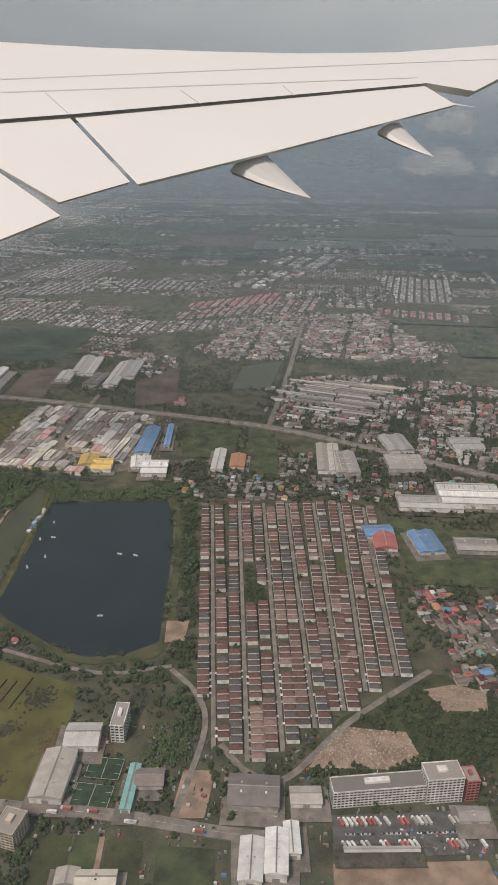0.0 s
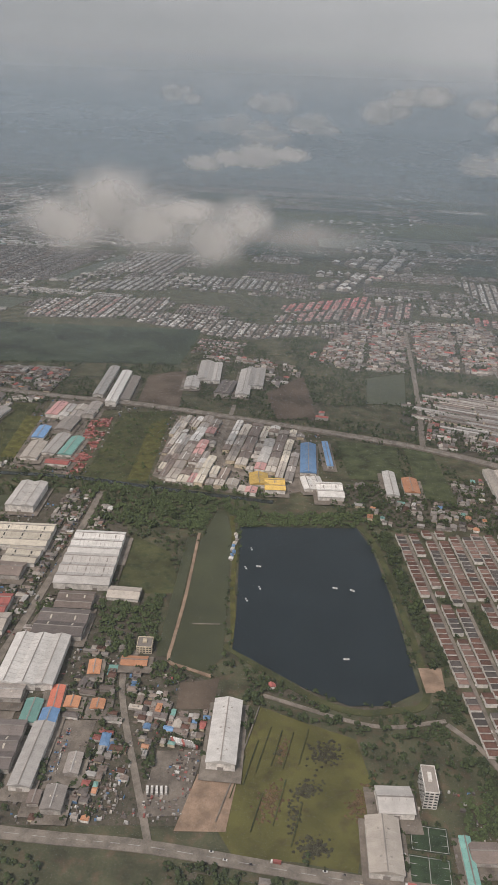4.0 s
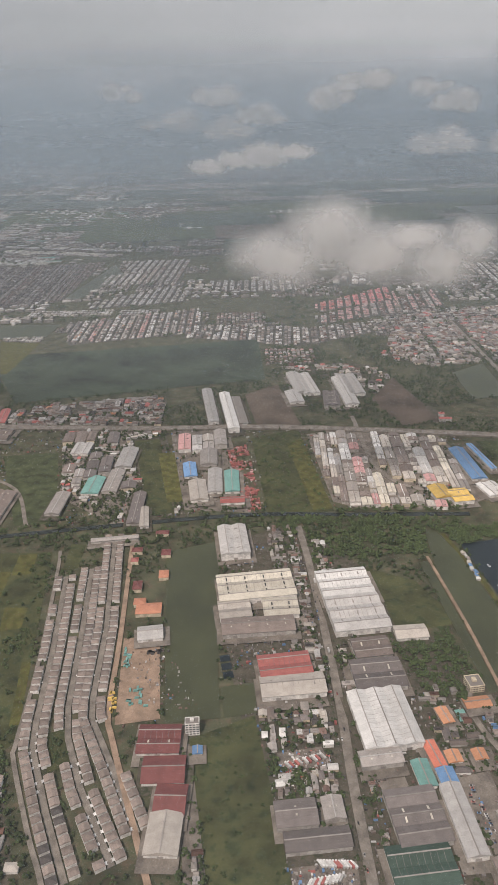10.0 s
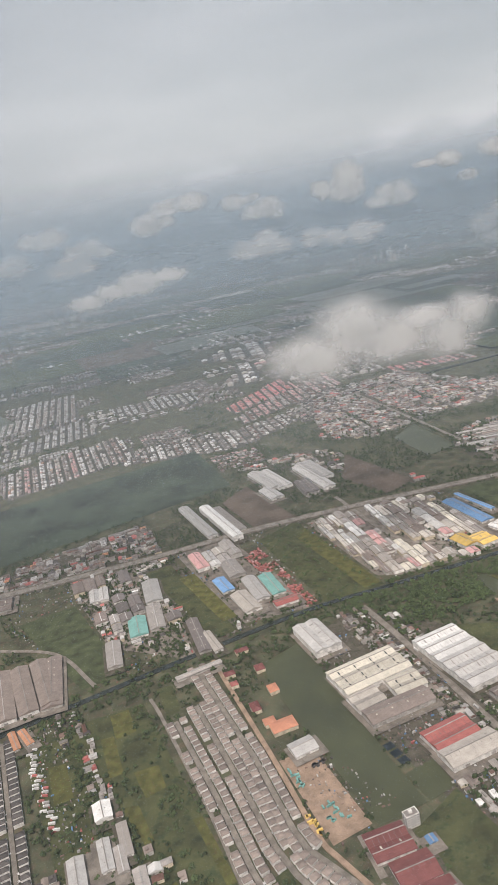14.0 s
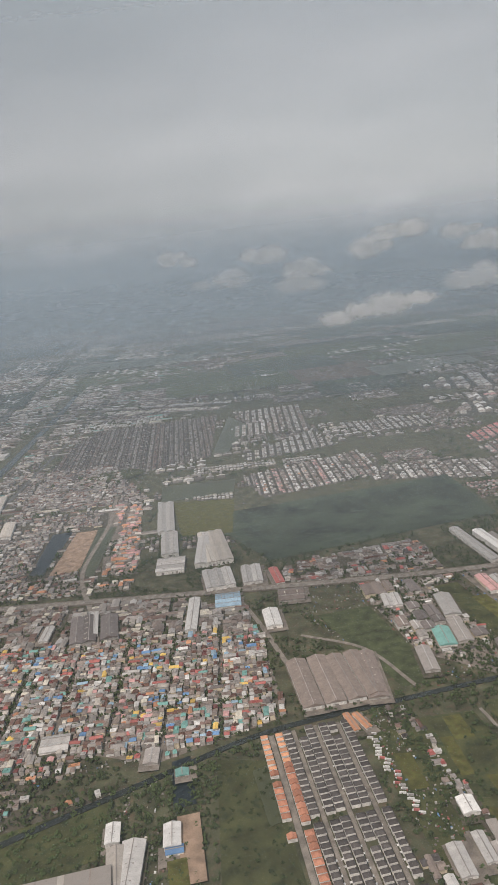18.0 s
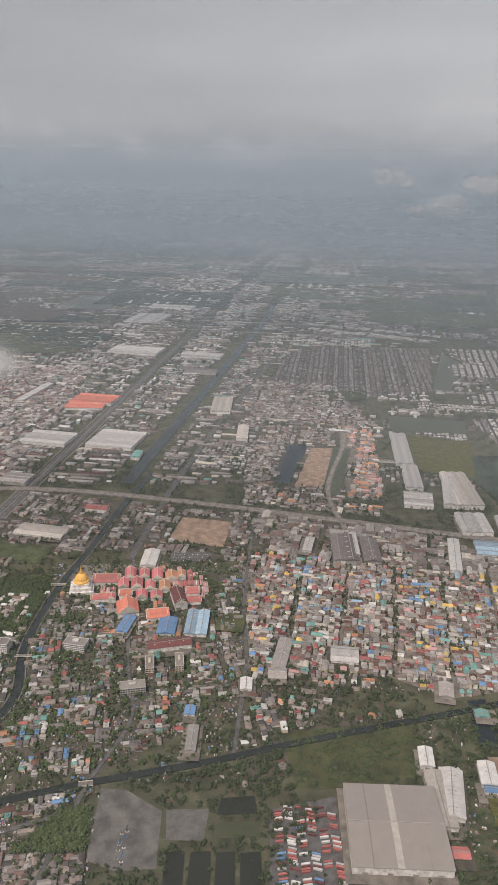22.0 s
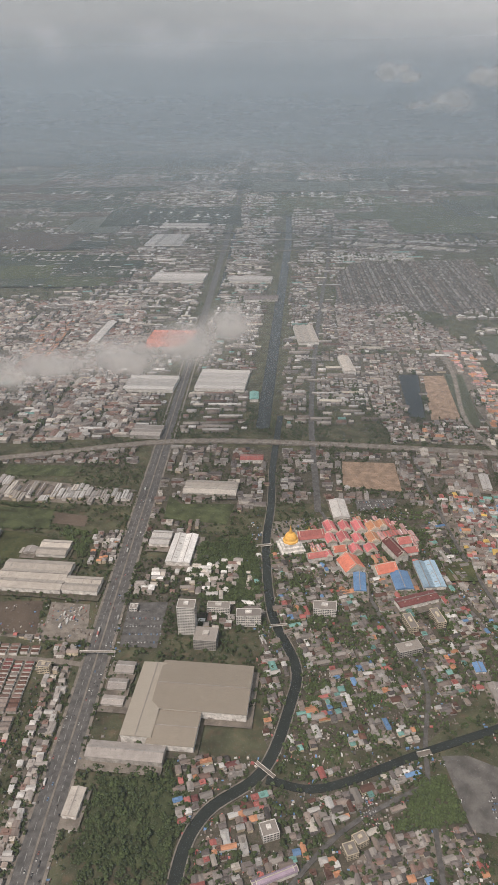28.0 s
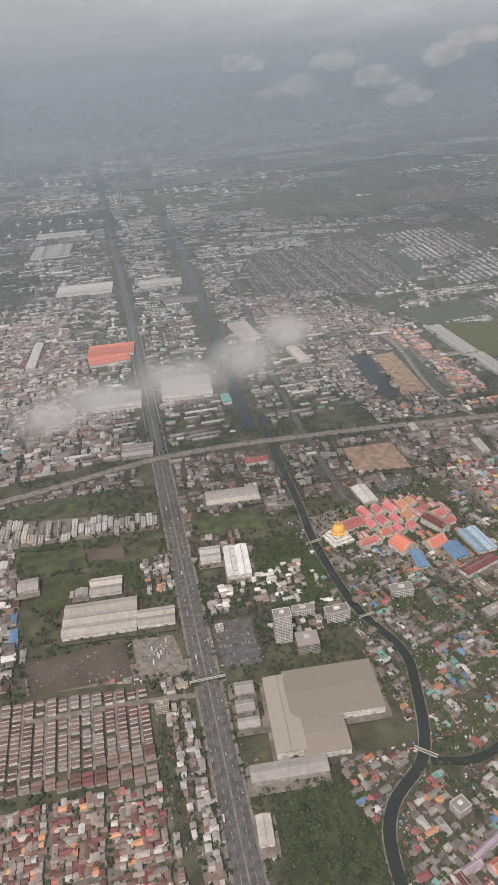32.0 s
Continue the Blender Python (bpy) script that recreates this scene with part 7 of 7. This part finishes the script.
def crown_geo(rng, clumps, spread=1.0, low=False):
    """A crown of flattened leaf clumps with gaps and an uneven outline, about two units across."""
    ov = np.array([(1, 0, 0), (-1, 0, 0), (0, 1, 0), (0, -1, 0), (0, 0, 1), (0, 0, -1)], float)
    of = np.array([(0, 2, 4), (2, 1, 4), (1, 3, 4), (3, 0, 4), (2, 0, 5), (1, 2, 5), (3, 1, 5), (0, 3, 5)])
    if low:
        ov, of = ov[:5] * (1, 1, 1.25), of[:4]
    m = len(ov)
    v, f = [], []
    for k in range(clumps):
        a, r = rng.uniform(0, 6.283), spread * rng.uniform(0, 1) ** .6
        c = np.array([math.cos(a) * r, math.sin(a) * r, rng.uniform(.45, 1.25) - .35 * r])
        s = rng.uniform(.24, .5)
        v.append(ov * (s, s, s * .8) * rng.uniform(.65, 1.35, (m, 3)) + c)
        f.append(of + m * k)
    return np.concatenate(v), np.concatenate(f)


crowns = [crown_geo(tree_rng, 10, 1.0, True) for _ in range(6)]
bushes = [crown_geo(tree_rng, 5, .8, True) for _ in range(6)]


def wood(name, points, sizes, label, forms=crowns):
    vs, fs, n = [], [], 0
    for (x, y), s in zip(points, sizes):
        v, f = forms[tree_rng.integers(6)]
        a = tree_rng.uniform(0, 6.283)
        c, q = math.cos(a), math.sin(a)
        m = np.array([[c, -q, 0], [q, c, 0], [0, 0, 1]])
        vs.append((v @ m.T) * (s, s, s * tree_rng.uniform(.8, 1.3)) + (x, y, 0))
        fs.append(f + n)
        n += len(v)
    tagged(trimesh(name, np.concatenate(vs), np.concatenate(fs), [leaf_mat]), label, "trees", kind="stuff")


def scatter(poly, count, low=1.0, high=2.2, pad=0.0, anywhere=False):
    xs, ys = [p[0] for p in poly], [p[1] for p in poly]
    px, py = tree_rng.uniform(min(xs), max(xs), count), tree_rng.uniform(min(ys), max(ys), count)
    ok = inside(poly, px, py)
    pts = [(x, y) for x, y, k in zip(px, py, ok) if k and (anywhere or free(x, y, pad))]
    return pts, tree_rng.uniform(low, high, len(pts))


hero_crowns = []
for k in range(4):
    v, f = crown_geo(tree_rng, 34)
    me = trimesh("crown", v, f, [leaf_mat])
    hero_crowns.append(me.data)
    bpy.data.objects.remove(me)
trunk_geo = ([(math.cos(i * 1.2566) * r, math.sin(i * 1.2566) * r, z) for z, r in ((0, .1), (.4, .07), (.9, .03)) for i in range(5)],
             [(i + 5 * k, (i + 1) % 5 + 5 * k, (i + 1) % 5 + 5 * k + 5, i + 5 * k + 5) for k in (0, 1) for i in range(5)])
trunk_mesh = bpy.data.meshes.new("trunk")
trunk_mesh.from_pydata(*trunk_geo[:1], [], trunk_geo[1])
trunk_mesh.materials.append(bark)


def tree(x, y, s):
    thing = empty("tree", x, y, tree_rng.uniform(0, 360))
    thing.scale = (s, s, s * tree_rng.uniform(.9, 1.25))
    tagged(thing, "broad dark green tree with an uneven crown", "tree", "trees on the plain")
    for nm, me in (("trunk", trunk_mesh), ("crown", hero_crowns[tree_rng.integers(4)])):
        new(nm, me).parent = thing


GROVES = [
    ([(-38, 450), (-14, 450), (-12, 232), (-28, 282), (-31, 300)], 700, 1.2, 2.6),
    ([(-851, 404), (-830, 431), (-816, 432), (-815, 404)], 420, .85, 2.4),
    ([(-946, 663), (-899, 669), (-896, 618), (-931, 604)], 700, 1.4, 2.8),
    ([(-880, 505), (-835, 505), (-833, 484), (-882, 485)], 240, 1.0, 2.4),
    ([(-777, 561), (-762, 563), (-762, 521), (-775, 523)], 160, 1.0, 2.4),
    ([(-118, 316), (-66, 294), (-29, 284), (-22, 270), (-70, 272), (-118, 292)], 420, 1.0, 2.2),
    ([(-160, 470), (-20, 480), (-20, 460), (-160, 455)], 500, 1.2, 2.4),
    ([(-240, 520), (-100, 510), (-110, 450), (-225, 452)], 900, 1.2, 2.6),
    ([(-200, 372), (-160, 376), (-150, 300), (-195, 330)], 420, 1.2, 2.6),
    ([(26, 215), (56, 246), (150, 290), (150, 214), (90, 214)], 700, 1.0, 2.4),
    ([(-912, 450), (-432, 538), (-96, 500), (-96, 486), (-432, 520), (-912, 432)], 2200, 1.0, 2.2),
    ([(-958, 650), (-900, 640), (-900, 575), (-950, 600)], 800, 1.4, 2.8),
    ([(-440, 515), (-393, 500), (-396, 300), (-450, 300)], 260, .9, 2.0),
    ([(-470, 530), (-440, 530), (-432, 340), (-462, 340)], 160, .9, 1.8),
    ([(-640, 505), (-560, 520), (-590, 380), (-640, 380)], 500, .8, 2.0),
    ([(-1062, 701), (-1026, 694), (-1033, 654), (-1049, 681)], 260, 1.2, 2.6),
    ([(-1119, 750), (-1067, 738), (-1067, 728), (-1119, 738)], 120, 1.2, 2.4),
    ([(-983, 720), (-908, 705), (-914, 690), (-975, 700)], 90, 1.2, 2.4),
    ([(-383, 334), (-375, 335), (-373, 317), (-381, 316)], 26, .85, 1.6),
    ([(-810, 460), (-720, 480), (-700, 440), (-720, 340), (-830, 340)], 900, .9, 2.2),
    ([(-1005, 465), (-955, 470), (-960, 380), (-1010, 380)], 420, 1.2, 2.4),
    ([(-286, 300), (-250, 310), (-256, 225), (-286, 225)], 300, .9, 2.0),
    ([(-150, 210), (-20, 205), (0, 130), (-150, 130)], 600, .9, 2.2),
    ([(-316, 321), (-283, 330), (-284, 228), (-316, 228)], 90, .4, 1.1),
    ([(-229, 659), (-183, 670), (-191, 516), (-240, 516)], 160, .8, 1.8),
    ([(-564, 512), (-534, 500), (-538, 396), (-582, 396)], 120, .6, 1.4),
    ([(-714, 490), (-634, 500), (-634, 457), (-706, 446)], 200, .7, 1.8),
    ([(13, 366), (22, 366), (22, 332), (13, 332)], 60, 1.0, 1.8),
    ([(-32, 245), (-6, 245), (-12, 205), (-32, 212)], 160, 1.0, 2.0),
]
for poly, count, low, high in GROVES:
    pts, sz = scatter(poly, count, low, high, 1, low < .9 or poly[0][0] == 13)
    if pts:
        wood("grove", pts, sz, "dark green trees and scrub in an uneven grove")
# trees between houses and along plots
rnd_x, rnd_y = tree_rng.uniform(-1200, 260, 90000), 120 + 820 * tree_rng.uniform(0, 1, 90000) ** 1.1
pts = [(x, y) for x, y in zip(rnd_x, rnd_y) if free(x, y) and noise.noise(Vector((x * .02, y * .02, 3))) > -.12]
bare = np.zeros(len(pts), bool)
for poly in YARDS + [GARDENS]:
    bare |= inside(poly, np.array([p[0] for p in pts]), np.array([p[1] for p in pts]))
pts = [p for p, k in zip(pts, bare & (tree_rng.uniform(0, 1, len(pts)) < .72)) if not k]
wood("scattered_trees", pts, tree_rng.uniform(.9, 2.5, len(pts)), "scattered dark green trees between houses and plots", bushes)
for poly, green in TOWNS:
    xs, ys = [p[0] for p in poly], [p[1] for p in poly]
    if min(ys) > 630:
        continue
    area = abs(sum(p[0] * q[1] - q[0] * p[1] for p, q in zip(poly, poly[1:] + poly[:1]))) / 2
    box = (max(xs) - min(xs)) * (max(ys) - min(ys))
    pts, sz = scatter(poly, int(box * (.06 + .12 * green)), 1.0, 2.4)
    pts = [p for p in pts if noise.noise(Vector((p[0] * .05, p[1] * .05, 5))) > -.25]
    if pts:
        wood("town_trees", pts, sz[:len(pts)], "dark green trees between town houses", bushes)
rnd_x, rnd_y = tree_rng.uniform(-1700, 1500, 9000), 900 + 1900 * tree_rng.uniform(0, 1, 9000) ** 1.4
pts = [(x, y) for x, y in zip(rnd_x, rnd_y) if free(x, y) and noise.noise(Vector((x * .004, y * .008, 7))) > 0]
wood("far_trees", pts, tree_rng.uniform(2.0, 4.5, len(pts)), "far dark tree lines between fields")
for poly, count in (([(-38, 450), (-14, 450), (-14, 282), (-31, 300)], 20), ([(-118, 316), (-66, 294), (-29, 284), (-70, 272)], 20), ([(-1005, 465), (-955, 470), (-960, 380), (-1010, 380)], 15), ([(-958, 650), (-900, 640), (-900, 575), (-950, 600)], 25),
                    ([(-240, 520), (-100, 510), (-110, 450), (-225, 452)], 25), ([(26, 215), (56, 246), (110, 290), (110, 214)], 25), ([(-640, 505), (-560, 520), (-590, 380), (-640, 380)], 20)):
    pts, sz = scatter(poly, count, 2.0, 3.2)
    for (x, y), s in zip(pts, sz):
        tree(x, y, s)

# ---- clouds: layered billows of thin vapour, dense in the middle and ragged at the rim ----
def vapour(name, lobes, unit, dense, rim):
    """Vapour that thins out from the heart of each billow; lobes: centre and radii along the cloud and upwards."""
    m = bpy.data.materials.new(name)
    m.use_nodes = True
    n, l = m.node_tree.nodes, m.node_tree.links
    n.remove(n["Principled BSDF"])
    tc = n.new("ShaderNodeTexCoord")
    wisp, wind = n.new("ShaderNodeTexNoise"), n.new("ShaderNodeVectorMath")
    wisp.inputs["Scale"].default_value, wisp.inputs["Detail"].default_value, wisp.inputs["Roughness"].default_value = 1.1 / unit, 5, .55
    l.new(tc.outputs["Object"], wisp.inputs["Vector"])
    wind.operation, wind.inputs[1].default_value, wind.inputs[2].default_value = "MULTIPLY_ADD", (unit * 1.3, 0, unit * .9), (-unit * .65, 0, -unit * .45)
    l.new(wisp.outputs["Color"], wind.inputs[0])
    bent = n.new("ShaderNodeVectorMath")
    bent.operation = "ADD"
    l.new(tc.outputs["Object"], bent.inputs[0])
    l.new(wind.outputs[0], bent.inputs[1])
    near = None
    for cx, cz, rx, rz in lobes:
        sc, ln = n.new("ShaderNodeMapping"), n.new("ShaderNodeVectorMath")
        sc.inputs["Scale"].default_value = (1 / rx, 0.0, 1 / rz)
        sc.inputs["Location"].default_value = (-cx / rx, 0, -cz / rz)
        ln.operation = "LENGTH"
        l.new(bent.outputs[0], sc.inputs[0])
        l.new(sc.outputs[0], ln.inputs[0])
        if near is None:
            near = ln.outputs["Value"]
        else:
            both_of = n.new("ShaderNodeMath")
            both_of.operation, both_of.inputs[2].default_value = "SMOOTH_MIN", .3
            l.new(near, both_of.inputs[0])
            l.new(ln.outputs["Value"], both_of.inputs[1])
            near = both_of.outputs[0]
    puff = n.new("ShaderNodeTexNoise")
    puff.inputs["Scale"].default_value, puff.inputs["Detail"].default_value, puff.inputs["Roughness"].default_value = 2.6 / unit, 5, .55
    l.new(tc.outputs["Object"], puff.inputs["Vector"])
    rough = n.new("ShaderNodeMath")
    rough.operation, rough.inputs[1].default_value = "MULTIPLY_ADD", .55
    l.new(puff.outputs[0], rough.inputs[0])
    l.new(near, rough.inputs[2])
    soft = n.new("ShaderNodeMapRange")
    soft.interpolation_type = "SMOOTHSTEP"
    soft.inputs[1].default_value, soft.inputs[2].default_value, soft.inputs[3].default_value, soft.inputs[4].default_value = 1.36, 1.36 - rim, 0, dense
    l.new(rough.outputs[0], soft.inputs[0])
    clear, dif, tra, both, mix = (n.new("ShaderNode" + k) for k in ("BsdfTransparent", "BsdfDiffuse", "BsdfTranslucent", "MixShader", "MixShader"))
    dif.inputs[0].default_value = tra.inputs[0].default_value = (0.82, 0.82, 0.82, 1)
    l.new(dif.outputs[0], both.inputs[1])
    l.new(tra.outputs[0], both.inputs[2])
    l.new(soft.outputs[0], mix.inputs[0])
    l.new(clear.outputs[0], mix.inputs[1])
    l.new(both.outputs[0], mix.inputs[2])
    l.new(mix.outputs[0], n["Material Output"].inputs[0])
    return m


def cloud(x, y, z, lobes, ly, layers, dense, label, unit=20, rim=.6, seed=0):
    """A cumulus of several bulging layers, one behind the other."""
    v, f, nx, nz = [], [], 28, 14
    x0, x1 = min(q[0] - q[2] * 1.5 for q in lobes), max(q[0] + q[2] * 1.5 for q in lobes)
    z0, z1 = min(q[1] - q[3] * 1.5 for q in lobes), max(q[1] + q[3] * 1.5 for q in lobes)
    for k in range(layers):
        base = len(v)
        off = ((k + .5) / layers - .5) * 2 * ly
        for j in range(nz + 1):
            for i in range(nx + 1):
                px, pz = x0 + (x1 - x0) * i / nx, z0 + (z1 - z0) * j / nz
                bulge = noise.noise(Vector((px / unit * .7 + seed * 7, pz / unit * .7, k * 3.1 + seed))) * ly * .5
                v.append((px, off + bulge, pz))
        f += [(base + j * (nx + 1) + i, base + j * (nx + 1) + i + 1, base + (j + 1) * (nx + 1) + i + 1, base + (j + 1) * (nx + 1) + i) for j in range(nz) for i in range(nx)]
    ob = build("cloud", v, f, [vapour("cloud_vapour", lobes, unit, dense, rim)])
    ob.matrix_world = pose(x, y, z, 0, 0, -10.97)
    for p in ob.data.polygons:
        p.use_smooth = True
    tagged(ob, label, "cloud", kind="stuff")


cloud(-185, 484, 203, [(-52, -12, 34, 20), (-22, 0, 30, 26), (2, -10, 36, 22), (42, -16, 24, 20), (26, -2, 30, 10), (62, -4, 18, 14)], 14, 4, .4, "low ragged white cloud drifting above the plain", 18, .92, 1)
cloud(-962, 640, 172, [(-75, -8, 44, 15), (-20, -2, 42, 18), (22, 8, 32, 19), (50, 22, 24, 15), (-110, -18, 32, 12)], 12, 3, .42, "thin wisp of white cloud over the avenue", 16, 1.0, 2)
cloud(-95, 402, 200, [(0, 0, 40, 10), (-30, 3, 26, 8)], 8, 2, .22, "thin wisp of white cloud over the lake", 14, 1.0, 3)
cloud(-106, 1302, 207, [(10, 0, 52, 24), (-38, -6, 36, 15), (60, 4, 40, 14), (-80, -16, 40, 16)], 14, 2, .6, "small white cumulus above the plain", 22, .7, 4)
cloud(-64, 1939, 239, [(0, 0, 50, 30), (-36, -8, 30, 18), (36, -10, 36, 16)], 20, 2, .65, "distant soft cumulus above the plain", 30, .7, 6)
cloud(928, 1520, 175, [(0, 0, 62, 54), (-58, -14, 44, 30), (60, -22, 46, 28), (-10, -46, 80, 26)], 20, 3, .5, "distant tall cumulus above the plain", 34, .7, 17)
for k, (x, y, z, lx, lz, dense) in enumerate(((288, 2364, 306, 112, 41, 0.8), (434, 2336, 352, 133, 34, 0.8), (569, 2310, 327, 96, 31, 0.6), (679, 2288, 294, 117, 39, 0.8), (659, 2292, 185, 117, 51, 0.9), (809, 2263, 173, 89, 36, 0.8),
                                              (986, 2229, 161, 112, 49, 0.9), (960, 2234, 329, 134, 77, 1), (1133, 2200, 263, 117, 50, 0.9), (1323, 2164, 345, 108, 32, 0.9), (1510, 2127, 357, 148, 36, 0.9), (1395, 2150, 281, 79, 22, 0.8),
                                              (1695, 2091, 265, 139, 56, 0.8), (103, 2400, 266, 111, 37, 0.6), (-2, 2420, 319, 111, 37, 0.5), (-331, 2466, 335, 80, 30, .5), (-130, 2460, 256, 132, 40, .4))):
    q = random.Random(k)
    lobes = [(0, 0, lx * .55, lz)] + [(q.uniform(-.8, .8) * lx, q.uniform(-.5, .25) * lz, lx * q.uniform(.25, .5), lz * q.uniform(.4, .75)) for _ in range(3)]
    cloud(x, y, z, lobes, 20, 2, dense, "distant soft cumulus in a ragged row", lz * .7, .75, 30 + k)

# ---- the plain beyond, as a plain upright backdrop near the horizon, haze painted into its colours ----
distance = bpy.data.materials.new("painted_hazy_plain")
distance.use_nodes = True
dn, dl = distance.node_tree.nodes, distance.node_tree.links
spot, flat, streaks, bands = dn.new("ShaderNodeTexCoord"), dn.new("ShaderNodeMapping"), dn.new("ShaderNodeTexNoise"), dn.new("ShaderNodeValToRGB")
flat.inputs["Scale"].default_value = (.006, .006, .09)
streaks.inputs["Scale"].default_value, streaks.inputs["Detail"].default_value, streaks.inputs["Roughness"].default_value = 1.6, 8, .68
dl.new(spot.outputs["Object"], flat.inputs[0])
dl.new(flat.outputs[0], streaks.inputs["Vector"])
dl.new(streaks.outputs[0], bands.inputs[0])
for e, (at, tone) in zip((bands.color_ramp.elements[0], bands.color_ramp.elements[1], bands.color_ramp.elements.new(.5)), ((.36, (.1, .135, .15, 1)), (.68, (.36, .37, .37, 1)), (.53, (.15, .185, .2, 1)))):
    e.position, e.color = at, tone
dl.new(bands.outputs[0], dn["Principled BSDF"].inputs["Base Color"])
dn["Principled BSDF"].inputs["Roughness"].default_value = 1
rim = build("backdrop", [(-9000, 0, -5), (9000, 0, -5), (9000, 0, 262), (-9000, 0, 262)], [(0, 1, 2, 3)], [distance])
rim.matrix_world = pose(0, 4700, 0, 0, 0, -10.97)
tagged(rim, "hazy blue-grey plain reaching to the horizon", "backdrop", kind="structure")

# ---- upright see-through sheets that imitate haze over the far plain ----
# the nearest sheet is a faint even veil that only lifts dark tones
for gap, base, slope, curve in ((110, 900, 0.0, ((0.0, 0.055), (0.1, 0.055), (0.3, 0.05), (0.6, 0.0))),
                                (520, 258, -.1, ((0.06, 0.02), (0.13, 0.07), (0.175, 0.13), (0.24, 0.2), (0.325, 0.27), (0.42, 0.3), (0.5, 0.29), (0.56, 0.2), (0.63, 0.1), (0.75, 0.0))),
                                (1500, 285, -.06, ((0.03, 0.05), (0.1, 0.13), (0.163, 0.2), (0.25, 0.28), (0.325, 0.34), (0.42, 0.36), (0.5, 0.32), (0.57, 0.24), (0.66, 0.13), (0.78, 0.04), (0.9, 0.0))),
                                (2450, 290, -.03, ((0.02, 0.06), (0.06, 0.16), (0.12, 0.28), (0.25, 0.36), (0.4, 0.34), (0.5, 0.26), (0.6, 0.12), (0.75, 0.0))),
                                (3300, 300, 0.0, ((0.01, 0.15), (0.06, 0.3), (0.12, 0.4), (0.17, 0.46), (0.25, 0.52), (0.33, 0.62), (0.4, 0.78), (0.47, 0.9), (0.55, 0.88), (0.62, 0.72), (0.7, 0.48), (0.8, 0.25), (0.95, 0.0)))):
    veil = build("haze_sheet", [(-12000, 0, 0), (12000, 0, 0), (12000, 0, 2600), (-12000, 0, 2600)], [(0, 1, 2, 3)], [haze_mat("stand_in_haze", base, slope, 0.0, 1.0, curve)])
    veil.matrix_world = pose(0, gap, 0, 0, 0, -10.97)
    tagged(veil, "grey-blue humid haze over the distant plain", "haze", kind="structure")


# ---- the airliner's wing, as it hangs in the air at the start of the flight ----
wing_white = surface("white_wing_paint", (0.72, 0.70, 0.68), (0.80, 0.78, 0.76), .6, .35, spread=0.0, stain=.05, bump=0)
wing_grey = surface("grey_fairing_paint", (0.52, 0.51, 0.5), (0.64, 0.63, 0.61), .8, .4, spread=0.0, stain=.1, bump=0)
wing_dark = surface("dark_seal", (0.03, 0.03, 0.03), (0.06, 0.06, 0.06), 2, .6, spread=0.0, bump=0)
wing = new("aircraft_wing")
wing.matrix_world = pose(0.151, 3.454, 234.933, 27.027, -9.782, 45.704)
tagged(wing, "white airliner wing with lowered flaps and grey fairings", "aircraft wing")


def plate(name, outline, top, thick, mat, parent, label=""):
    """A wing panel: a closed plate with a slightly narrowed underside."""
    m = len(outline)
    cx, cy = sum(p[0] for p in outline) / m, sum(p[1] for p in outline) / m
    v = [(x, y, top) for x, y in outline] + [(cx + (x - cx) * .985, cy + (y - cy) * .97, top - thick) for x, y in outline]
    f = [tuple(range(m)), tuple(range(2 * m - 1, m - 1, -1))] + [(i, i + m, (i + 1) % m + m, (i + 1) % m) for i in range(m)]
    ob = build(name, v, f, [mat], parent=parent, label=label)
    bm = bmesh.new()
    bm.from_mesh(ob.data)
    bmesh.ops.recalc_face_normals(bm, faces=bm.faces)
    bm.to_mesh(ob.data)
    bm.free()
    return ob


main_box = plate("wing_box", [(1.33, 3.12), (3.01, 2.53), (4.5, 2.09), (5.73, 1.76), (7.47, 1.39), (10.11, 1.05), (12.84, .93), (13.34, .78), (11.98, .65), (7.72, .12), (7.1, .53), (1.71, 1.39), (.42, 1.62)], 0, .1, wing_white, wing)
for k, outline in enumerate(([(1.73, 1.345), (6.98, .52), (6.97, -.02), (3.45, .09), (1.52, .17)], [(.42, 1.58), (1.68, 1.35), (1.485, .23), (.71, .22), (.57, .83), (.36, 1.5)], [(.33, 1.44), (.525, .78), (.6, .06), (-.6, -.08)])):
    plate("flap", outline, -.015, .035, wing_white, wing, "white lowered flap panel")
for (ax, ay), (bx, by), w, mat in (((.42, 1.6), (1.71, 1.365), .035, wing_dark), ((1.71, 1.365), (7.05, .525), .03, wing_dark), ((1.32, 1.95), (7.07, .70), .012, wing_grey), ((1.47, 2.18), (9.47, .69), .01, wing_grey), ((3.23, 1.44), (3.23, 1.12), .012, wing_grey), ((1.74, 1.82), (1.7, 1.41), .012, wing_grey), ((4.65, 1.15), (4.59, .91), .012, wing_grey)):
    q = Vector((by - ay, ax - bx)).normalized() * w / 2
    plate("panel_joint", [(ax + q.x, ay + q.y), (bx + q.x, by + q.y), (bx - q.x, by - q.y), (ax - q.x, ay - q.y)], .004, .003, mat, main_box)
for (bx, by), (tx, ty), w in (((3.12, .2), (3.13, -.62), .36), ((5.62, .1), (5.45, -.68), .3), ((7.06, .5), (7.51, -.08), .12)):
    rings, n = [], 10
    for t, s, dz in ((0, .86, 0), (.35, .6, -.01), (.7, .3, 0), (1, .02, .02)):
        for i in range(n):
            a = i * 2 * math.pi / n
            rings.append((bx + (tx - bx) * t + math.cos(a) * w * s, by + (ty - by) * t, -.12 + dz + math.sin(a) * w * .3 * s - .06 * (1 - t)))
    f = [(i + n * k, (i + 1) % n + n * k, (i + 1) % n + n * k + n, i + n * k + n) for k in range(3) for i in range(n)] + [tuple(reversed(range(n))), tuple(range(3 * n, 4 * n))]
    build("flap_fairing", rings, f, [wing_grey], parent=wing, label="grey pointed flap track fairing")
